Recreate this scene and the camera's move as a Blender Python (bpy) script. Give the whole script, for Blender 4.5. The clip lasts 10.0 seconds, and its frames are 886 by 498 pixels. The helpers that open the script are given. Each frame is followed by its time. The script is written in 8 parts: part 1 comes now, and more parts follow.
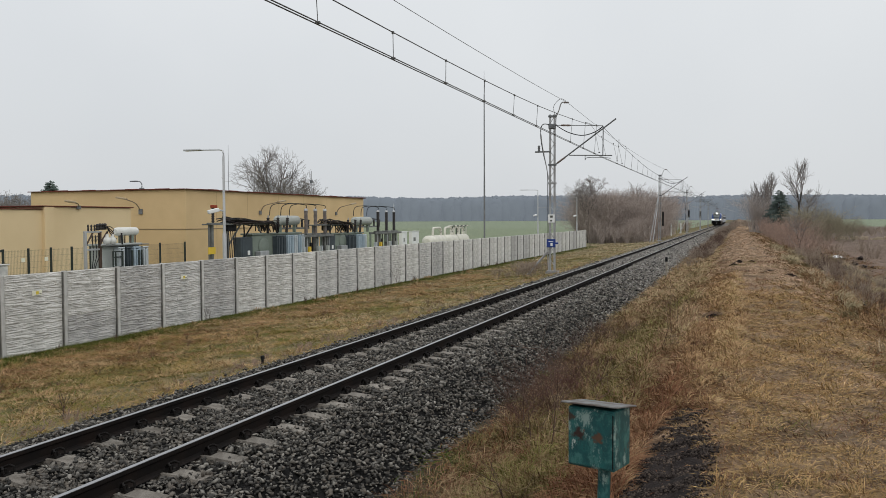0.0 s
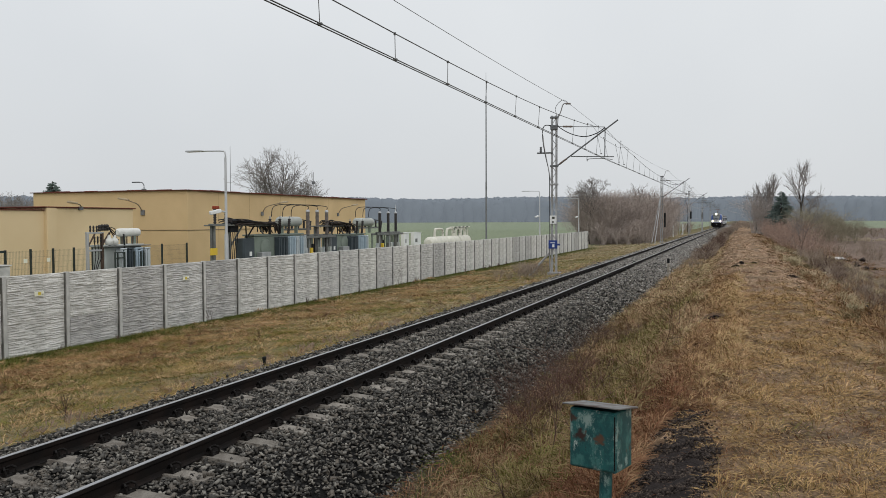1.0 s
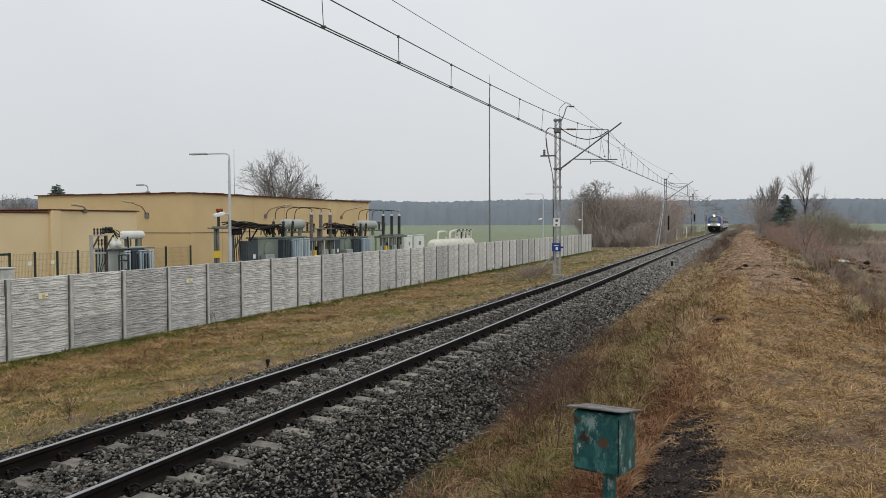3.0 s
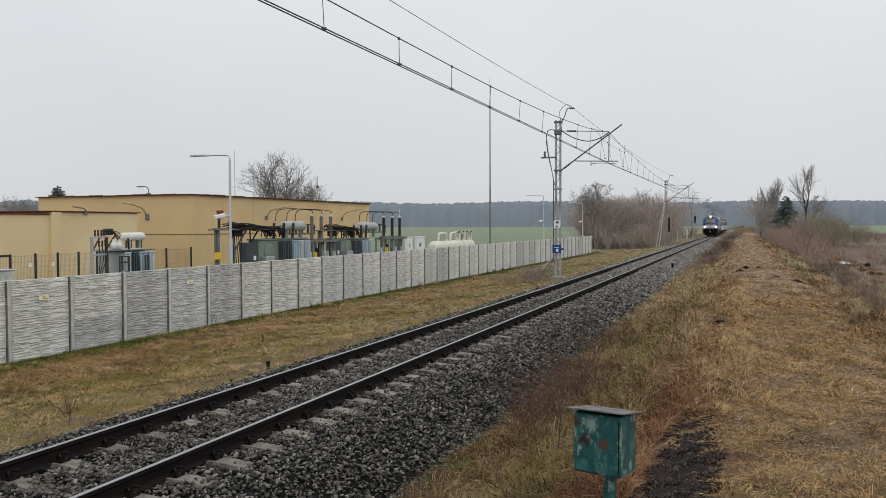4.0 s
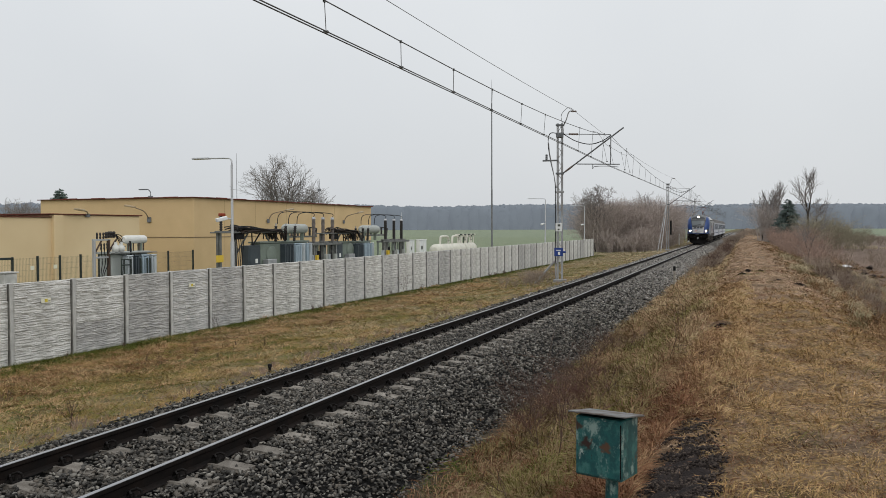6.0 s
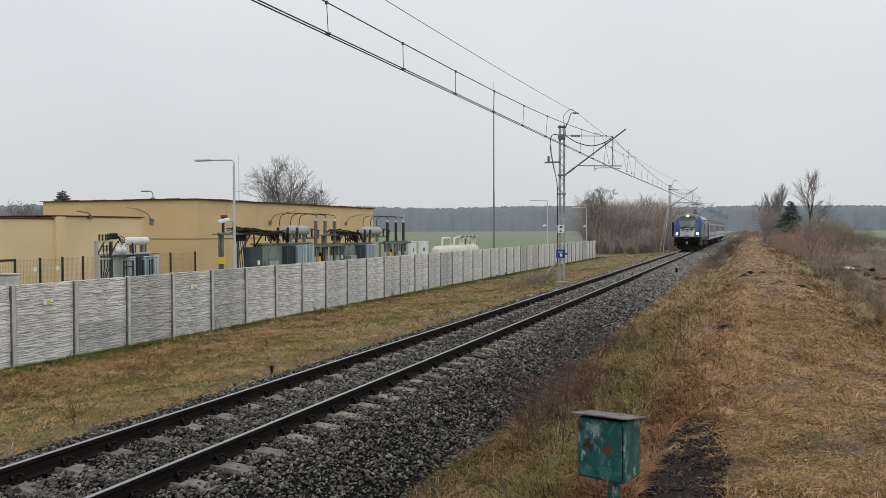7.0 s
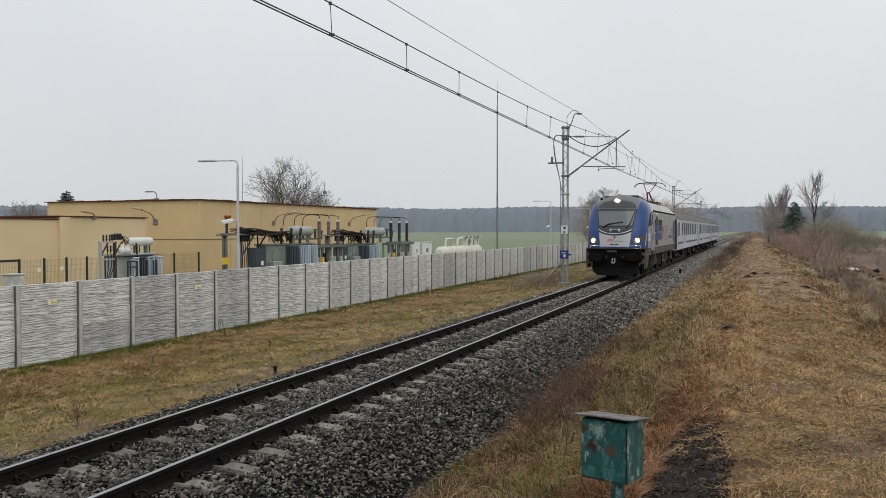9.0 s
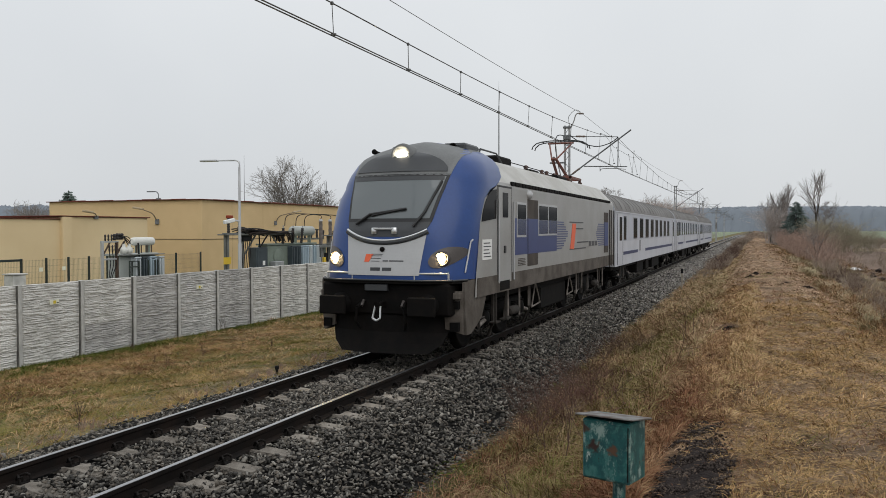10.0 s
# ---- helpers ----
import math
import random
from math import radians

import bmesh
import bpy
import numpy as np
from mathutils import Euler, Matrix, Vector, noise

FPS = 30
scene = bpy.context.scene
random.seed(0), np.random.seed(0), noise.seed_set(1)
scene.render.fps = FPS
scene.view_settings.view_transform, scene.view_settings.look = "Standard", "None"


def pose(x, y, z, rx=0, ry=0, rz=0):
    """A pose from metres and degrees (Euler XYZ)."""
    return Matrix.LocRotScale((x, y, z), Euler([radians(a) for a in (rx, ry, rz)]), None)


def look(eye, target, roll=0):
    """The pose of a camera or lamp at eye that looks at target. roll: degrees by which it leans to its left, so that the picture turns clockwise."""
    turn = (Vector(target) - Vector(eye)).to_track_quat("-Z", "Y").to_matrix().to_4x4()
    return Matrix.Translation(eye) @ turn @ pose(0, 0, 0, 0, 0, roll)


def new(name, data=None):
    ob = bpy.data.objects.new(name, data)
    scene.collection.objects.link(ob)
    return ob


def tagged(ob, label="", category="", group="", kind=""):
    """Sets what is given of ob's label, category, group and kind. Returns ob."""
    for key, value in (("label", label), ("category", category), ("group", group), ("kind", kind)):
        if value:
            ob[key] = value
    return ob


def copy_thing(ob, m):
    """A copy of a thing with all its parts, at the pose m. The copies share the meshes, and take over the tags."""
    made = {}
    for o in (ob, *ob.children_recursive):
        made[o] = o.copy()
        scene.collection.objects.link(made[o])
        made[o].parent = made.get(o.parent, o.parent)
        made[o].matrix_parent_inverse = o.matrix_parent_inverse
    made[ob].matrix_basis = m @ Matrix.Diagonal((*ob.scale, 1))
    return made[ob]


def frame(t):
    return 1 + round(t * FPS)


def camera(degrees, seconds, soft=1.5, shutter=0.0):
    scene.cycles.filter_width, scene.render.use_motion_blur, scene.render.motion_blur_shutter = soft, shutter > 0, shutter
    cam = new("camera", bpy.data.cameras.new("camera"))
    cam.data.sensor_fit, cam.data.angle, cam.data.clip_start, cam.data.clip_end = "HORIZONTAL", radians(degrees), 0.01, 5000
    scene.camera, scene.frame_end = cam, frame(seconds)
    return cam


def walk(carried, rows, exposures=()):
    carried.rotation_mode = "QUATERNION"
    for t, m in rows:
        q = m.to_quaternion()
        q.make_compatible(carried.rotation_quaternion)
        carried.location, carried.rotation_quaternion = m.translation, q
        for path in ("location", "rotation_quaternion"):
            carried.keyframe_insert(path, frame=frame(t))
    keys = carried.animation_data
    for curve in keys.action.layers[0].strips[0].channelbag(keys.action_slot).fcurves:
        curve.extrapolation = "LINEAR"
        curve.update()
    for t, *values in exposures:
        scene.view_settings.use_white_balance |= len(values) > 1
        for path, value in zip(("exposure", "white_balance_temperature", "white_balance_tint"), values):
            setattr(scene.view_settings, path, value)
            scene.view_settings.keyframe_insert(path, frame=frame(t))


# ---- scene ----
import itertools

# ---------- camera ----------
cam = camera(57.47, 10.0, soft=0.6)
EYE = Vector((6.30, 0.0, 2.40))


def aim(yaw, pitch, roll):
    a, b = radians(yaw), radians(pitch)
    way = Vector((math.sin(a) * math.cos(b), math.cos(a) * math.cos(b), math.sin(b)))
    return look(EYE, EYE + way * 10, roll)


walk(cam, [
    (0, aim(-20.063, -2.102, -0.252)), (0.5, aim(-20.123, -2.036, -0.236)), (1, aim(-20.189, -2.020, -0.219)),
    (1.5, aim(-20.250, -1.974, -0.210)), (2, aim(-20.345, -1.910, -0.215)), (2.5, aim(-20.396, -1.880, -0.212)),
    (4, aim(-20.462, -1.705, -0.182)), (4.5, aim(-20.446, -1.676, -0.170)), (5, aim(-20.445, -1.625, -0.155)),
    (5.5, aim(-20.502, -1.566, -0.155)), (7, aim(-20.725, -1.375, -0.150)), (7.5, aim(-20.782, -1.350, -0.146)),
    (8, aim(-20.850, -1.312, -0.143)), (8.5, aim(-20.907, -1.310, -0.135)), (9, aim(-20.965, -1.325, -0.110)),
    (9.5, aim(-21.045, -1.338, -0.107)), (10, aim(-21.079, -1.334, -0.105))])

# ---------- sky, sun, exposure ----------
world = bpy.data.worlds.new("overcast_sky")
scene.world = world
world.use_nodes = True
wn, wl = world.node_tree.nodes, world.node_tree.links
wn.clear()
sky = wn.new("ShaderNodeTexSky")
sky.sky_type, sky.sun_disc = "NISHITA", False
sky.sun_elevation, sky.sun_rotation = radians(38), radians(132)
sky.air_density, sky.dust_density = 1.0, 4.0
cloud = wn.new("ShaderNodeTexNoise")
cloud.inputs["Scale"].default_value, cloud.inputs["Detail"].default_value = 1.6, 4.0
deck = wn.new("ShaderNodeValToRGB")
deck.color_ramp.elements[0].position, deck.color_ramp.elements[1].position = 0.35, 0.68
deck.color_ramp.elements[0].color = (0.735, 0.765, 0.795, 1)
deck.color_ramp.elements[1].color = (0.825, 0.850, 0.870, 1)
sky_bg, deck_bg = wn.new("ShaderNodeBackground"), wn.new("ShaderNodeBackground")
sky_bg.inputs["Strength"].default_value, deck_bg.inputs["Strength"].default_value = 0.05, 1.0
both, world_out = wn.new("ShaderNodeMixShader"), wn.new("ShaderNodeOutputWorld")
both.inputs[0].default_value = 0.92
wl.new(sky.outputs[0], sky_bg.inputs["Color"])
wl.new(cloud.outputs["Fac"], deck.inputs[0])
# an overcast deck is brighter overhead than at the horizon
way, up, lift, bright = wn.new("ShaderNodeTexCoord"), wn.new("ShaderNodeSeparateXYZ"), wn.new("ShaderNodeMapRange"), wn.new("ShaderNodeVectorMath")
lift.inputs["From Min"].default_value, lift.inputs["From Max"].default_value = 0.40, 1.0
lift.inputs["To Min"].default_value, lift.inputs["To Max"].default_value = 1.0, 1.6
low, steps_up = wn.new("ShaderNodeMapRange"), wn.new("ShaderNodeMath")
low.inputs["From Min"].default_value, low.inputs["From Max"].default_value = 0.0, 0.28
low.inputs["To Min"].default_value, low.inputs["To Max"].default_value = 0.885, 1.03
bright.operation, steps_up.operation = "SCALE", "MULTIPLY"
wl.new(way.outputs["Generated"], up.inputs[0])
wl.new(up.outputs["Z"], lift.inputs["Value"])
wl.new(deck.outputs[0], bright.inputs[0])
wl.new(up.outputs["Z"], low.inputs["Value"])
wl.new(lift.outputs[0], steps_up.inputs[0])
wl.new(low.outputs[0], steps_up.inputs[1])
wl.new(steps_up.outputs[0], bright.inputs["Scale"])
wl.new(bright.outputs[0], deck_bg.inputs["Color"])
wl.new(sky_bg.outputs[0], both.inputs[1])
wl.new(deck_bg.outputs[0], both.inputs[2])
wl.new(both.outputs[0], world_out.inputs[0])
sun = new("sun", bpy.data.lights.new("sun", "SUN"))
sun.data.energy, sun.data.angle, sun.data.color = 0.65, radians(50), (1.0, 0.97, 0.93)
sun.matrix_world = look((42, -38, 45), (0, 0, 0))
scene.view_settings.exposure = 0.0


# ---------- materials ----------
def mat(name, color, rough=0.7, metal=0.0, var=0.25, scale=6.0, fine=60.0, bump=0.15, tint=None, spread=0.0, glow=0.0, glow_color=None, streak=None, island=0.0):
    """Two-scale noise over a base colour, with relief. tint: the colour of stains. spread, island: variation by object, by loose piece."""
    m = bpy.data.materials.new(name)
    m.use_nodes = True
    n, l = m.node_tree.nodes, m.node_tree.links
    bsdf = n["Principled BSDF"]
    bsdf.inputs["Roughness"].default_value, bsdf.inputs["Metallic"].default_value = rough, metal
    bsdf.inputs["Specular IOR Level"].default_value = 0.12 if rough >= 0.55 else 0.4
    coords = n.new("ShaderNodeTexCoord")
    vec = coords.outputs["Object"]
    if streak:
        mp = n.new("ShaderNodeMapping")
        mp.inputs["Scale"].default_value = streak
        l.new(vec, mp.inputs["Vector"])
        vec = mp.outputs[0]
    big, small = n.new("ShaderNodeTexNoise"), n.new("ShaderNodeTexNoise")
    big.inputs["Scale"].default_value, small.inputs["Scale"].default_value = scale, fine
    big.inputs["Detail"].default_value, small.inputs["Detail"].default_value = 5.0, 3.0
    l.new(vec, big.inputs["Vector"])
    l.new(vec, small.inputs["Vector"])
    ramp = n.new("ShaderNodeValToRGB")
    other = tint or tuple(c * (1 - var) for c in color)
    ramp.color_ramp.elements[0].position, ramp.color_ramp.elements[1].position = 0.36, 0.62
    ramp.color_ramp.elements[0].color, ramp.color_ramp.elements[1].color = (*other, 1), (*color, 1)
    l.new(big.outputs["Fac"], ramp.inputs[0])
    grain = n.new("ShaderNodeMapRange")
    grain.inputs["From Min"].default_value, grain.inputs["From Max"].default_value = 0.25, 0.75
    grain.inputs["To Min"].default_value, grain.inputs["To Max"].default_value = 1 - var * 0.6, 1 + var * 0.4
    l.new(small.outputs["Fac"], grain.inputs["Value"])
    value = grain.outputs["Result"]
    for amount, node, out in ((spread, "ShaderNodeObjectInfo", "Random"), (island, "ShaderNodeNewGeometry", "Random Per Island")):
        if amount:
            info, rng, mul = n.new(node), n.new("ShaderNodeMapRange"), n.new("ShaderNodeMath")
            rng.inputs["To Min"].default_value, rng.inputs["To Max"].default_value = 1 - amount, 1 + amount * 0.7
            mul.operation = "MULTIPLY"
            l.new(info.outputs[out], rng.inputs["Value"])
            l.new(rng.outputs["Result"], mul.inputs[0])
            l.new(value, mul.inputs[1])
            value = mul.outputs[0]
    mix = n.new("ShaderNodeVectorMath")
    mix.operation = "SCALE"
    l.new(ramp.outputs[0], mix.inputs[0])
    l.new(value, mix.inputs["Scale"])
    l.new(mix.outputs[0], bsdf.inputs["Base Color"])
    if bump:
        b = n.new("ShaderNodeBump")
        b.inputs["Strength"].default_value, b.inputs["Distance"].default_value = bump, 0.02
        l.new(small.outputs["Fac"], b.inputs["Height"])
        l.new(b.outputs[0], bsdf.inputs["Normal"])
    if glow:
        bsdf.inputs["Emission Color"].default_value = (*(glow_color or color), 1)
        bsdf.inputs["Emission Strength"].default_value = glow
    return m


def many(name, stops, rough=0.9, scale=3.0, single=0.55):
    """Colour by loose piece, over a list of colours."""
    m = bpy.data.materials.new(name)
    m.use_nodes = True
    n, l = m.node_tree.nodes, m.node_tree.links
    bsdf = n["Principled BSDF"]
    bsdf.inputs["Roughness"].default_value, bsdf.inputs["Specular IOR Level"].default_value = rough, 0.12
    geo, ramp, noi, add = n.new("ShaderNodeNewGeometry"), n.new("ShaderNodeValToRGB"), n.new("ShaderNodeTexNoise"), n.new("ShaderNodeMath")
    coords = n.new("ShaderNodeTexCoord")
    l.new(coords.outputs["Object"], noi.inputs["Vector"])
    noi.inputs["Scale"].default_value, noi.inputs["Detail"].default_value, noi.inputs["Roughness"].default_value = scale, 5.0, 0.68
    add.operation, add.inputs[1].default_value = "MULTIPLY_ADD", single
    half = n.new("ShaderNodeMath")
    half.operation, half.inputs[1].default_value, half.inputs[2].default_value = "MULTIPLY_ADD", 3.1 * (1 - single) + 0.24, 0.5 - 0.5 * single - 0.5 * (3.1 * (1 - single) + 0.24)
    l.new(noi.outputs["Fac"], half.inputs[0])
    l.new(geo.outputs["Random Per Island"], add.inputs[0])
    l.new(half.outputs[0], add.inputs[2])
    l.new(add.outputs[0], ramp.inputs[0])
    e = ramp.color_ramp.elements
    while len(e) < len(stops):
        e.new(0.5)
    for k, c in enumerate(stops):
        e[k].position, e[k].color = k / (len(stops) - 1), (*c, 1)
    l.new(ramp.outputs[0], bsdf.inputs["Base Color"])
    return m


def glass(name, color=(0.02, 0.025, 0.03), rough=0.06, spec=0.5, ior=1.5):
    m = bpy.data.materials.new(name)
    m.use_nodes = True
    b = m.node_tree.nodes["Principled BSDF"]
    b.inputs["Base Color"].default_value, b.inputs["Roughness"].default_value = (*color, 1), rough
    b.inputs["IOR"].default_value, b.inputs["Specular IOR Level"].default_value = ior, spec
    return m


# ---------- mesh building ----------
class Geo:
    def __init__(self):
        self.v, self.f, self.s = [], [], []

    def add(self, verts, faces, smooth=False):
        k = len(self.v)
        self.v.extend(tuple(p) for p in verts)
        self.f.extend(tuple(k + i for i in q) for q in faces)
        self.s.extend([smooth] * len(faces))
        return self

    def box(self, x0, x1, y0, y1, z0, z1, b=0.0, m=None):
        """A box with chamfered edges."""
        c, h = Vector(((x0 + x1) / 2, (y0 + y1) / 2, (z0 + z1) / 2)), (abs(x1 - x0) / 2, abs(y1 - y0) / 2, abs(z1 - z0) / 2)
        b = min(b, *(0.49 * k for k in h))
        if b <= 0:
            verts = [Vector((sx * h[0], sy * h[1], sz * h[2])) for sx in (-1, 1) for sy in (-1, 1) for sz in (-1, 1)]
            faces = [(0, 1, 3, 2), (4, 6, 7, 5), (0, 4, 5, 1), (2, 3, 7, 6), (0, 2, 6, 4), (1, 5, 7, 3)]
        else:
            verts, at = [], {}
            for sx in (-1, 1):
                for sy in (-1, 1):
                    for sz in (-1, 1):
                        for ax in range(3):
                            p = [sx * (h[0] - b), sy * (h[1] - b), sz * (h[2] - b)]
                            p[ax] += (sx, sy, sz)[ax] * b
                            at[sx, sy, sz, ax] = len(verts)
                            verts.append(Vector(p))
            faces = []
            for ax in range(3):
                u, w = (ax + 1) % 3, (ax + 2) % 3
                for s in (-1, 1):
                    quad = []
                    for a, d in ((-1, -1), (1, -1), (1, 1), (-1, 1)):
                        k = [0, 0, 0]
                        k[ax], k[u], k[w] = s, a, d
                        quad.append(at[(*k, ax)])
                    faces.append(tuple(quad if s > 0 else quad[::-1]))
                for a in (-1, 1):
                    for d in (-1, 1):
                        k0, k1 = [0, 0, 0], [0, 0, 0]
                        k0[ax], k1[ax], k0[u], k1[u], k0[w], k1[w] = -1, 1, a, a, d, d
                        q = [at[(*k0, u)], at[(*k1, u)], at[(*k1, w)], at[(*k0, w)]]
                        faces.append(tuple(q if a * d > 0 else q[::-1]))
            for sx in (-1, 1):
                for sy in (-1, 1):
                    for sz in (-1, 1):
                        t = [at[sx, sy, sz, 0], at[sx, sy, sz, 1], at[sx, sy, sz, 2]]
                        faces.append(tuple(t if sx * sy * sz > 0 else t[::-1]))
        verts = [p + c for p in verts]
        if m is not None:
            verts = [m @ p for p in verts]
        return self.add(verts, faces)

    def tube(self, a, b, r0, r1=None, n=8, caps=True, smooth=True):
        a, b = Vector(a), Vector(b)
        r1 = r0 if r1 is None else r1
        q = (b - a).to_track_quat("Z", "Y")
        verts = [p + q @ Vector((r * math.cos(2 * math.pi * k / n), r * math.sin(2 * math.pi * k / n), 0)) for p, r in ((a, r0), (b, r1)) for k in range(n)]
        self.add(verts, [(k, (k + 1) % n, n + (k + 1) % n, n + k) for k in range(n)], smooth)
        if caps:
            self.add(verts, [tuple(range(n - 1, -1, -1)), tuple(range(n, 2 * n))])
        return self

    def path(self, pts, r, n=6):
        for a, b in zip(pts, pts[1:]):
            self.tube(a, b, r, n=n)
        return self

    def lathe(self, base, axis, prof, n=16):
        """prof: (distance along axis, radius)."""
        base, q = Vector(base), Vector(axis).to_track_quat("Z", "Y")
        verts = [base + q @ Vector((r * math.cos(2 * math.pi * k / n), r * math.sin(2 * math.pi * k / n), d)) for d, r in prof for k in range(n)]
        faces = [(j * n + k, j * n + (k + 1) % n, (j + 1) * n + (k + 1) % n, (j + 1) * n + k) for j in range(len(prof) - 1) for k in range(n)]
        self.add(verts, faces, True)
        return self.add(verts, [tuple(range(n - 1, -1, -1)), tuple(range((len(prof) - 1) * n, len(prof) * n))])

    def grid(self, rows, smooth=True, flip=False):
        """rows of points, all of one length."""
        w = len(rows[0])
        faces = [(j * w + k, j * w + k + 1, (j + 1) * w + k + 1, (j + 1) * w + k) for j in range(len(rows) - 1) for k in range(w - 1)]
        return self.add([p for r in rows for p in r], [q[::-1] for q in faces] if flip else faces, smooth)

    def slab(self, outline, depth):
        """A polygon (3D points, in one plane) given thickness along depth."""
        d, n = Vector(depth), len(outline)
        verts = [Vector(p) for p in outline] + [Vector(p) + d for p in outline]
        return self.add(verts, [tuple(range(n)), tuple(range(2 * n - 1, n - 1, -1))] + [(k, n + k, n + (k + 1) % n, (k + 1) % n) for k in range(n)])

    def mesh(self, name, material):
        me = bpy.data.meshes.new(name)
        me.from_pydata(self.v, [], self.f)
        me.polygons.foreach_set("use_smooth", self.s)
        bm = bmesh.new()
        bm.from_mesh(me)
        bmesh.ops.recalc_face_normals(bm, faces=bm.faces)
        bm.to_mesh(me)
        bm.free()
        me.materials.append(material)
        return me


def part(name, geo, material, parent=None, label="", at=None):
    """One mesh object, under a thing or a part."""
    ob = new(name, geo if isinstance(geo, bpy.types.Mesh) else geo.mesh(name, material))
    if parent is not None:
        ob.parent = parent
    if at is not None:
        ob.matrix_basis = at
    return tagged(ob, label) if label else ob


def thing(name, label, category, at=None, group="", kind=""):
    ob = new(name)
    ob.empty_display_size = 0.1
    if at is not None:
        ob.matrix_basis = at
    return tagged(ob, label, category, group, kind)


def soup(name, verts, faces, material, label, category, kind="stuff"):
    """A large mesh from arrays."""
    me = bpy.data.meshes.new(name)
    k = faces.shape[1]
    me.vertices.add(len(verts))
    me.vertices.foreach_set("co", np.ascontiguousarray(verts, dtype=np.float32).ravel())
    me.loops.add(faces.size)
    me.loops.foreach_set("vertex_index", np.ascontiguousarray(faces, dtype=np.int32).ravel())
    me.polygons.add(len(faces))
    me.polygons.foreach_set("loop_start", np.arange(0, faces.size, k, dtype=np.int32))
    me.update(calc_edges=True)
    me.validate()
    me.materials.append(material)
    return tagged(new(name, me), label, category, kind=kind)
# ---------- ground ----------
RAILS, TOE = 0.7525, -0.62
GAUGE_Y0, GAUGE_Y1 = -12.0, 420.0
PROFILE = [(-400, -0.95), (-60, -0.95), (-10.4, -0.92), (-6, -0.76), (-2.9, -0.50), (-2.2, -0.37), (-1.75, -0.29), (-1.4, -0.60), (2.2, -0.60), (3.0, -0.66), (3.7, -0.68), (4.5, -0.30),
           (5.2, 0.22), (5.7, 0.52), (6.2, 0.62), (7.6, 0.60), (8.3, 0.42), (9.4, 0.02), (11, -0.20), (14, -0.30), (40, -0.35), (400, -0.5)]
PX, PZ = np.array([p[0] for p in PROFILE]), np.array([p[1] for p in PROFILE])
# further along the ditch is shallow and the path lies level with its sides
FAR_Z = np.interp(PX, [-1.4, 2.2, 3.0, 3.7, 4.5, 5.2, 5.7, 6.2, 7.6, 8.3, 9.4, 11, 14], [-0.60, -0.60, -0.60, -0.42, -0.08, 0.25, 0.46, 0.56, 0.58, 0.52, 0.28, -0.10, -0.30])
FAR_Z = np.where((PX < -1.5) | (PX > 13), PZ, FAR_Z)


def waves(x, y, s, seed):
    return (np.sin(x * s + seed) * np.cos(y * s * 0.83 + seed * 2.1) + 0.6 * np.sin(x * s * 1.9 - y * s * 1.3 + seed) + 0.4 * np.cos(y * s * 2.7 + x * s * 0.7 + seed * 3)) / 2


def height(x, y):
    x, y = np.asarray(x, float), np.asarray(y, float)
    along = np.clip((y - 16) / 26, 0, 1)
    z = np.interp(x, PX, PZ) * (1 - along) + np.interp(x, PX, FAR_Z) * along
    off = np.clip((np.abs(x) - 2.6) / 1.5, 0, 1)
    fence_near = np.clip(np.abs(x + 10.4) / 1.5, 0.15, 1)
    z = z + off * fence_near * (0.05 * waves(x, y, 1.1, 1.0) + 0.03 * waves(x, y, 3.3, 4.0) + 0.022 * waves(x, y, 8.1, 2.5))
    verge = np.clip((-2.0 - x) / 0.6, 0, 1) * np.clip((x + 10.4) / 0.5, 0, 1)
    z = z + verge * (0.016 * waves(x, y, 5.2, 3.1) + 0.014 * waves(x, y, 11.0, 0.4))
    rough = np.clip((x - 8.0) / 2.5, 0, 1) * np.clip((60 - x) / 30, 0, 1)
    ditch = np.clip(1 - np.abs(x - 4.3) / 1.3, 0, 1)
    path = np.clip(1 - np.abs(x - 7.0) / 2.2, 0, 1)
    z = z + path * (0.022 * waves(x, y, 4.3, 9.0) + 0.018 * waves(x, y, 6.7, 1.7))
    return z + rough * (0.12 * waves(x, y, 0.9, 7.0) + 0.06 * waves(x, y, 2.7, 3.0)) + ditch * (0.09 * waves(x, y, 1.6, 5.0) + 0.07 * waves(x, y, 4.6, 1.3) + 0.03 * waves(x, y, 9.5, 6.1))


def axis(stops):
    out = []
    for a, b, step in stops:
        out.extend(np.arange(a, b, step))
    return np.array(out + [stops[-1][1]])


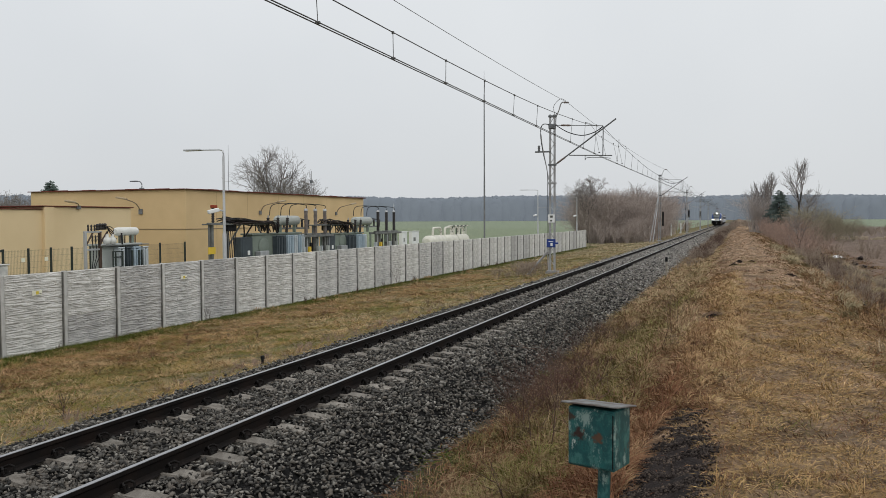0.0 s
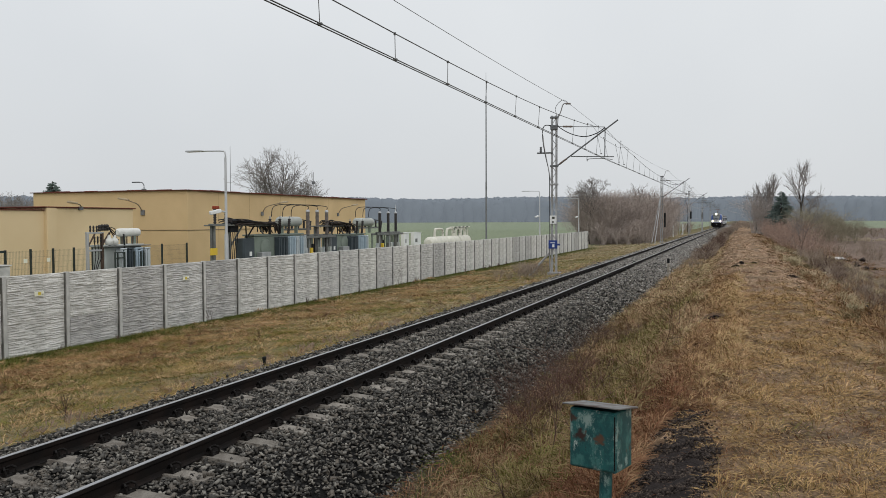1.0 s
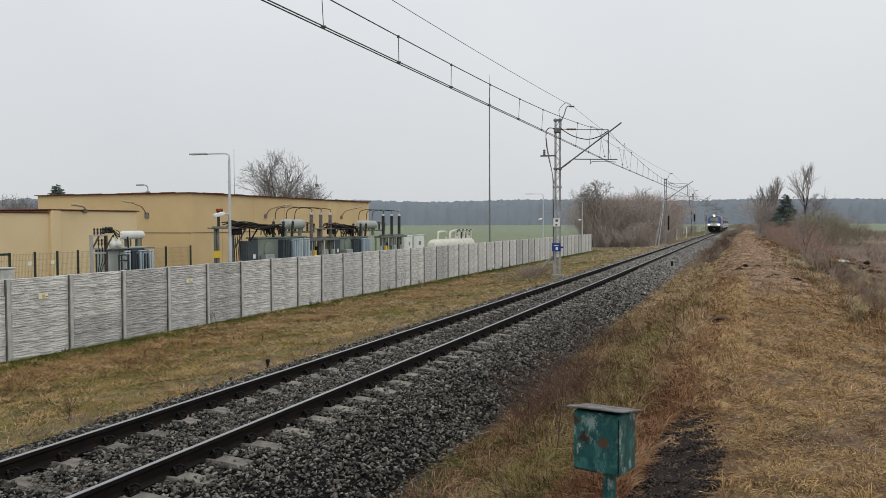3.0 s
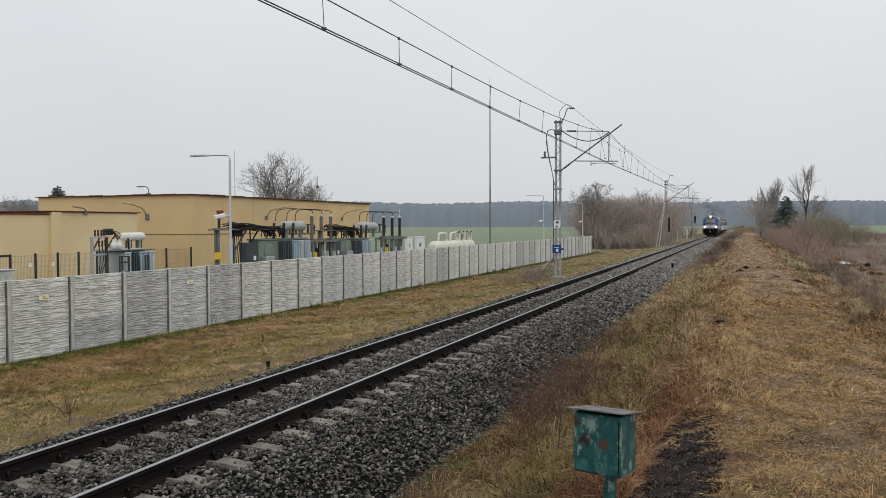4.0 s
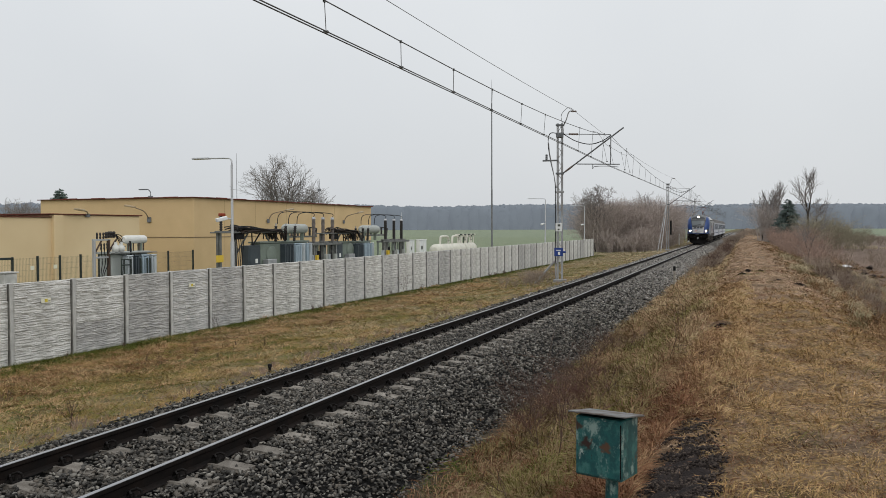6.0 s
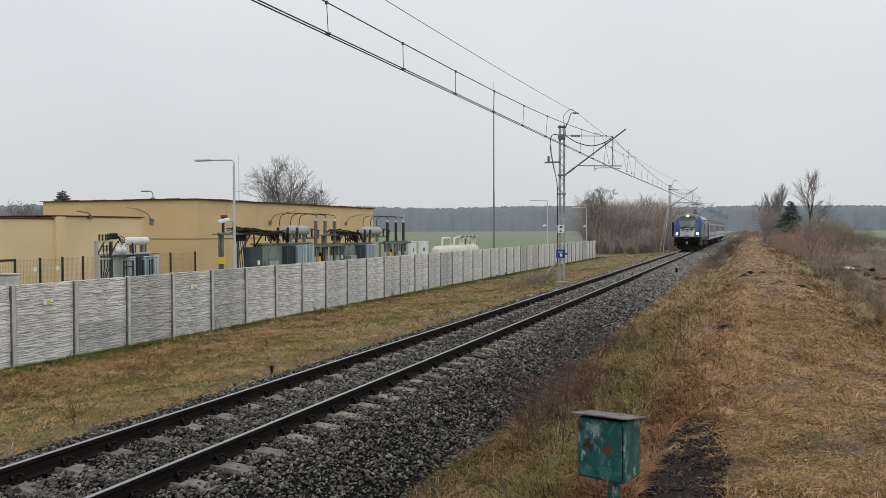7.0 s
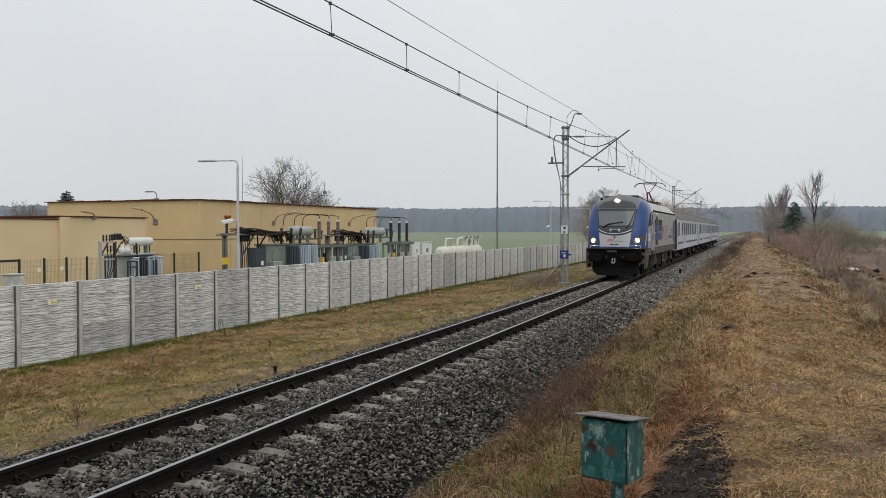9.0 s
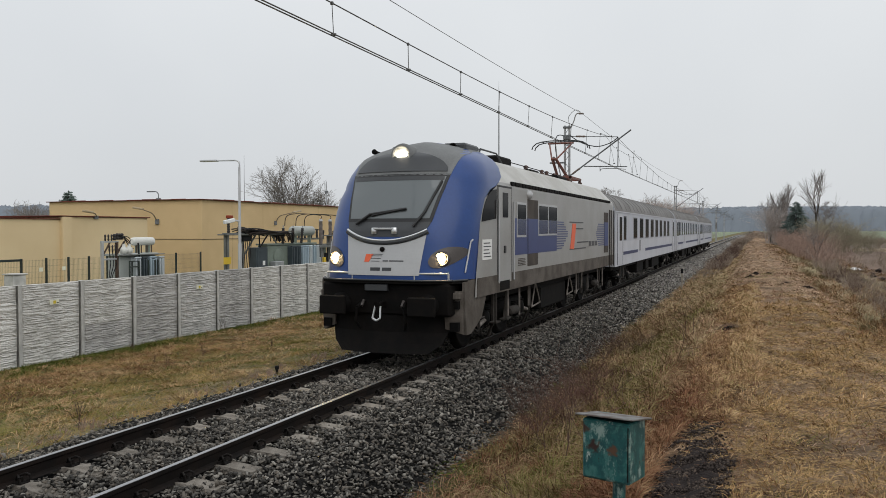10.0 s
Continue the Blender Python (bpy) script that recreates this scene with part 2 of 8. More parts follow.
def ground_material():
    m = bpy.data.materials.new("ground")
    m.use_nodes = True
    n, l = m.node_tree.nodes, m.node_tree.links
    bsdf = n["Principled BSDF"]
    bsdf.inputs["Roughness"].default_value, bsdf.inputs["Specular IOR Level"].default_value = 0.95, 0.1
    coords, sep = n.new("ShaderNodeTexCoord"), n.new("ShaderNodeSeparateXYZ")
    wob, mul, rng, ramp = n.new("ShaderNodeTexNoise"), n.new("ShaderNodeMath"), n.new("ShaderNodeMapRange"), n.new("ShaderNodeValToRGB")
    l.new(coords.outputs["Object"], sep.inputs[0])
    l.new(coords.outputs["Object"], wob.inputs["Vector"])
    wob.inputs["Scale"].default_value, wob.inputs["Detail"].default_value = 0.8, 6.0
    mul.operation, mul.inputs[1].default_value = "MULTIPLY_ADD", 2.6
    l.new(wob.outputs["Fac"], mul.inputs[0])
    l.new(sep.outputs["X"], mul.inputs[2])
    rng.inputs["From Min"].default_value, rng.inputs["From Max"].default_value = -28.7, 31.3
    l.new(mul.outputs[0], rng.inputs["Value"])
    l.new(rng.outputs[0], ramp.inputs[0])
    # stop 4.2: ditch soil, with the shade of its hollows in the colour
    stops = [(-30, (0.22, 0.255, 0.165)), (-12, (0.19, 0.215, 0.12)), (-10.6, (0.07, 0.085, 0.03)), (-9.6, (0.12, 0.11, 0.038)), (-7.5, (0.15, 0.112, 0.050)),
             (-5.5, (0.14, 0.124, 0.050)), (-4, (0.185, 0.15, 0.078)), (-2.4, (0.17, 0.145, 0.09)), (2.6, (0.06, 0.048, 0.034)), (4.2, (0.085, 0.062, 0.034)), (5.4, (0.10, 0.062, 0.038)),
             (6.2, (0.195, 0.130, 0.080)), (7.4, (0.205, 0.142, 0.092)), (8.4, (0.195, 0.140, 0.095)), (9.6, (0.19, 0.125, 0.09)), (12, (0.20, 0.14, 0.105)), (16, (0.19, 0.14, 0.112)), (30, (0.17, 0.13, 0.105))]
    e = ramp.color_ramp.elements
    while len(e) < len(stops):
        e.new(0.5)
    for k, (x, c) in enumerate(stops):
        e[k].position, e[k].color = (x + 30) / 60, (*c, 1)
    f1, f2, m1 = n.new("ShaderNodeTexNoise"), n.new("ShaderNodeTexNoise"), n.new("ShaderNodeMapRange")
    f1.inputs["Scale"].default_value, f1.inputs["Detail"].default_value = 2.2, 8.0
    f2.inputs["Scale"].default_value, f2.inputs["Detail"].default_value = 26.0, 4.0
    l.new(coords.outputs["Object"], f1.inputs["Vector"])
    l.new(coords.outputs["Object"], f2.inputs["Vector"])
    prod = n.new("ShaderNodeMath")
    prod.operation = "MULTIPLY"
    l.new(f1.outputs["Fac"], prod.inputs[0])
    l.new(f2.outputs["Fac"], prod.inputs[1])
    m1.inputs["From Min"].default_value, m1.inputs["From Max"].default_value = 0.12, 0.42
    m1.inputs["To Min"].default_value, m1.inputs["To Max"].default_value = 0.35, 1.5
    l.new(prod.outputs[0], m1.inputs["Value"])
    sc = n.new("ShaderNodeVectorMath")
    sc.operation = "SCALE"
    far, lush = n.new("ShaderNodeMapRange"), n.new("ShaderNodeMix")
    far.inputs["From Min"].default_value, far.inputs["From Max"].default_value = 250.0, 300.0
    l.new(sep.outputs["Y"], far.inputs["Value"])
    lush.data_type = "RGBA"
    # green of the far fields, paled so that the colour carries haze
    lush.inputs[7].default_value = (0.235, 0.272, 0.188, 1)
    away, gap, both_far = n.new("ShaderNodeMath"), n.new("ShaderNodeMapRange"), n.new("ShaderNodeMath")
    away.operation, away.inputs[1].default_value, away.inputs[2].default_value = "COMPARE", 3.0, 11.0
    gap.inputs["From Min"].default_value, gap.inputs["From Max"].default_value = 1.0, 0.0
    l.new(sep.outputs["X"], away.inputs[0])
    l.new(away.outputs[0], gap.inputs["Value"])
    both_far.operation = "MULTIPLY"
    l.new(far.outputs[0], both_far.inputs[0])
    l.new(gap.outputs[0], both_far.inputs[1])
    l.new(both_far.outputs[0], lush.inputs[0])
    l.new(ramp.outputs[0], lush.inputs[6])
    l.new(lush.outputs[2], sc.inputs[0])
    l.new(m1.outputs[0], sc.inputs["Scale"])
    l.new(sc.outputs[0], bsdf.inputs["Base Color"])
    bump = n.new("ShaderNodeBump")
    bump.inputs["Strength"].default_value, bump.inputs["Distance"].default_value = 0.6, 0.05
    l.new(f2.outputs["Fac"], bump.inputs["Height"])
    l.new(bump.outputs[0], bsdf.inputs["Normal"])
    return m


def build_ground():
    xs = axis([(-3000, -400, 400), (-400, -60, 40), (-60, -12, 4), (-12, -2, 0.15), (-2, 2, 0.3), (2, 5.2, 0.16), (5.2, 9, 0.11), (9, 12, 0.2), (12, 40, 2), (40, 400, 40), (400, 3000, 400)])
    ys = axis([(-300, -20, 40), (-20, 0, 1), (0, 3, 0.5), (3, 16, 0.13), (16, 35, 0.25), (35, 110, 1), (110, 400, 10), (400, 3600, 400)])
    gx, gy = np.meshgrid(xs, ys)
    v = np.stack([gx, gy, height(gx, gy)], -1).reshape(-1, 3)
    w, h = len(xs), len(ys)
    a = (np.arange(h - 1)[:, None] * w + np.arange(w - 1)[None]).ravel()
    f = np.stack([a, a + 1, a + w + 1, a + w], -1)
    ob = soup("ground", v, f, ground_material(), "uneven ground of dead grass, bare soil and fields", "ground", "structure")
    ob.data.polygons.foreach_set("use_smooth", np.ones(len(f), bool))


build_ground()

# ---------- railway track ----------
M_RAIL = mat("rail_steel", (0.009, 0.0075, 0.007), 0.7, 0.0, 0.3, 3, 40, 0.1, tint=(0.016, 0.011, 0.009))
M_HEAD = mat("rail_head", (0.40, 0.40, 0.41), 0.36, 1.0, 0.15, 1.5, 80, 0.03, streak=(1, 0.05, 1))
M_CONCRETE = mat("sleeper_concrete", (0.26, 0.235, 0.205), 0.85, 0, 0.45, 5, 70, 0.3, tint=(0.13, 0.113, 0.095), spread=0.28)
M_CLIP = mat("fastening", (0.014, 0.012, 0.011), 0.6, 0.3, 0.3, 8, 60, 0.1)
M_STONE = many("ballast_stone", [(0.0132, 0.0124, 0.0114), (0.0373, 0.0350, 0.0324), (0.0681, 0.0646, 0.0586), (0.1075, 0.1005, 0.0899), (0.1403, 0.1218, 0.1020), (0.1974, 0.1853, 0.1647), (0.3194, 0.2973, 0.2607)], 0.75, 1.4, 0.9)
# lighter copy of ballast_stone, the brightness of distance put into its colour
M_STONE_FAR = many("far_ballast_stone", [(0.0535, 0.0514, 0.0460), (0.1295, 0.1220, 0.1113), (0.2054, 0.1926, 0.1776), (0.2589, 0.2397, 0.2161), (0.3231, 0.3071, 0.2825), (0.4858, 0.4580, 0.4152)], 0.8, 1.4, 0.9)
# near-black colour stands in for shade in the gaps between stones
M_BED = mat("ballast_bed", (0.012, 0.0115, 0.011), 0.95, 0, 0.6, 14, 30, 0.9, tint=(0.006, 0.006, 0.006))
# far bed of the same stone, haze and grazing brightness put into its colour
M_BED_FAR = mat("ballast_bed_far", (0.29, 0.272, 0.252), 0.95, 0, 0.7, 14, 34, 0.9, tint=(0.13, 0.122, 0.112))
SLEEPER_STEP = 0.655


def rail_geo(x):
    prof = [(-0.036, 0.0), (0.036, 0.0), (0.036, -0.035), (0.010, -0.055), (0.010, -0.140), (0.062, -0.155), (0.075, -0.172), (-0.075, -0.172), (-0.062, -0.155), (-0.010, -0.140), (-0.010, -0.055), (-0.036, -0.035)]
    g = Geo()
    ends = [Vector((x + px, y, pz - 0.003)) for y in (GAUGE_Y0, GAUGE_Y1) for px, pz in prof]
    n = len(prof)
    g.add(ends, [(k, (k + 1) % n, n + (k + 1) % n, n + k) for k in range(n)] + [tuple(range(n)), tuple(range(2 * n - 1, n - 1, -1))])
    return g


def build_track():
    track = thing("railway_track", "single railway track with steel rails on concrete sleepers in grey ballast", "railway track", kind="structure")
    for x in (-RAILS, RAILS):
        r = part("rail", rail_geo(x), M_RAIL, track, "dark brown steel rail")
        part("rail_head", Geo().box(x - 0.027, x + 0.027, GAUGE_Y0, GAUGE_Y1, -0.002, 0.002), M_HEAD, r, "polished running surface")
    g = Geo()
    prof = [(-1.30, -0.19), (-0.95, -0.165), (-0.5, -0.165), (-0.3, -0.20), (0.3, -0.20), (0.5, -0.165), (0.95, -0.165), (1.30, -0.19)]
    top = [[(x, s * 0.105, z + 0.004) for x, z in prof] for s in (-1, 1)]
    low = [[(x, s * 0.14, -0.36) for x, z in prof] for s in (-1, 1)]
    n = len(prof)
    g.add(top[0] + top[1] + low[0] + low[1], [(k, k + 1, n + k + 1, n + k) for k in range(n - 1)] + [(2 * n + k, 2 * n + k + 1, k + 1, k) for k in range(n - 1)]
          + [(n + k, n + k + 1, 3 * n + k + 1, 3 * n + k) for k in range(n - 1)] + [(0, n, 3 * n, 2 * n), (n - 1, 2 * n - 1, 4 * n - 1, 3 * n - 1)])
    sleeper_mesh = g.mesh("sleeper", M_CONCRETE)
    clip = Geo()
    clip.box(-0.055, 0.055, -0.065, 0.065, -0.012, 0.014, 0.008)
    for s in (-1, 1):
        clip.path([(0.055, s * 0.014, 0.028), (0.030, s * 0.020, 0.072), (-0.010, s * 0.046, 0.088), (-0.045, s * 0.070, 0.066), (-0.055, s * 0.066, 0.026), (-0.020, s * 0.050, 0.014)], 0.0125, 6)
    clip.tube((0, 0, 0.0), (0, 0, 0.062), 0.021, n=6)
    clip_mesh = clip.mesh("rail_clip", M_CLIP)
    count = 150
    far = Geo()
    y = -6.0 + 0.28
    k = 0
    while y < 260:
        if k < count:
            s = part("sleeper", sleeper_mesh, None, track, at=pose(0, y, 0, 0, 0, random.uniform(-0.4, 0.4)))
            if 2 < y < 45:
                for x, turn in ((-RAILS - 0.115, 0), (-RAILS + 0.115, 180), (RAILS - 0.115, 0), (RAILS + 0.115, 180)):
                    part("rail_clip", clip_mesh, None, s, at=pose(x, 0, -0.160, 0, 0, turn))
        else:
            far.box(-1.3, 1.3, y - 0.1, y + 0.1, -0.3, -0.18)
        y += SLEEPER_STEP
        k += 1
    tagged(part("sleeper_row", far, M_CONCRETE, track, "distant concrete sleepers"), kind="stuff")
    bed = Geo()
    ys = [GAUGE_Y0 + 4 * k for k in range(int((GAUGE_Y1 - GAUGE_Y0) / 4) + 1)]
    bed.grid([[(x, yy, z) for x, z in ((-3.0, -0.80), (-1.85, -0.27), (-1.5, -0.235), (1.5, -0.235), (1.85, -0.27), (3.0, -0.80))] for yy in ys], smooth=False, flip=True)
    part("ballast_bed", bed, M_BED, track, "near-black bed with the shade between the stones painted in")
    top = Geo()
    ys = [36 + 4 * k for k in range(int((GAUGE_Y1 - 36) / 4) + 1)]
    top.grid([[(x, yy, z + 0.012) for x, z in ((-3.0, -0.80), (-1.85, -0.27), (-1.5, -0.235), (1.5, -0.235), (1.85, -0.27), (3.0, -0.80))] for yy in ys], smooth=False, flip=True)
    part("ballast_top", top, M_BED_FAR, track, "crushed stone bed further along, paled in colour for distance")


build_track()


def bed_height(x):
    ax = np.abs(x)
    return np.interp(ax, [1.5, 1.85, 3.0], [-0.235, -0.27, -0.80])


def stone_shape(rng, n=8):
    """A sharp convex lump of up to n corners: its corners and triangles."""
    p = rng.normal(size=(n, 3))
    for _ in range(6):
        p /= np.linalg.norm(p, axis=1, keepdims=True)
        d = p[:, None] - p[None]
        r = np.linalg.norm(d, axis=2) + np.eye(n)
        p = p + 0.06 * (d / r[..., None] ** 3).sum(1)
    p = p / np.linalg.norm(p, axis=1, keepdims=True) * rng.uniform(0.72, 1.18, (n, 1))
    tri = []
    for i, j, k in itertools.combinations(range(n), 3):
        m = np.cross(p[j] - p[i], p[k] - p[i])
        side = (p - p[i]) @ m
        if (side < 1e-7).all():
            tri.append((i, j, k))
        elif (side > -1e-7).all():
            tri.append((i, k, j))
    return p, np.array(tri)


def build_ballast():
    """Loose crushed stones over the bed: flat-sided lumps that lie at all angles."""
    rng = np.random.default_rng(4)
    shapes = [stone_shape(rng) for _ in range(18)]
    dark, pale = [], []
    for y0, y1, dens, size in ((-8, 2.5, 150, 0.040), (2.5, 13, 640, 0.0235), (13, 24, 430, 0.0275), (24, 45, 210, 0.038), (45, 85, 60, 0.054), (85, 150, 16, 0.075)):
        n = int((y1 - y0) * 5.1 * dens)
        x, y = rng.uniform(-2.0, 3.1, n), rng.uniform(y0, y1, n)
        keep = (x > -1.62 + 0.10 * waves(x, y, 3.0, 1.0)) | (rng.random(n) < 0.06)
        x, y = x[keep], y[keep]
        phase = np.abs((y + 6.0 - 0.28 + SLEEPER_STEP / 2) % SLEEPER_STEP - SLEEPER_STEP / 2)
        on_sleeper = (phase < 0.150) & (np.abs(x) < 1.31)
        on_rail = (np.abs(np.abs(x) - RAILS) < 0.10)
        keep = ~on_rail & (~on_sleeper | (rng.random(len(x)) < np.where((np.abs(x) < 0.34) | (np.abs(x) > 1.29), 0.95, np.where(phase > 0.085, 0.45, np.where(np.abs(x) > 1.08, 0.35, 0.05)))))
        x, y = x[keep], y[keep]
        n = len(x)
        lump = np.where((phase[keep] > 0.12) & (np.abs(x) < 1.3), 0.022, 0.03 * (np.abs(x) < 1.3))
        s = size * 0.94 * rng.choice([0.7, 0.9, 1.1, 1.35], n) * rng.uniform(0.85, 1.15, n)
        z = np.maximum(bed_height(x), height(x, y) * (x < -1.6) - (x >= -1.6)) + lump + s * 0.2 + rng.uniform(0, 0.05, n) - 0.004 + 0.02 * waves(x, y, 5.0, 2.0)
        turn, tilt, roll = rng.uniform(0, 2 * np.pi, n), rng.normal(0, 0.6, n), rng.normal(0, 0.6, n)
        ct, st, cx, sx, cy, sy = np.cos(turn), np.sin(turn), np.cos(tilt), np.sin(tilt), np.cos(roll), np.sin(roll)
        o, e = np.zeros(n), np.ones(n)
        rz = np.stack([np.stack([ct, -st, o], -1), np.stack([st, ct, o], -1), np.stack([o, o, e], -1)], 1)
        rx = np.stack([np.stack([e, o, o], -1), np.stack([o, cx, -sx], -1), np.stack([o, sx, cx], -1)], 1)
        ry = np.stack([np.stack([cy, o, sy], -1), np.stack([o, e, o], -1), np.stack([-sy, o, cy], -1)], 1)
        r = rz @ rx @ ry
        # dry marks stones that get the lighter copy, more of them with distance
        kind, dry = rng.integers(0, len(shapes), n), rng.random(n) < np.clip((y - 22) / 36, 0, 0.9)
        for j, (corner, tri) in enumerate(shapes):
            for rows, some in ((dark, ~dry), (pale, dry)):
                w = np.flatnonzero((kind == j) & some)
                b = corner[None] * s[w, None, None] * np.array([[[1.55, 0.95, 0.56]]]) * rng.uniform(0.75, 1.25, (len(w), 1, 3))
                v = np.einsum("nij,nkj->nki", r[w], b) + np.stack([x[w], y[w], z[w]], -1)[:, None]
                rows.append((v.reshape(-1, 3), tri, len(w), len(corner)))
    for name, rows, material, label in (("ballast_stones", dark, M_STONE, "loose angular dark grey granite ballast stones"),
                                        ("far_ballast_stones", pale, M_STONE_FAR, "ballast stones further along the line, paled in colour for distance")):
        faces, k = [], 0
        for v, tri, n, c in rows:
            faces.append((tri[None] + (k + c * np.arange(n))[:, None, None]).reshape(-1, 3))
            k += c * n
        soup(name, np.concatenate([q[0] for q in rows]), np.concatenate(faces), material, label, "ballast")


build_ballast()

# ---------- concrete fence ----------
FENCE_X, FENCE_Y0, FENCE_STEP, FENCE_TOP, FENCE_LOW = -10.36, 14.58, 1.94, 1.09, -0.93
M_PANELS = [mat("fence_concrete", (0.655, 0.645, 0.61), 0.9, 0, 0.42, 2.4, 45, 0.45, tint=(0.43, 0.42, 0.39), spread=0.06),
            mat("fence_concrete_grey", (0.59, 0.58, 0.555), 0.9, 0, 0.42, 2.4, 45, 0.45, tint=(0.38, 0.378, 0.36), spread=0.06),
            mat("fence_concrete_dull", (0.50, 0.49, 0.47), 0.9, 0, 0.42, 2.4, 45, 0.45, tint=(0.32, 0.315, 0.30), spread=0.06)]
M_POST = mat("fence_post_concrete", (0.59, 0.58, 0.55), 0.9, 0, 0.3, 3, 60, 0.25, spread=0.08)
M_PLATE = mat("plate_yellow_white", (0.80, 0.79, 0.65), 0.5, 0, 0.08, 3, 30, 0)
M_DARKBAR = mat("dark_print", (0.08, 0.08, 0.07), 0.6, 0, 0.1, 3, 30, 0)


def slate_panel(seed, material, fine=1.0):
    """A cast slab with the low relief of split, layered stone: long thin ledges that overlap and fade out."""
    rng = np.random.default_rng(seed)
    ys, zs = np.linspace(-0.885, 0.885, int(66 * fine)), np.linspace(0.0, 0.40, int(25 * fine))
    gy, gz = np.meshgrid(ys, zs)
    d = np.full(gy.shape, 0.006)
    for _ in range(120):
        cy, cz, half, thick, out = rng.uniform(-0.95, 0.95), rng.uniform(0.0, 0.40), rng.uniform(0.06, 0.24), rng.uniform(0.009, 0.026), rng.uniform(0.009, 0.028)
        mid = cz + rng.uniform(-0.025, 0.025) * (gy - cy) + 0.002 * np.sin(17 * gy + cy * 40)
        body = np.clip((1 - np.abs(gy - cy) / half) * 8, 0, 1) * np.clip((1 - np.abs(gz - mid) / thick) * 2.2, 0, 1)
        d = np.maximum(d, out * body)
    d = d + rng.uniform(-0.0035, 0.0035, d.shape)
    d[0], d[-1], d[:, 0], d[:, -1] = 0.0, 0.0, 0.0, 0.0
    g = Geo()
    g.box(-0.03, -0.002, -0.885, 0.885, 0, 0.40)
    g.grid([[(d[j, k], ys[k], zs[j]) for k in range(len(ys))] for j in range(len(zs))], smooth=False)
    return g.mesh("panel", material)


def build_fence():
    fence = thing("concrete_fence", "long grey precast concrete fence with slate-relief panels between posts", "fence", kind="structure")
    panels = [[slate_panel(6 * j + k, m) for k in range(6)] for j, m in enumerate(M_PANELS)]
    far_panels = [[slate_panel(60 + 6 * j + k, m, 0.5) for k in range(4)] for j, m in enumerate(M_PANELS)]
    shade = [0, 0, 0, 0, 0, 0, 2, 1, 2, 0, 0, 0, 1, 1, 0, 1, 0, 0, 1, 2, 0, 0]
    post = Geo().box(-0.07, 0.060, -0.05, 0.05, -0.3, 2.02, 0.012)
    post.box(-0.08, -0.035, -0.12, 0.12, -0.3, 2.0)
    post_mesh = post.mesh("post", M_POST)
    # thin strip added beside each post; dark grey stands in for the gap's shade
    gap_strip_mesh = Geo().box(-0.034, 0.030, -0.083, -0.051, -0.1, 2.0).mesh("joint", mat("gap_shade", (0.17, 0.165, 0.15), 0.95, 0, 0.4, 4, 50, 0.2))
    for k in range(-4, 42):
        y = FENCE_Y0 + FENCE_STEP * k
        part("post", post_mesh, None, fence, at=pose(FENCE_X, y, FENCE_LOW, random.uniform(-.4, .4), random.uniform(-.4, .4)))
        part("joint", gap_strip_mesh, None, fence, at=pose(FENCE_X, y, FENCE_LOW))
        if k < 41:
            for j in range(5):
                tone = 2 if (k == 1 and j < 2) else shade[(k + 4) % len(shade)]
                part("panel", random.choice((panels if -1 <= k < 12 else far_panels)[tone]), None, fence, at=pose(FENCE_X + random.uniform(-.008, .008), y + FENCE_STEP / 2, FENCE_LOW + 0.402 * j, random.uniform(-.2, .2)))
    for k, dz in ((0, 0.5), (3, 0.35)):
        y = FENCE_Y0 + FENCE_STEP * (k + (0.45 if k == 0 else 0.42))
        p = part("warning_plate", Geo().box(FENCE_X + 0.035, FENCE_X + 0.045, y, y + 0.30, 0.53, 0.65), M_PLATE, fence, "small pale yellow warning plate")
        part("print", Geo().box(FENCE_X + 0.045, FENCE_X + 0.048, y + 0.11, y + 0.20, 0.55, 0.63), mat("plate_yellow", (0.7, 0.55, 0.06), 0.5), p)
        part("print", Geo().box(FENCE_X + 0.045, FENCE_X + 0.048, y + 0.22, y + 0.28, 0.56, 0.58), M_DARKBAR, p)


build_fence()
# ---------- substation building ----------
M_WALL = mat("ochre_render", (0.655, 0.482, 0.27), 0.9, 0, 0.14, 0.45, 40, 0.15, tint=(0.585, 0.425, 0.235))
M_WALL_PALE = mat("pale_ochre_render", (0.71, 0.56, 0.345), 0.9, 0, 0.10, 0.4, 40, 0.15, tint=(0.66, 0.51, 0.305))
M_JOINT = mat("render_joint", (0.46, 0.33, 0.17), 0.9)
M_DUCT = mat("dull_duct", (0.24, 0.19, 0.13), 0.7)
M_ROOF = mat("red_roof_edge", (0.15, 0.045, 0.03), 0.6, 0, 0.3, 2, 30, 0.1)
M_FELT = mat("roof_felt", (0.07, 0.07, 0.07), 0.9)


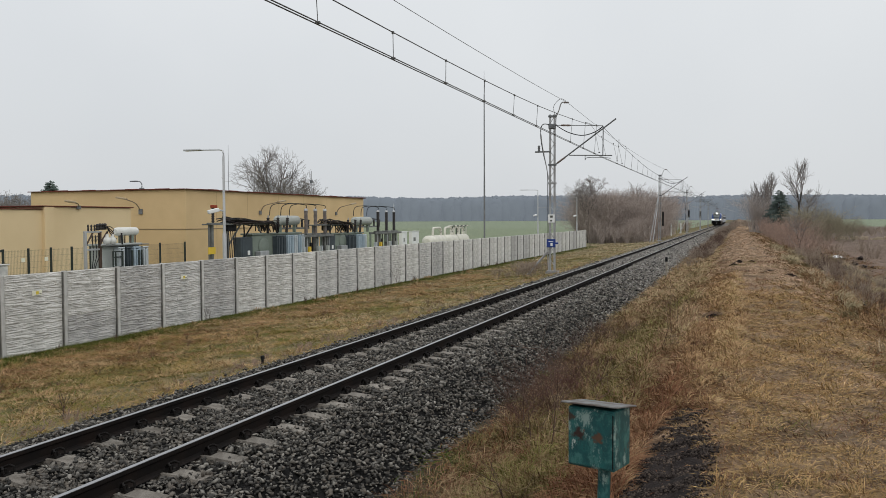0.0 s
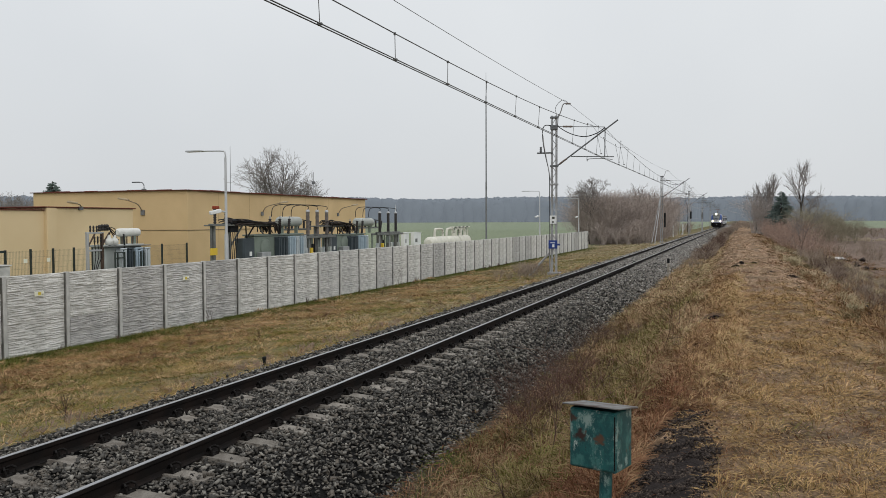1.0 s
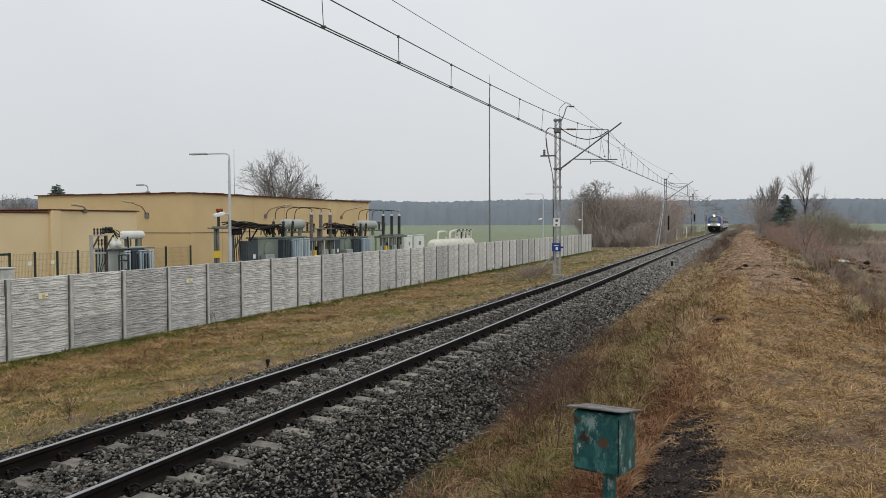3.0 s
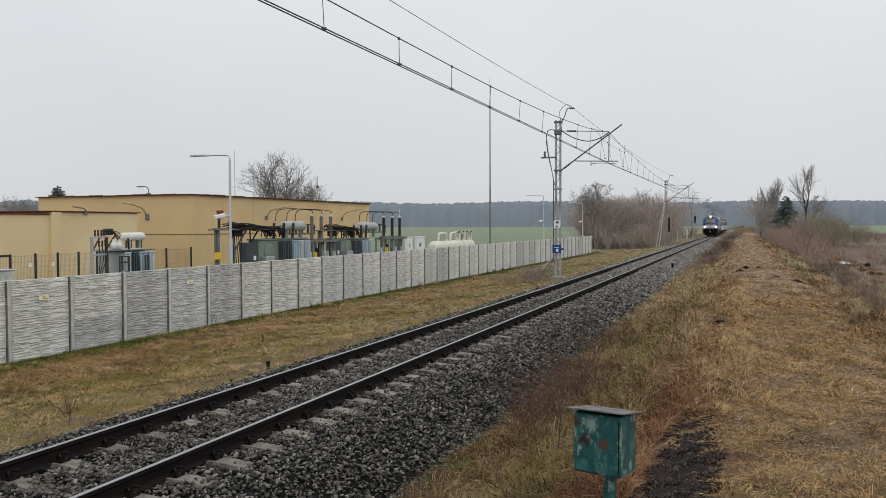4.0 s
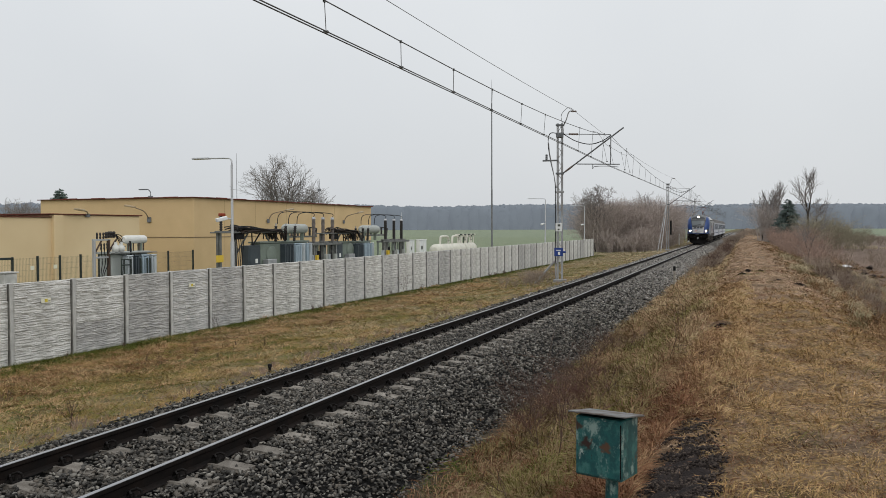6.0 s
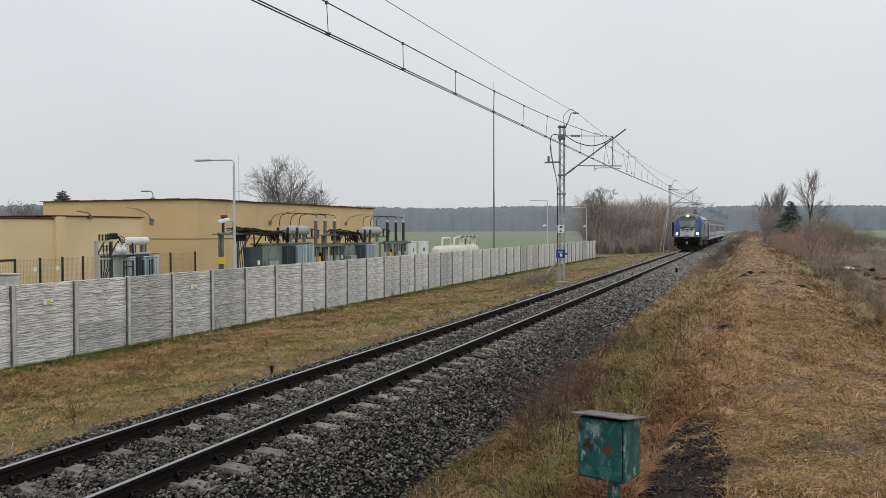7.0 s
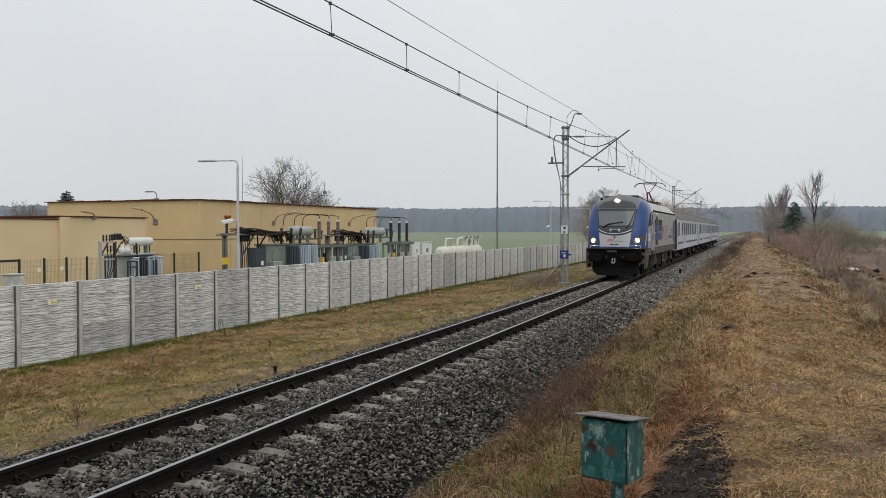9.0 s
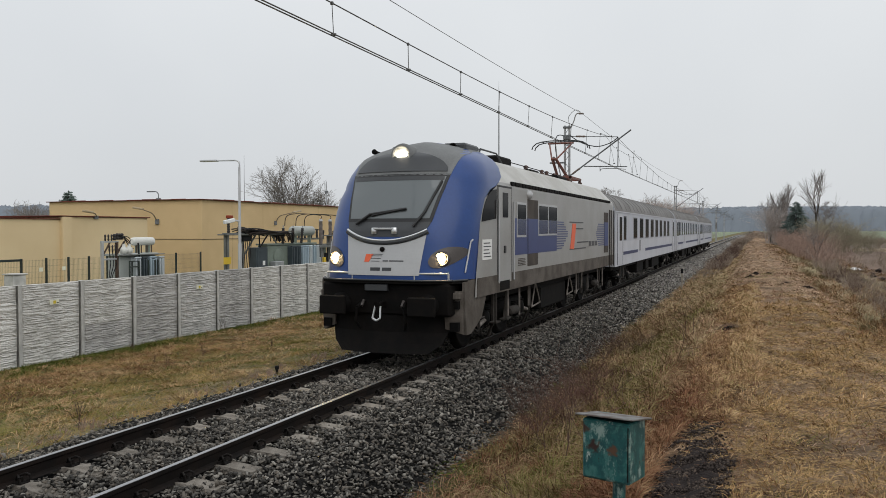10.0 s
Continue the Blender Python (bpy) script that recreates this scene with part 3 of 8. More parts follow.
def build_building():
    b = thing("substation_building", "flat-roofed ochre rendered substation building with dark red roof edging", "building")
    part("main_wall", Geo().box(-33, -22, 36.6, 58.9, -1.2, 4.10, 0.02), M_WALL, b)
    part("main_roof", Geo().box(-33.1, -21.9, 36.5, 59.0, 4.10, 4.13, 0.01), M_FELT, b)
    e = Geo()
    for k in range(23):
        e.box(-21.9, -21.84, 36.5 + 0.978 * k, 36.5 + 0.978 * k + 0.96, 4.09, 4.14 + 0.04 * ((k * 7) % 5) / 5, 0.012)
    for k in range(11):
        e.box(-21.9 - 1.02 * k, -21.9 - 1.02 * k - 1.0, 36.44, 36.5, 4.09, 4.14 + 0.04 * ((k * 3) % 5) / 5, 0.012)
    part("roof_edge", e, M_ROOF, b, "dark red metal roof edging")
    part("wing_wall", Geo().box(-32, -20, 25.2, 30.1, -1.2, 2.98, 0.02), M_WALL_PALE, b, "pale ochre side wing")
    part("wing_pilaster", Geo().box(-20.2, -19.93, 25.1, 25.6, -1.2, 2.98, 0.02), M_WALL_PALE, b)
    part("wing_roof_edge", Geo().box(-32, -19.92, 24.95, 30.2, 2.985, 3.03, 0.01), M_ROOF, b)
    for y in (39.39, 42.55, 46.14, 49.4, 52.75):
        part("render_joint", Geo().box(-22.0, -21.997, y - 0.012, y + 0.012, -1.0, 4.05), M_JOINT, b)
    part("cable_duct", Geo().box(-25.9, -22.0, 36.57, 36.6, 1.91, 1.945, 0.005).box(-22.0, -21.97, 36.57, 43.0, 1.91, 1.945, 0.005), M_DUCT, b, "thin dark cable duct along the wall")
    for y in (40.5, 47.9):
        part("socket_box", Geo().box(-22.0, -21.93, y, y + 0.12, 1.2, 1.36, 0.01), M_WALL_PALE, b)
    part("rear_wing_wall", Geo().box(-32, -20.1, 8, 25.2, -1.2, 2.87, 0.02), M_WALL_PALE, b)
    part("rear_wing_roof_edge", Geo().box(-32, -20.03, 8, 25.1, 2.87, 2.905, 0.008), M_ROOF, b)


build_building()
# ---------- substation yard ----------
M_GALV = mat("galvanised_steel", (0.48, 0.49, 0.50), 0.5, 0.6, 0.2, 3, 40, 0.05)
M_TANKGREEN = mat("transformer_grey_green", (0.20, 0.235, 0.20), 0.55, 0, 0.15, 2, 30, 0.05)
M_LIGHTTANK = mat("transformer_pale_grey", (0.40, 0.425, 0.41), 0.55, 0, 0.15, 2, 30, 0.05)
M_FIN = mat("radiator_blue_grey", (0.33, 0.41, 0.47), 0.5, 0, 0.12, 3, 30, 0.04)
M_FINDARK = mat("radiator_dark", (0.05, 0.065, 0.075), 0.5, 0, 0.2, 3, 30, 0.04)
M_BLACKISH_YARD = mat("black_gear_paint", (0.02, 0.02, 0.022), 0.55, 0, 0.2, 4, 40, 0.04)
M_FINPALE = mat("radiator_pale", (0.46, 0.50, 0.52), 0.5, 0, 0.12, 3, 30, 0.04)
M_STEELGREY = mat("weathered_steel", (0.20, 0.205, 0.195), 0.6, 0.2, 0.3, 3, 40, 0.06)
M_CONS = mat("conservator_grey", (0.40, 0.42, 0.39), 0.5, 0, 0.15, 2, 30, 0.04)
M_CONSWHITE = mat("conservator_white", (0.66, 0.66, 0.62), 0.5, 0, 0.1, 2, 30, 0.04)
M_CABLE = mat("black_cable", (0.018, 0.018, 0.02), 0.6, 0, 0.2, 5, 40, 0.03)
M_GREYINS = mat("dark_insulator", (0.022, 0.019, 0.018), 0.4, 0, 0.15, 6, 40, 0.03)
M_BROWNINS = mat("grey_brown_insulator", (0.17, 0.145, 0.13), 0.5, 0, 0.15, 6, 40, 0.03)
M_BUNDLE = mat("weathered_cable", (0.055, 0.042, 0.036), 0.6, 0, 0.3, 5, 40, 0.03, spread=0.5)
M_BRACKET = mat("brown_steel", (0.10, 0.07, 0.055), 0.6, 0.1, 0.3, 5, 40, 0.05)
M_YELLOW = mat("yellow_sign", (0.68, 0.46, 0.04), 0.5, 0, 0.05, 3, 30, 0.0)
M_MESHPOST = mat("dark_green_post", (0.025, 0.035, 0.03), 0.5, 0, 0.2, 4, 40, 0.03)
M_MESHWIRE = mat("green_mesh_wire", (0.10, 0.11, 0.085), 0.5, 0, 0.2, 4, 40, 0.03)
M_CABINET = mat("white_cabinet", (0.74, 0.75, 0.74), 0.5, 0, 0.06, 2, 30, 0.02)
M_POLE = mat("lamp_pole_grey", (0.55, 0.56, 0.57), 0.45, 0.4, 0.1, 2, 40, 0.03)
YARD = -0.93


def insulator(base, axis, length, r, sheds):
    prof = [(0, r * 0.74)]
    for k in range(sheds):
        d = length * (k + 0.2) / sheds
        prof += [(d, r * 0.74), (d + length * 0.35 / sheds, r), (d + length * 0.6 / sheds, r * 0.74)]
    return Geo().lathe(base, axis, prof + [(length, r * 0.5)], 10)


def transformer(y0, y1, top, cons_y0, cons_y1, cons_z, cons_r, cons_mat, label, bush_y, fins):
    t = thing("transformer", label, "transformer", group="yard transformers")
    paint = M_LIGHTTANK if cons_mat is M_CONSWHITE else M_TANKGREEN
    part("tank", Geo().box(-15.5, -14.95, y0, y1, YARD + 0.3, top - 0.08, 0.03), paint, t, "grey-green steel tank")
    part("plinth", Geo().box(-15.8, -14.5, y0 - 0.2, y1 + 0.2, YARD - 0.3, YARD + 0.3, 0.02), M_POST, t)
    part("tank_lid", Geo().box(-15.55, -14.9, y0 - 0.08, y1 + 0.08, top - 0.08, top, 0.01), paint, t)
    for k, (a, b, m) in enumerate(fins):
        n = max(1, round((b - a) / 0.34))
        w = (b - a) / n
        for j in range(n):
            y = a + w * j
            bank = Geo().box(-14.94, -14.90, y + 0.02, y + w - 0.02, YARD + 0.5, top - 0.14, 0.01)
            for i in range(3):
                bank.box(-14.92, -14.66 + 0.03 * (i % 2), y + 0.03 + (w - 0.06) * i / 3, y + 0.03 + (w - 0.06) * (i + 0.72) / 3, YARD + 0.55, top - 0.20 - 0.03 * ((j + i) % 2), 0.015)
            bank.tube((-14.72, y + 0.02, top - 0.16), (-14.72, y + w - 0.02, top - 0.16), 0.035, n=8)
            part("radiator_bank", bank, m if (j + k) % 3 else (M_FINDARK if m is M_FINDARK else M_FINPALE), t)
    c = part("conservator", Geo().lathe((-15.3, cons_y0, cons_z), (0, 1, 0), [(0, cons_r * 0.6), (0.06, cons_r * 0.95), (0.12, cons_r), (cons_y1 - cons_y0 - 0.12, cons_r), (cons_y1 - cons_y0 - 0.06, cons_r * 0.95), (cons_y1 - cons_y0, cons_r * 0.6)], 20), cons_mat, t, "horizontal oil conservator drum")
    for y in (cons_y0 + 0.3, cons_y1 - 0.3):
        part("conservator_stand", Geo().box(-15.38, -15.22, y - 0.05, y + 0.05, top, cons_z - cons_r * 0.9), M_TANKGREEN, c)
    for y, lean in bush_y:
        b = part("bushing", insulator((-14.9, y, top), (0.1, lean, 1), 0.75, 0.085, 8), M_GREYINS, t, "dark ribbed bushing")
        part("terminal", Geo().tube((-14.82, y + lean * 0.75, top + 0.72), (-14.82, y + lean * 0.8, top + 0.86), 0.03), M_GALV, b)
    return t


def build_yard():
    tr = transformer(22.85, 24.75, 1.57, 23.86, 25.02, 2.0, 0.155, M_CONSWHITE, "small grey-green transformer with a white oil drum behind the fence", [],
                     [(23.35, 23.7, M_FIN), (23.75, 24.05, M_FINDARK), (24.1, 24.55, M_FIN), (24.62, 24.95, M_FIN)])
    for y in (23.05, 23.32):
        part("white_bushing", Geo().lathe((-14.95, y, 1.57), (0.1, 0, 1), [(0, 0.10), (0.05, 0.13), (0.12, 0.15), (0.2, 0.12), (0.26, 0.06), (0.36, 0.045)], 14), M_CONSWHITE, tr, "white porcelain bushing")
        part("bushing_lead", strip_path([(-14.93, y, 1.92), (-14.92, y + 0.05, 2.1), (-14.95, y - 0.15, 2.2), (-15.0, 22.95, 2.15)], 0.014), M_CABLE, tr)
    for y in (24.0, 24.25, 24.55, 24.8):
        part("conservator_strut", Geo().tube((-15.2, y, 1.57), (-15.25, y + 0.06, 1.88), 0.022, n=6), M_BRACKET, tr)
    part("breather", Geo().tube((-14.9, 23.75, 1.95), (-14.88, 23.78, 1.3), 0.03, n=8), M_BLACKISH_YARD, tr)
    part("lid_flange", Geo().box(-15.58, -14.72, 22.78, 25.0, 1.50, 1.535, 0.006), M_STEELGREY, tr)
    f = thing("disconnector", "small steel switch frame with black insulators beside a transformer", "switchgear")
    for y, m in ((22.09, M_GALV), (22.78, M_BRACKET)):
        part("post", Geo().box(-15.05, -14.95, y - 0.04, y + 0.04, YARD - 0.1, 2.0, 0.006), m, f)
    part("crossbar", Geo().box(-15.04, -14.96, 22.03, 22.85, 1.98, 2.04, 0.006), M_GALV, f)
    part("crossbar", Geo().box(-15.04, -14.96, 22.09, 22.78, 1.36, 1.42, 0.006), M_GALV, f)
    part("brace", Geo().tube((-15, 22.1, 1.5), (-15, 22.45, 1.98), 0.03), M_BRACKET, f)
    part("brace", Geo().tube((-15, 22.8, 1.6), (-15, 23.15, 2.0), 0.035), M_BRACKET, f)
    for y, z, r in ((22.24, 2.04, 0.038), (22.39, 2.04, 0.038), (22.54, 2.04, 0.038), (22.67, 2.06, 0.065), (22.80, 2.08, 0.065), (22.93, 2.08, 0.065), (23.05, 2.08, 0.065), (22.43, 1.66, 0.038), (22.58, 1.66, 0.038), (22.72, 1.68, 0.038)):
        part("insulator", insulator((-15, y, z), (0, 0, 1), 0.23, r, 2), M_GREYINS, f)
    for k, y in enumerate((22.43, 22.58, 22.72)):
        part("lead", strip_path([(-15, y, 1.66), (-14.98, y + 0.02, 1.2), (-14.96, 22.35 + 0.06 * k, 0.6), (-14.95, 22.32 + 0.05 * k, YARD + 0.2)], 0.016), M_CABLE, f)
    for k in range(3):
        part("lead", strip_path([(-15, 22.95 + 0.05 * k, 2.28), (-14.95, 23.2, 2.12 - 0.06 * k), (-14.9, 23.35, 1.95 - 0.08 * k), (-14.9, 23.3 + 0.1 * k, 1.75)], 0.016), M_CABLE, f)
    pw = thing("pipework", "dark pipes standing against a transformer tank", "pipes")
    for y in (22.98, 23.1, 23.45, 23.95, 24.3, 24.45):
        part("pipe", Geo().tube((-14.6, y, YARD), (-14.6, y, 1.32), 0.03, n=8), M_MESHPOST, pw)
    for z in (0.75, 1.1, 1.3):
        part("pipe", Geo().tube((-14.6, 22.98, z), (-14.6, 23.45, z), 0.022, n=8), M_MESHPOST, pw)

    transformer(32.3, 36.7, 1.78, 35.0, 37.0, 2.38, 0.245, M_CONS, "large grey-green transformer with radiators and an oil drum", [(33.55, -0.1), (34.4, -0.05), (35.25, 0.0)],
                [(34.0, 34.9, M_FINDARK), (35.0, 36.0, M_FIN), (36.1, 36.7, M_FIN)])
    transformer(40.1, 44.1, 1.66, 43.6, 45.8, 2.32, 0.25, M_CONS, "large grey-green transformer beside tall surge arresters", [(42.0, -0.1), (42.9, -0.05), (43.6, 0.0)],
                [(41.7, 42.7, M_FINDARK), (42.8, 43.5, M_FIN), (43.55, 44.1, M_FIN)])
    for y in (33.2, 41.4):
        part_y = thing("valve_cover", "round grey-green cover plate on a transformer tank", "cover plate")
        part("disc", Geo().lathe((-14.95, y, 1.15), (1, 0, 0), [(0, 0.42), (0.05, 0.42), (0.09, 0.36), (0.09, 0)], 24), M_TANKGREEN, part_y)
    for y in (31.3, 39.5):
        c = thing("control_cabinet", "dark grey control cabinet beside a transformer", "cabinet")
        part("body", Geo().box(-15.3, -14.9, y, y + 0.95, YARD, 1.62, 0.02), M_FINDARK, c)
        part("door", Geo().box(-14.9, -14.88, y + 0.08, y + 0.87, YARD + 0.2, 1.5, 0.01), M_FINDARK, c)
        part("plate", Geo().box(-14.88, -14.875, y + 0.5, y + 0.7, 0.8, 1.0), M_WHITE_PLAIN, c)
        j = thing("junction_box", "pale grey junction box on a transformer tank", "junction box")
        part("body", Geo().box(-14.9, -14.6, y + 1.15, y + 1.9, 0.55, 0.95, 0.02), M_GALV, j)
        part("bracket", Geo().box(-14.8, -14.7, y + 1.3, y + 1.7, YARD, 0.6, 0.01), M_GALV, j)
    # disconnector stand with a bundle of black cables that arches over to each transformer
    for y0, y1, zt in ((29.2, 34.4, 2.25), (38.2, 42.6, 2.15)):
        st = thing("cable_gantry", "steel cable gantry carrying a bundle of black cables", "gantry")
        g = Geo()
        for y in (y0, y0 + 1.3, y1 - 0.6):
            g.box(-15.1, -15.0, y - 0.05, y + 0.05, YARD - 0.1, zt, 0.01)
        g.box(-15.3, -14.8, y0 - 0.2, y1 - 0.4, zt - 0.06, zt, 0.01)
        g.tube((-15.05, y0 + 1.3, 1.2), (-15.05, y0 + 2.3, zt - 0.05), 0.04)
        g.tube((-15.05, y1 - 0.6, 1.2), (-15.05, y1 - 1.6, zt - 0.05), 0.04)
        part("frame", g, M_STEELGREY, st)
        rc = random.Random(int(y0 * 10))
        for k in range(30):
            x = -15.4 + 0.028 * k
            h0, h1 = zt + rc.uniform(0.0, 0.30), zt + rc.uniform(-0.12, 0.12)
            start, drop = y0 + rc.uniform(0.9, 1.4), y1 - rc.uniform(0.0, 1.3)
            pts = [(x, start, h0 - rc.uniform(0.0, 0.12)), (x, start + 0.35, h0)]
            for j in (0.3, 0.5, 0.7):
                pts.append((x + rc.uniform(-0.03, 0.03), start + (drop - start) * j, h0 + (h1 - h0) * j + rc.uniform(-0.05, 0.05)))
            pts += [(x, drop - 0.28, h1), (x, drop - 0.05, h1 - 0.16), (x + rc.uniform(-0.05, 0.05), drop + rc.uniform(-0.1, 0.12), zt - rc.uniform(0.30, 0.42))]
            part("cable", strip_path(pts, 0.026), M_BUNDLE if k % 3 else M_CABLE, st)
        for k in range(5):
            y = y0 + 1.15 + 0.14 * k
            part("hanging_cable", strip_path([(-15.0, y + 0.2, zt + 0.1), (-14.98, y + 0.16, zt - 0.2), (-14.96, y - 0.02, 1.0), (-14.95, y - 0.1 - 0.05 * k, YARD + 0.1)], 0.018), M_CABLE, st)
        part("terminal_box", Geo().box(-15.2, -14.95, y0 + 1.2, y0 + 1.85, zt - 0.34, zt - 0.02, 0.02), M_BLACKISH_YARD, st, "dark terminal box under the cables")
        part("black_strut", Geo().tube((-15.0, y0 + 2.5, zt - 0.05), (-15.0, y0 + 2.55, zt - 0.65), 0.035, n=6).tube((-15.0, y0 + 2.55, zt - 0.65), (-15.0, y0 + 3.2, zt - 0.05), 0.035, n=6), M_BLACKISH_YARD, st)
    # steel frames that carry the arresters, with the switch gear behind them
    for y0, y1 in ((36.75, 39.95), (45.5, 49.5)):
        fr = thing("steel_frame", "weathered grey steel frame under the surge arresters", "steel frame", group="yard steel frames")
        part("beam", Geo().box(-15.2, -15.12, y0, y1, 1.50, 1.62, 0.01).box(-14.78, -14.70, y0, y1, 1.50, 1.62, 0.01), M_STEELGREY, fr)
        n = 6
        for k in range(n):
            y = y0 + 0.1 + (y1 - y0 - 0.2) * k / (n - 1)
            part("leg", Geo().box(-15.2, -15.10, y - 0.05, y + 0.05, YARD - 0.1, 1.5, 0.01), M_STEELGREY if k % 2 else M_TANKGREEN, fr)
            if k < n - 1:
                part("drive_box", Geo().box(-15.02, -14.86, y + 0.2, y + 0.42, 0.55 + 0.2 * (k % 3), 1.0 + 0.2 * (k % 3), 0.015), (M_FINPALE, M_BLACKISH_YARD, M_TANKGREEN)[k % 3], fr)
                part("down_pipe", Geo().tube((-14.82, y + 0.32, YARD), (-14.82, y + 0.32, 1.5), 0.028, n=6), M_BLACKISH_YARD if k % 2 else M_GALV, fr)
        sg = thing("isolator_row", "row of dark insulators on a bar behind the surge arresters", "switchgear", group="isolator rows")
        part("bar", Geo().box(-16.4, -16.3, y0 - 0.2, y1 + 0.1, 1.90, 2.0, 0.01), M_STEELGREY, sg)
        for y in (y0 + 0.1, y1 - 0.2):
            part("post", Geo().box(-16.4, -16.3, y - 0.06, y + 0.06, YARD - 0.1, 1.9, 0.01), M_STEELGREY, sg)
        for k in range(6):
            y = y0 + (y1 - y0) * k / 5
            part("insulator", insulator((-16.35, y, 2.0), (0, 0.25 * (k % 2), 1), 0.42, 0.075, 5), M_GREYINS, sg)
        part("blade", strip_path([(-16.35, y0, 2.42), (-16.33, (y0 + y1) / 2, 2.5), (-16.35, y1, 2.40)], 0.03), M_CABLE, sg)
    sw = thing("isolator_stand", "tall steel isolator stand with a yellow sign and red-tipped insulator", "switchgear")
    g = Geo()
    for y in (29.25, 30.1):
        g.box(-14.98, -14.90, y - 0.05, y + 0.05, YARD - 0.1, 2.3, 0.01)
        for k in range(8):
            g.tube((-14.94, y - 0.05, 0.2 + 0.25 * k), (-14.94, y + 0.05, 0.32 + 0.25 * k), 0.015, n=4)
    g.box(-14.99, -14.89, 28.9, 30.6, 2.22, 2.3, 0.01)
    part("frame", g, M_STEELGREY, sw)
    part("insulator", insulator((-14.94, 29.3, 2.3), (0, 0, 1), 0.65, 0.075, 6), M_GREYINS, sw)
    part("cap", Geo().box(-15.05, -14.83, 29.25, 29.5, 2.93, 3.06, 0.02), mat("rusty_red", (0.3, 0.06, 0.03), 0.6), sw)
    part("insulator", insulator((-14.94, 30.1, 2.3), (0, 0, 1), 0.55, 0.075, 5), M_GREYINS, sw)
    part("sign", Geo().box(-14.88, -14.86, 28.85, 29.35, 0.95, 1.25), M_YELLOW, sw, "yellow warning sign")
    # surge arresters and the leads that arch between them
    for ys in ((37.3, 38.3, 39.35), (46.3, 47.6, 48.8)):
        tops = []
        for y in ys:
            a = thing("surge_arrester", "tall grey-brown ribbed surge arrester on a steel stand", "surge arrester", group="surge arresters")
            part("stand", Geo().box(-15.15, -14.75, y - 0.25, y + 0.25, 1.62, 1.70, 0.01).box(-15.05, -14.85, y - 0.15, y - 0.07, YARD - 0.1, 1.62).box(-15.05, -14.85, y + 0.07, y + 0.15, YARD - 0.1, 1.62), M_STEELGREY, a)
            part("insulator_column", insulator((-14.95, y, 1.70), (0, 0, 1), 1.18, 0.115, 18), M_BROWNINS if ys[0] < 40 else M_GREYINS, a)
            part("cap", Geo().lathe((-14.95, y, 2.88), (0, 0, 1), [(0, 0.10), (0.08, 0.10), (0.12, 0.03)], 12), M_GALV, a)
            part("counter", Geo().box(-14.85, -14.70, y - 0.1, y + 0.1, 0.7, 1.0, 0.01), M_CONS if y != ys[0] else M_YELLOW, a)
            tops.append(y)
        lead = thing("busbar_lead", "thin arched conductor between bushings and surge arresters", "conductor")
        for y, b in zip(tops, (tops[0] - 3.7, tops[0] - 2.7, tops[0] - 1.9)):
            part("conductor", strip_path([(-14.95, y, 3.0), (-14.95, y - 0.05, 3.18), (-14.9, (y + b) / 2, 3.24), (-14.85, b + 0.55, 3.18), (-14.84, b + 0.12, 3.0), (-14.82, b, 2.62)], 0.02), M_CABLE, lead)
    sp = thing("lightning_spike", "short pale lightning spike on an arrester stand", "lightning rod")
    part("rod", Geo().tube((-14.95, 48.8, 2.95), (-14.95, 48.8, 3.45), 0.02, 0.006), M_CABINET, sp)
    # mesh fence round the transformers
    mf = thing("mesh_fence", "dark green wire mesh fence with slim posts in the yard", "fence")
    ys = [17.5, 18.5, 19.5, 20.5, 21.54, 22.53, 23.5, 24.42, 26.4, 28.39, 30.05]
    for y in ys:
        part("post", Geo().box(-17.03, -16.97, y - 0.035, y + 0.035, YARD - 0.1, 1.45, 0.006), M_MESHPOST, mf)
    g = Geo()
    z = YARD + 0.1
    while z < 1.4:
        g.box(-17.004, -16.996, 17.5, 30.05, z - 0.002, z + 0.002)
        z += 0.2
    y = 17.6
    while y < 30:
        g.box(-17.003, -16.997, y - 0.0007, y + 0.0007, YARD + 0.1, 1.4)
        y += 0.06
    part("mesh", g, M_MESHWIRE, mf, "fine wire mesh")
    for y in (21.2, 22.2, 24.5):
        part("sign_plate", Geo().box(-16.96, -16.95, y, y + 0.15, 0.98, 1.12), M_PLATE, mf)
    gate = part("gate_bar", Geo().box(-17.03, -16.97, 19.5, 20.5, 1.36, 1.44, 0.006), M_MESHPOST, mf)
    ub = thing("utility_box", "low pale grey utility box behind the concrete fence", "utility box")
    part("body", Geo().box(-14.3, -13.9, 17.5, 17.95, YARD, 1.10, 0.03), M_POST, ub)
    part("lid", Geo().box(-14.33, -13.87, 17.47, 17.98, 1.10, 1.14, 0.012), M_POST, ub)
    # cabinets and the white tank unit further back
    for y, y1 in ((57.0, 57.9), (59.0, 60.4)):
        c = thing("switch_cabinet", "white outdoor switch cabinet behind the fence", "cabinet", group="white cabinets")
        part("body", Geo().box(-18.12, -17.8, y, y1, YARD, 1.44, 0.03), M_CABINET, c)
        part("roof", Geo().box(-18.16, -17.76, y - 0.04, y1 + 0.04, 1.44, 1.49, 0.015), M_CABINET, c)
        m = (y + y1) / 2
        part("door", Geo().box(-17.8, -17.78, y + 0.06, m - 0.02, YARD + 0.2, 1.36, 0.01), M_CABINET, c)
        part("door", Geo().box(-17.8, -17.78, m + 0.02, y1 - 0.06, YARD + 0.2, 1.36, 0.01), M_CABINET, c)
        part("vent", Geo().box(-17.78, -17.772, y + 0.15, m - 0.12, 0.70, 0.98), M_STEELGREY, c)
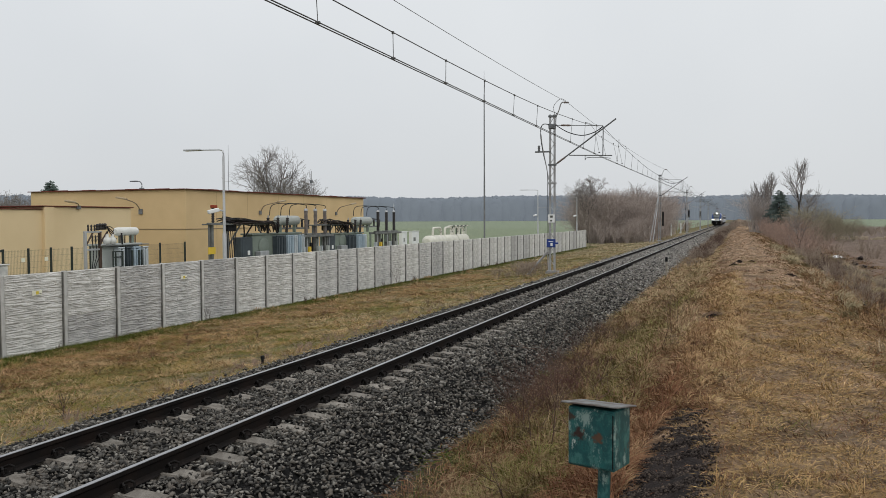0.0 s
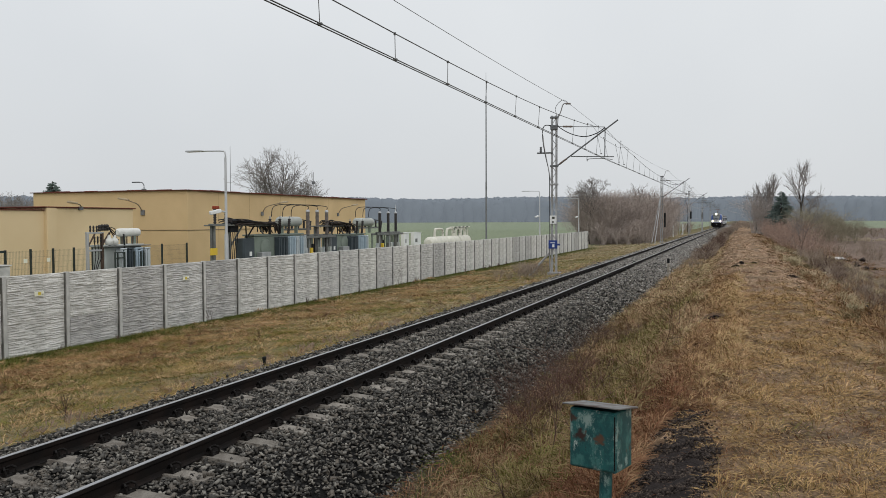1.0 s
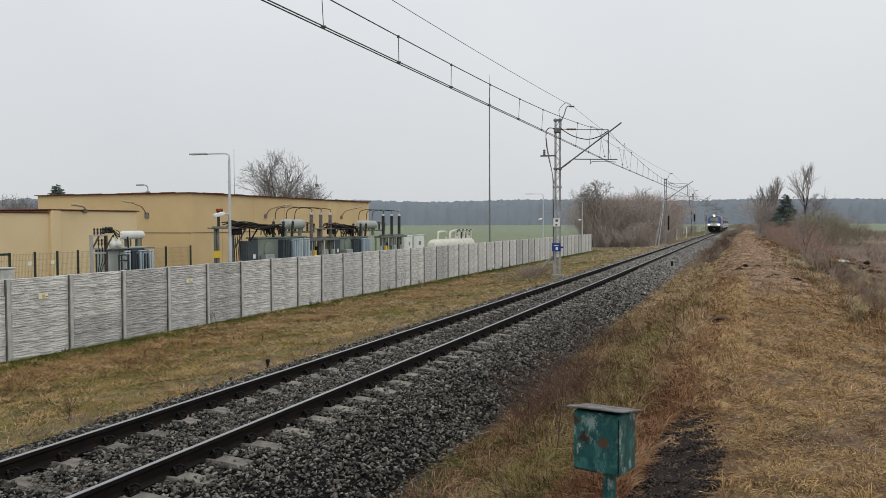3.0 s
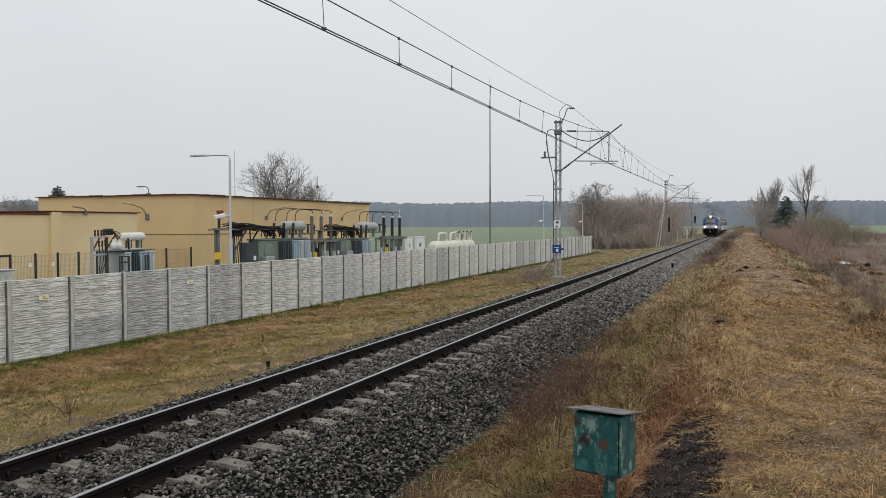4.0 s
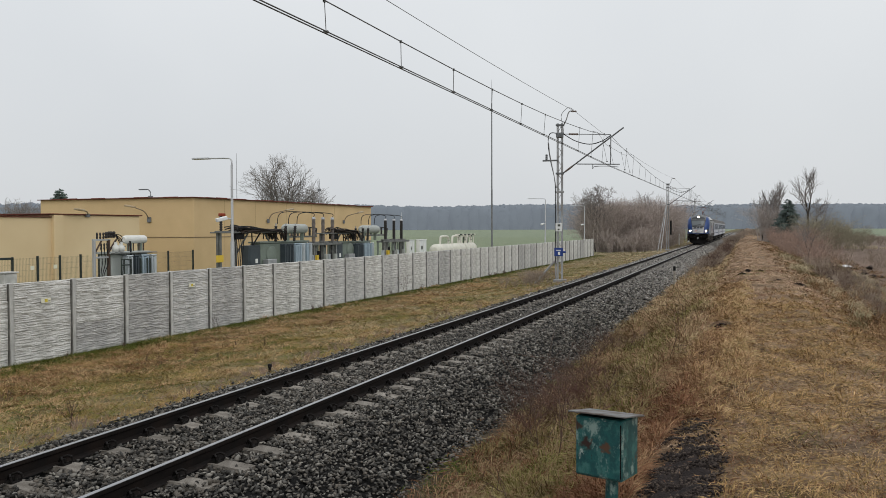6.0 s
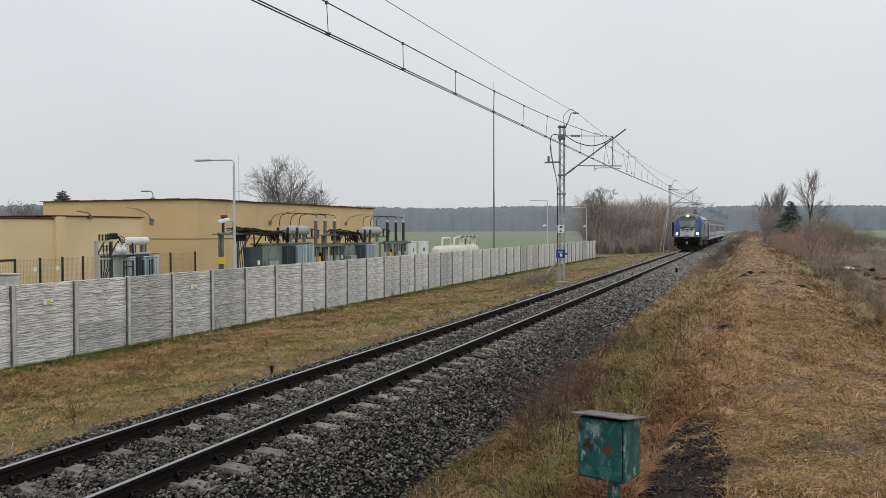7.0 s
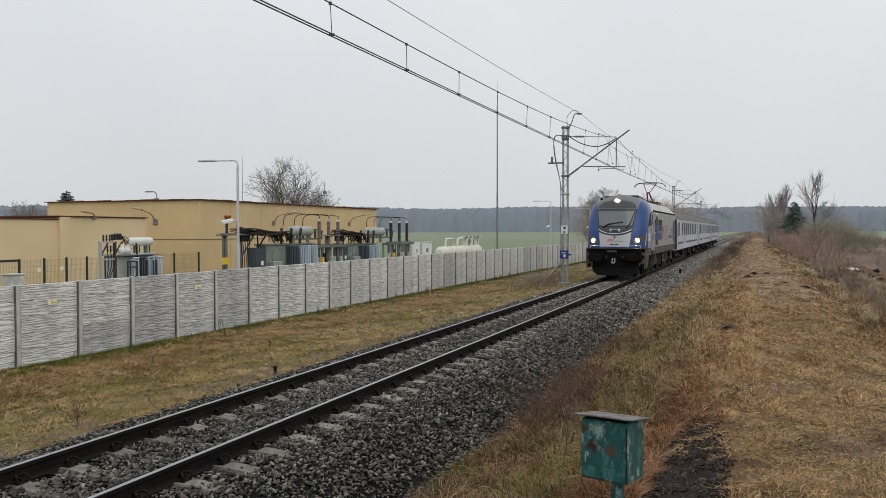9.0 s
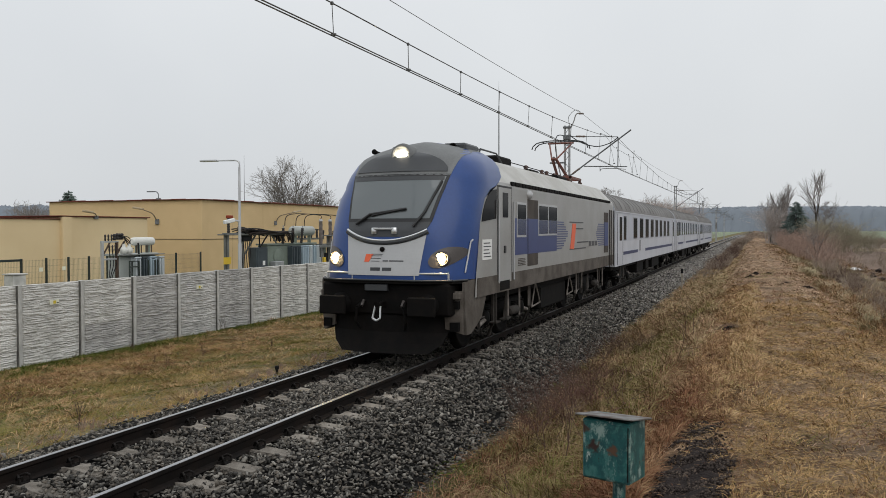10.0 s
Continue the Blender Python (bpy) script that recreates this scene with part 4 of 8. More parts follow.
    w = thing("white_tank_unit", "off-white tank unit with pipe frames standing behind the fence", "tank")
    m_off = mat("off_white_paint", (0.68, 0.66, 0.58), 0.6, 0, 0.15, 2, 30, 0.05)
    part("base", Geo().box(-20.6, -19.4, 67.8, 78.5, YARD, -0.2, 0.05), M_GALV, w)
    for a, b in ((67.8, 71.6), (71.9, 75.2), (75.4, 78.6)):
        part("tank", Geo().lathe((-20, a, 0.35), (0, 1, 0), [(0, 0.3), (0.1, 0.5), (0.25, 0.58), (b - a - 0.25, 0.58), (b - a - 0.1, 0.5), (b - a, 0.3)], 16), m_off, w)
    for a, b in ((69.0, 71.2), (72.2, 74.2), (74.8, 76.0), (76.4, 77.8)):
        part("pipe_frame", strip_path([(-19.9, a, 0.8), (-19.9, a + 0.1, 1.45), (-19.9, a + 0.4, 1.6), (-19.9, b - 0.4, 1.6), (-19.9, b, 1.4), (-19.9, b, 0.8)], 0.11), m_off, w)
    for k in range(9):
        y = 73.8 + 0.6 * k
        part("valve", Geo().tube((-19.9, y, 0.9), (-19.9, y, 1.75), 0.05).box(-20.1, -19.7, y - 0.2, y + 0.2, 1.70, 1.80, 0.02), M_MESHPOST if k % 2 else m_off, w)


def strip_path(pts, r, n=6):
    """A tube along a curve that passes smoothly through the points."""
    pts = [Vector(p) for p in pts]
    fine = []
    for k in range(len(pts) - 1):
        p0, p1, p2, p3 = pts[max(k - 1, 0)], pts[k], pts[k + 1], pts[min(k + 2, len(pts) - 1)]
        for j in range(5):
            t = j / 5
            fine.append(0.5 * ((2 * p1) + (p2 - p0) * t + (2 * p0 - 5 * p1 + 4 * p2 - p3) * t * t + (3 * p1 - p0 - 3 * p2 + p3) * t ** 3))
    fine.append(pts[-1])
    g, rings = Geo(), []
    for k, p in enumerate(fine):
        d = fine[min(k + 1, len(fine) - 1)] - fine[max(k - 1, 0)]
        q = d.to_track_quat("Z", "Y")
        rings.append([p + q @ Vector((r * math.cos(2 * math.pi * j / n), r * math.sin(2 * math.pi * j / n), 0)) for j in range(n + 1)])
    return g.grid(rings)


M_WHITE_PLAIN = mat("white_plate", (0.75, 0.75, 0.73), 0.5, 0, 0.05, 3, 30, 0.0)
build_yard()


M_LANTERN = mat("sandy_lantern", (0.42, 0.33, 0.21), 0.5, 0.1, 0.15, 4, 40, 0.03)


def build_lamp_posts():
    for y, top in ((25.95, 5.06), (77.05, 5.2), (97.3, 5.0)):
        p = thing("street_lamp", "slim grey lamp post with a horizontal arm above the fence", "street lamp", group="yard lamp posts")
        part("pole", Geo().tube((-12, y, YARD - 0.2), (-12, y, 1.9), 0.085, 0.075, 12).tube((-12, y, 1.9), (-12, y, top - 0.25), 0.055, 0.042, 12), M_POLE, p)
        part("arm", strip_path([(-12, y, top - 0.3), (-12, y, top - 0.1), (-12.1, y, top), (-12.5, y, top + 0.02), (-13.0, y, top + 0.03)], 0.032), M_POLE, p)
        part("lantern", Geo().box(-13.75, -13.0, y - 0.12, y + 0.12, top + 0.0, top + 0.07, 0.03), M_POLE, p)
        c = part("camera_bracket", Geo().tube((-12, y, 2.75), (-12.12, y - 0.25, 2.8), 0.03), M_POLE, p)
        part("security_camera", Geo().box(-0.07, 0.07, -0.45, 0.0, -0.07, 0.07, 0.02, m=pose(-12.1, y - 0.2, 2.8, 12, 0, -25)), M_CABINET, c, "white security camera")
    a = thing("antenna_mast", "tall thin grey steel antenna mast behind the fence", "mast")
    part("pole", Geo().tube((-16, 72.4, YARD - 0.2), (-16, 72.4, 6), 0.09, 0.075, 10).tube((-16, 72.4, 6), (-16, 72.4, 14), 0.065, 0.05, 10).tube((-16, 72.4, 14), (-16, 72.4, 16.2), 0.03, 0.01, 8), M_DARKPOLE, a)
    part("plinth", Geo().box(-16.3, -15.7, 72.1, 72.7, YARD - 0.2, YARD + 0.2, 0.03), M_POST, a)
    r = thing("roof_antenna", "short antenna pole with a small box on the roof", "antenna")
    part("pole", Geo().tube((-24, 54.06, 4.15), (-24, 54.06, 6.1), 0.04, 0.03, 8), M_GALV, r)
    part("box", Geo().box(-24.1, -23.9, 53.95, 54.17, 5.2, 5.4, 0.02), M_DARKPOLE, r)
    w = thing("lightning_rod", "thin bare rod on the building roof", "lightning rod")
    part("rod", Geo().tube((-23, 42.05, 4.15), (-23, 42.05, 7.0), 0.02, 0.008, 6), M_DARKPOLE, w)
    # lamps and arms on the building's walls and roof
    for x, y in ((-27.8, 40.0),):
        b = thing("roof_lamp", "small swan-neck lamp on a box on the roof", "lamp")
        part("box", Geo().box(x - 0.11, x + 0.11, y - 0.11, y + 0.11, 4.1, 4.4, 0.02), M_DARKPOLE, b)
        part("arm", strip_path([(x, y, 4.35), (x, y, 4.62), (x - 0.15, y, 4.78), (x - 0.35, y, 4.8)], 0.03), M_DARKPOLE, b)
        part("lantern", Geo().box(x - 0.85, x - 0.33, y - 0.08, y + 0.08, 4.77, 4.84, 0.02), M_DARKPOLE, b)
    for y in (43.87, 54.1):
        b = thing("wall_lamp", "curved grey wall lamp on the ochre wall", "lamp", group="wall lamps")
        part("bracket", Geo().box(-21.99, -21.9, y - 0.12, y + 0.12, 2.75, 3.0, 0.02), M_DARKPOLE, b)
        part("arm", strip_path([(-21.9, y, 2.95), (-21.7, y + 0.1, 3.3), (-21.4, y + 0.7, 3.48), (-21.3, y + 1.1, 3.54)], 0.03), M_DUCT, b)
        part("lantern", Geo().box(-0.10, 0.10, 0.0, 0.85, -0.05, 0.05, 0.03, m=pose(-21.28, y + 1.05, 3.56, 7, 0, 0)), M_LANTERN, b)
    b = thing("wall_lamp", "curved grey wall lamp on the ochre wall", "lamp", group="wall lamps")
    part("bracket", Geo().box(-25.1, -24.85, 36.5, 36.6, 2.75, 3.05, 0.02), M_DARKPOLE, b)
    part("arm", strip_path([(-24.97, 36.5, 3.0), (-25.0, 36.2, 3.35), (-25.3, 36.0, 3.52), (-25.5, 36.0, 3.58)], 0.03), M_DUCT, b)
    part("lantern", Geo().box(-0.7, 0.0, -0.1, 0.1, -0.05, 0.05, 0.03, m=pose(-25.45, 36.0, 3.6, 0, 8, 0)), M_LANTERN, b)
    b = thing("wall_lamp", "curved grey wall lamp on the low wing", "lamp", group="wall lamps")
    part("arm", strip_path([(-19.92, 26.9, 3.02), (-19.7, 26.6, 3.12), (-19.6, 26.3, 3.16)], 0.025), M_DUCT, b)
    part("lantern", Geo().box(-0.08, 0.08, -0.5, 0.0, -0.04, 0.04, 0.025, m=pose(-19.6, 26.35, 3.17, -6, 0, 0)), M_LANTERN, b)
    part("bracket", Geo().box(-20.0, -19.9, 26.8, 27.0, 2.9, 3.05, 0.01), M_DARKPOLE, b)


M_DARKPOLE = mat("dull_grey_pole", (0.20, 0.205, 0.21), 0.6, 0.3, 0.15, 2, 30, 0.03)
build_lamp_posts()


# ---------- green box by the path ----------
def build_box():
    m = bpy.data.materials.new("peeling_green_paint")
    m.use_nodes = True
    n, l = m.node_tree.nodes, m.node_tree.links
    bsdf = n["Principled BSDF"]
    bsdf.inputs["Roughness"].default_value = 0.45
    coords = n.new("ShaderNodeTexCoord")
    col = None
    layers = [((0.005, 0.052, 0.056), None, 0, 0, 0), ((0.010, 0.090, 0.088), 12.0, 0.44, 0.60, 0.0), ((0.04, 0.135, 0.125), 20.0, 0.50, 0.60, 5.0), ((0.20, 0.28, 0.255), 8.5, 0.545, 0.60, 3.0), ((0.42, 0.46, 0.42), 9.5, 0.60, 0.635, 4.4), ((0.085, 0.045, 0.025), 12.0, 0.61, 0.64, 8.0), ((0.022, 0.013, 0.010), 14.0, 0.63, 0.65, 15.0)]
    for c, scale, lo, hi, shift in layers:
        if scale is None:
            rgb = n.new("ShaderNodeRGB")
            rgb.outputs[0].default_value = (*c, 1)
            col = rgb.outputs[0]
            continue
        mp, no, rg, mx = n.new("ShaderNodeMapping"), n.new("ShaderNodeTexNoise"), n.new("ShaderNodeMapRange"), n.new("ShaderNodeMix")
        mp.inputs["Location"].default_value = (shift, shift * 0.7, 0)
        no.inputs["Scale"].default_value, no.inputs["Detail"].default_value, no.inputs["Distortion"].default_value = scale, 12.0, 0.15
        no.inputs["Roughness"].default_value = 0.74
        mp.inputs["Scale"].default_value = (1, 1, 0.6)
        l.new(coords.outputs["Object"], mp.inputs["Vector"])
        l.new(mp.outputs[0], no.inputs["Vector"])
        l.new(no.outputs["Fac"], rg.inputs["Value"])
        rg.inputs["From Min"].default_value, rg.inputs["From Max"].default_value = lo, hi
        mx.data_type = "RGBA"
        l.new(rg.outputs[0], mx.inputs[0])
        l.new(col, mx.inputs[6])
        mx.inputs[7].default_value = (*c, 1)
        col = mx.outputs[2]
    for centre, size, c in (((-0.093, -0.108, 1.185), 0.042, (0.030, 0.012, 0.009)), ((0.03, -0.108, 1.175), 0.036, (0.085, 0.042, 0.024)), ((-0.145, -0.108, 1.275), 0.035, (0.045, 0.022, 0.014))):
        no, ad, far, rg, mx = n.new("ShaderNodeTexNoise"), n.new("ShaderNodeVectorMath"), n.new("ShaderNodeVectorMath"), n.new("ShaderNodeMapRange"), n.new("ShaderNodeMix")
        no.inputs["Scale"].default_value, no.inputs["Detail"].default_value = 30.0, 6.0
        ad.operation, far.operation = "MULTIPLY_ADD", "DISTANCE"
        l.new(coords.outputs["Object"], no.inputs["Vector"])
        l.new(no.outputs["Color"], ad.inputs[0])
        ad.inputs[1].default_value = (0.11, 0.0, 0.11)
        l.new(coords.outputs["Object"], ad.inputs[2])
        l.new(ad.outputs[0], far.inputs[0])
        far.inputs[1].default_value = (centre[0] + 0.055, centre[1], centre[2] + 0.055)
        l.new(far.outputs["Value"], rg.inputs["Value"])
        rg.inputs["From Min"].default_value, rg.inputs["From Max"].default_value = size, size * 0.5
        mx.data_type = "RGBA"
        l.new(rg.outputs[0], mx.inputs[0])
        l.new(col, mx.inputs[6])
        mx.inputs[7].default_value = (*c, 1)
        col = mx.outputs[2]
    l.new(col, bsdf.inputs["Base Color"])
    turn = pose(5.575, 4.62, 0, 0, 0, -17)
    b = thing("junction_box", "rusty teal-green metal box with peeling paint on a post", "junction box", at=turn)
    g = Geo().box(-0.160, 0.128, -0.105, 0.105, 0.990, 1.330, 0.008)
    part("body", g, m, b)
    part("front_door", Geo().box(-0.150, 0.118, -0.112, -0.104, 1.004, 1.318, 0.004), m, b)
    part("hinge", Geo().tube((0.121, -0.108, 1.01), (0.121, -0.108, 1.31), 0.0035, n=6), M_CLIP, b)
    part("lid", Geo().box(-0.188, 0.160, -0.142, 0.122, 1.350, 1.359, 0.002, m=pose(0, 0, 1.341, -8, -1.5, 0) @ pose(0, 0, -1.355)), mat("grey_sheet_lid", (0.20, 0.20, 0.195), 0.6, 0.2, 0.3, 12, 60, 0.1, tint=(0.12, 0.10, 0.09)), b, "grey sheet metal lid")
    part("post", Geo().tube((0.0, 0.0, 0.30), (0.02, 0.0, 1.01), 0.036, n=12), m, b)


build_box()
# ---------- overhead line ----------
M_MAST = mat("mast_grey_paint", (0.40, 0.41, 0.42), 0.55, 0.3, 0.2, 1.2, 30, 0.05, tint=(0.28, 0.27, 0.26))
M_ARM = mat("cantilever_steel", (0.17, 0.175, 0.18), 0.5, 0.5, 0.2, 2, 30, 0.05)
M_WIRE = mat("copper_wire_weathered", (0.12, 0.12, 0.115), 0.5, 0.4, 0.15, 2, 30, 0.0)
M_SIGNBLUE = mat("sign_blue", (0.015, 0.045, 0.22), 0.4, 0, 0.05, 3, 30, 0)
MASTS = [-20.0, 42.6, 105.7, 164.0, 222.0, 281.0]


def lattice_mast(y, z0, z1, wide):
    m = thing("catenary_mast", "pale grey lattice mast carrying the overhead line", "catenary mast", group="catenary masts")
    for s in (-1, 1):
        x = -3.03 + s * wide / 2
        part("leg", Geo().box(x - 0.045, x + 0.045, y - 0.06, y - 0.045, z0, z1).box(x - s * 0.03 - 0.008, x - s * 0.03 + 0.008, y - 0.06, y + 0.06, z0, z1).box(x - 0.045, x + 0.045, y + 0.045, y + 0.06, z0, z1), M_MAST, m)
    z, k = z0 + 0.3, 0
    while z < z1 - 0.4:
        a, b = (-1, 1) if k % 2 else (1, -1)
        part("lacing", Geo().tube((-3.03 + a * wide / 2, y - 0.06, z), (-3.03 + b * wide / 2, y - 0.06, z + 0.36), 0.016, n=4), M_MAST, m)
        z += 0.36
        k += 1
    part("foundation", Geo().box(-3.4, -2.65, y - 0.35, y + 0.35, z0 - 0.5, z0 - 0.12, 0.04), M_POST, m)
    part("base_plate", Geo().box(-3.35, -2.7, y - 0.22, y + 0.22, z0 - 0.12, z0 + 0.02, 0.01), M_MAST, m)
    for z in (4.3, 5.28, z1 - 0.55, z1 - 0.1):
        part("collar", Geo().box(-3.03 - wide / 2 - 0.09, -3.03 + wide / 2 + 0.09, y - 0.10, y + 0.10, z - 0.05, z + 0.05, 0.01), M_ARM if z > 5 else M_MAST, m)
    return m


def cantilever(m, y, k):
    top = 7.30
    arm = part("cantilever_tube", Geo().tube((-2.88, y, 5.28), (0.32, y, 7.58), 0.038, n=10), M_ARM, m, "slanting cantilever tube")
    part("tie_rod", Geo().tube((-2.85, y, 7.37), (-0.35, y, 7.24), 0.020, n=6), M_ARM, m)
    part("tie_insulator", insulator((-2.55, y, 7.355), (1, 0, -0.05), 0.5, 0.06, 7), M_PORC, m)
    part("stay_cable", strip_path([(-2.85, y, 7.38), (-2.2, y, 6.98), (-1.45, y, 6.78), (-0.8, y, 6.92), (-0.35, y, 7.2)], 0.026), M_CABLE, m)
    part("drop_tube", Geo().tube((-0.34, y, 7.2), (-0.36, y, 5.66), 0.026, n=8), M_ARM, m)
    part("steady_tube", Geo().tube((-2.12, y, 5.76), (0.12, y, 5.68), 0.026, n=8), M_ARM, m)
    part("registration_arm", strip_path([(-1.28, y, 5.72), (-1.28, y, 5.48), (-1.18, y, 5.60), (-0.5, y, 5.60), (0.05, y, 5.54)], 0.018), M_ARM, m)
    part("strut_insulator", insulator((-2.75, y, 5.37), (0.81, 0, 0.58), 0.5, 0.06, 7), M_PORC, m)
    part("feeder_bracket", strip_path([(-3.0, y, 7.80), (-2.84, y, 7.82), (-2.68, y, 8.15), (-2.52, y, 8.55), (-2.14, y, 8.53)], 0.03), M_MAST, m)
    part("feeder_insulator", insulator((-2.42, y, 8.55), (1, 0, -0.05), 0.26, 0.055, 3), M_PORC, m)


M_PORC = mat("line_insulator", (0.16, 0.12, 0.10), 0.35, 0, 0.2, 6, 40, 0.02)


def build_masts():
    for k, y in enumerate(MASTS):
        m = lattice_mast(y, -0.40, 7.95, 0.24)
        cantilever(m, y, k)
        if k == 1:
            part("number_plate", Geo().box(-3.25, -2.88, y - 0.12, y - 0.10, 2.20, 2.64, 0.005), M_CABINET, m, "white mast plate")
            part("plate_bar", Geo().box(-3.12, -2.98, y - 0.125, y - 0.12, 2.46, 2.58).box(-3.12, -3.02, y - 0.125, y - 0.12, 2.26, 2.34), M_DARKBAR, m)
            b = part("blue_sign", Geo().box(-3.30, -2.83, y - 0.15, y - 0.12, 0.88, 1.32, 0.005), M_SIGNBLUE, m, "small blue sign with white marks")
            part("sign_bar", Geo().box(-3.20, -2.95, y - 0.155, y - 0.15, 1.17, 1.21).box(-3.10, -2.98, y - 0.155, y - 0.15, 0.95, 1.11), M_CABINET, b)
            part("sign_knob", Geo().tube((-2.83, y - 0.14, 1.10), (-2.68, y - 0.14, 1.10), 0.05), M_SIGNBLUE, b)
            part("cable", strip_path([(-3.0, y - 0.1, 7.36), (-3.45, y - 0.1, 7.45), (-3.62, y - 0.1, 7.25), (-3.63, y - 0.1, 6.7), (-3.5, y - 0.1, 5.9), (-3.28, y - 0.1, 4.9), (-3.25, y - 0.1, 3.8), (-3.24, y - 0.1, 1.2), (-3.24, y - 0.1, -0.3)], 0.024), M_CABLE, m, "black cable down the mast")
            part("cable", strip_path([(-3.62, y - 0.1, 6.9), (-3.55, y - 0.1, 6.3), (-3.35, y - 0.1, 5.3), (-3.2, y - 0.1, 4.5)], 0.025), M_MAST, m)
            part("isolator", Geo().box(-3.95, -3.1, y - 0.12, y - 0.02, 5.94, 6.02, 0.01), M_ARM, m)
            part("isolator_pot", insulator((-3.74, y - 0.07, 6.02), (0, 0, 1), 0.30, 0.075, 3), M_ARM, m)
            part("anchor_strut", Geo().tube((-4.45, y - 0.3, -0.75), (-3.28, y - 0.1, 0.62), 0.06, n=8), M_MAST, m)
            part("strut_leg", Geo().tube((-3.26, y - 0.1, 0.6), (-3.22, y - 0.1, -0.4), 0.03), M_MAST, m)
            part("top_gear", Geo().box(-3.22, -2.86, y - 0.14, y + 0.14, 7.18, 7.42, 0.03), M_ARM, m)
            part("jumper", strip_path([(-2.9, y, 7.95), (-2.95, y, 8.4), (-2.6, y, 8.75), (-2.3, y, 8.62)], 0.014), M_WIRE, m)
        if k == 2:
            for x, yy in ((-3.9, y - 3.5), (-3.5, y - 3.8)):
                part("raker", Geo().tube((-3.03, y, 6.4), (x, yy, -0.55), 0.05, n=8), M_MAST, m, "slanting anchor raker")
            part("weight_stack", Geo().tube((-2.62, y - 0.2, 1.45), (-2.62, y - 0.2, 3.25), 0.11, n=12), M_BLACKISH, m, "black balance weights")
        if k == 3:
            part("cable", strip_path([(-3.0, y - 0.1, 7.36), (-3.6, y - 0.1, 7.2), (-3.6, y - 0.1, 5.8), (-3.3, y - 0.1, 4.6), (-3.3, y - 0.1, 0)], 0.05), M_CABLE, m)
            part("raker", Geo().tube((-3.03, y, 2.4), (-4.4, y - 1.5, -0.6), 0.06, n=8), M_MAST, m)
    for y, z in ((144.1, 1.5), (169.0, 1.45)):
        p = thing("white_marker_post", "white painted marker post beside the track", "post", group="white posts")
        part("post", Geo().box(-4.6, -4.4, y - 0.1, y + 0.1, -0.8, z, 0.03), M_CABINET, p)
    for x, y in ((-6.5, 190), (-5.0, 205), (-7.5, 215), (-3.6, 236)):
        p = thing("signal_post", "slim pale signal post far down the line", "post", group="far posts")
        part("post", Geo().tube((x, y, -0.8), (x, y, 5.2), 0.06, n=8), M_MAST, p)
        if x > -6:
            part("signal_head", Geo().box(x - 0.25, x + 0.25, y - 0.2, y + 0.1, 2.6, 4.4, 0.05), M_BLACKISH, p)


M_BLACKISH = mat("black_iron", (0.015, 0.015, 0.016), 0.7, 0, 0.2, 3, 30, 0.05)
build_masts()


def wire(name, rows, r, label):
    cu = bpy.data.curves.new(name, "CURVE")
    cu.dimensions, cu.bevel_depth, cu.bevel_resolution = "3D", r, 1
    for pts in rows:
        sp = cu.splines.new("POLY")
        sp.points.add(len(pts) - 1)
        for p, q in zip(sp.points, pts):
            p.co = (*q, 1)
    cu.materials.append(M_WIRE)
    return tagged(new(name, cu), label, "overhead wire")


def build_wires():
    stag = [0.22 * (-1) ** k for k in range(len(MASTS))]
    contact, messenger, feeder, drops, stitch = [[], []], [], [], [], []
    for k in range(len(MASTS) - 1):
        a, b, sa, sb = MASTS[k], MASTS[k + 1], stag[k], stag[k + 1]
        n = 20
        for j in range(n):
            t = j / n
            y = a + (b - a) * t
            x = sa + (sb - sa) * t
            contact[0].append((x - 0.035, y, 5.52))
            contact[1].append((x + 0.035, y, 5.525))
        low, high = 6.02, 7.22
        for j in range(n + 1):
            t = j / n
            y = a + (b - a) * t
            z = low + (high - low) * abs(2 * t - 1) ** 2.7
            messenger.append((-0.30 * (1 - min(1, min(t, 1 - t) * 6)) + (sa + (sb - sa) * t) * 0.4, y, z))
            feeder.append((-2.20, y, 8.52 - 0.42 * (1 - (2 * t - 1) ** 2)))
        yy = a + 4.0
        while yy < b - 3.5:
            t = (yy - a) / (b - a)
            z = low + (high - low) * abs(2 * t - 1) ** 2.7
            x = sa + (sb - sa) * t
            drops.append([(x * 0.4, yy, z), (x, yy + 0.05, 5.52)])
            yy += 3.05
        for e, sgn in ((a, 1), (b, -1)):
            zs = lambda d: low + (high - low) * abs(1 - 2 * d / (b - a)) ** 2.7
            stitch.append([(-0.3, e, 6.55), (-0.1, e + sgn * 3, 6.42), (0, e + sgn * 6, zs(6) - 0.02), (0, e + sgn * 7, zs(7))])
            for d in (2.0, 4.0):
                drops.append([(-0.1, e + sgn * d, 6.48), (0.1, e + sgn * d, 5.52)])
    wire("contact_wire", contact, 0.011, "pair of taut dark contact wires above the track")
    wire("messenger_wire", [messenger], 0.011, "sagging messenger wire above the contact wires")
    wire("feeder_wire", [feeder], 0.009, "thin feeder wire on the mast tops")
    wire("stitch_wire", stitch, 0.007, "short stitch wires at the masts")
    wire("dropper", drops, 0.0075, "short droppers between messenger and contact wires")
    g = Geo()
    for a, b in drops:
        g.box(b[0] - 0.04, b[0] + 0.04, b[1] - 0.02, b[1] + 0.02, 5.51, 5.55)
        g.box(a[0] - 0.02, a[0] + 0.02, a[1] - 0.02, a[1] + 0.02, a[2] - 0.03, a[2] + 0.02)
    tagged(new("dropper_clamps", g.mesh("dropper_clamps", M_WIRE)), "small clamps on the overhead wires", "clamps", kind="stuff")


build_wires()
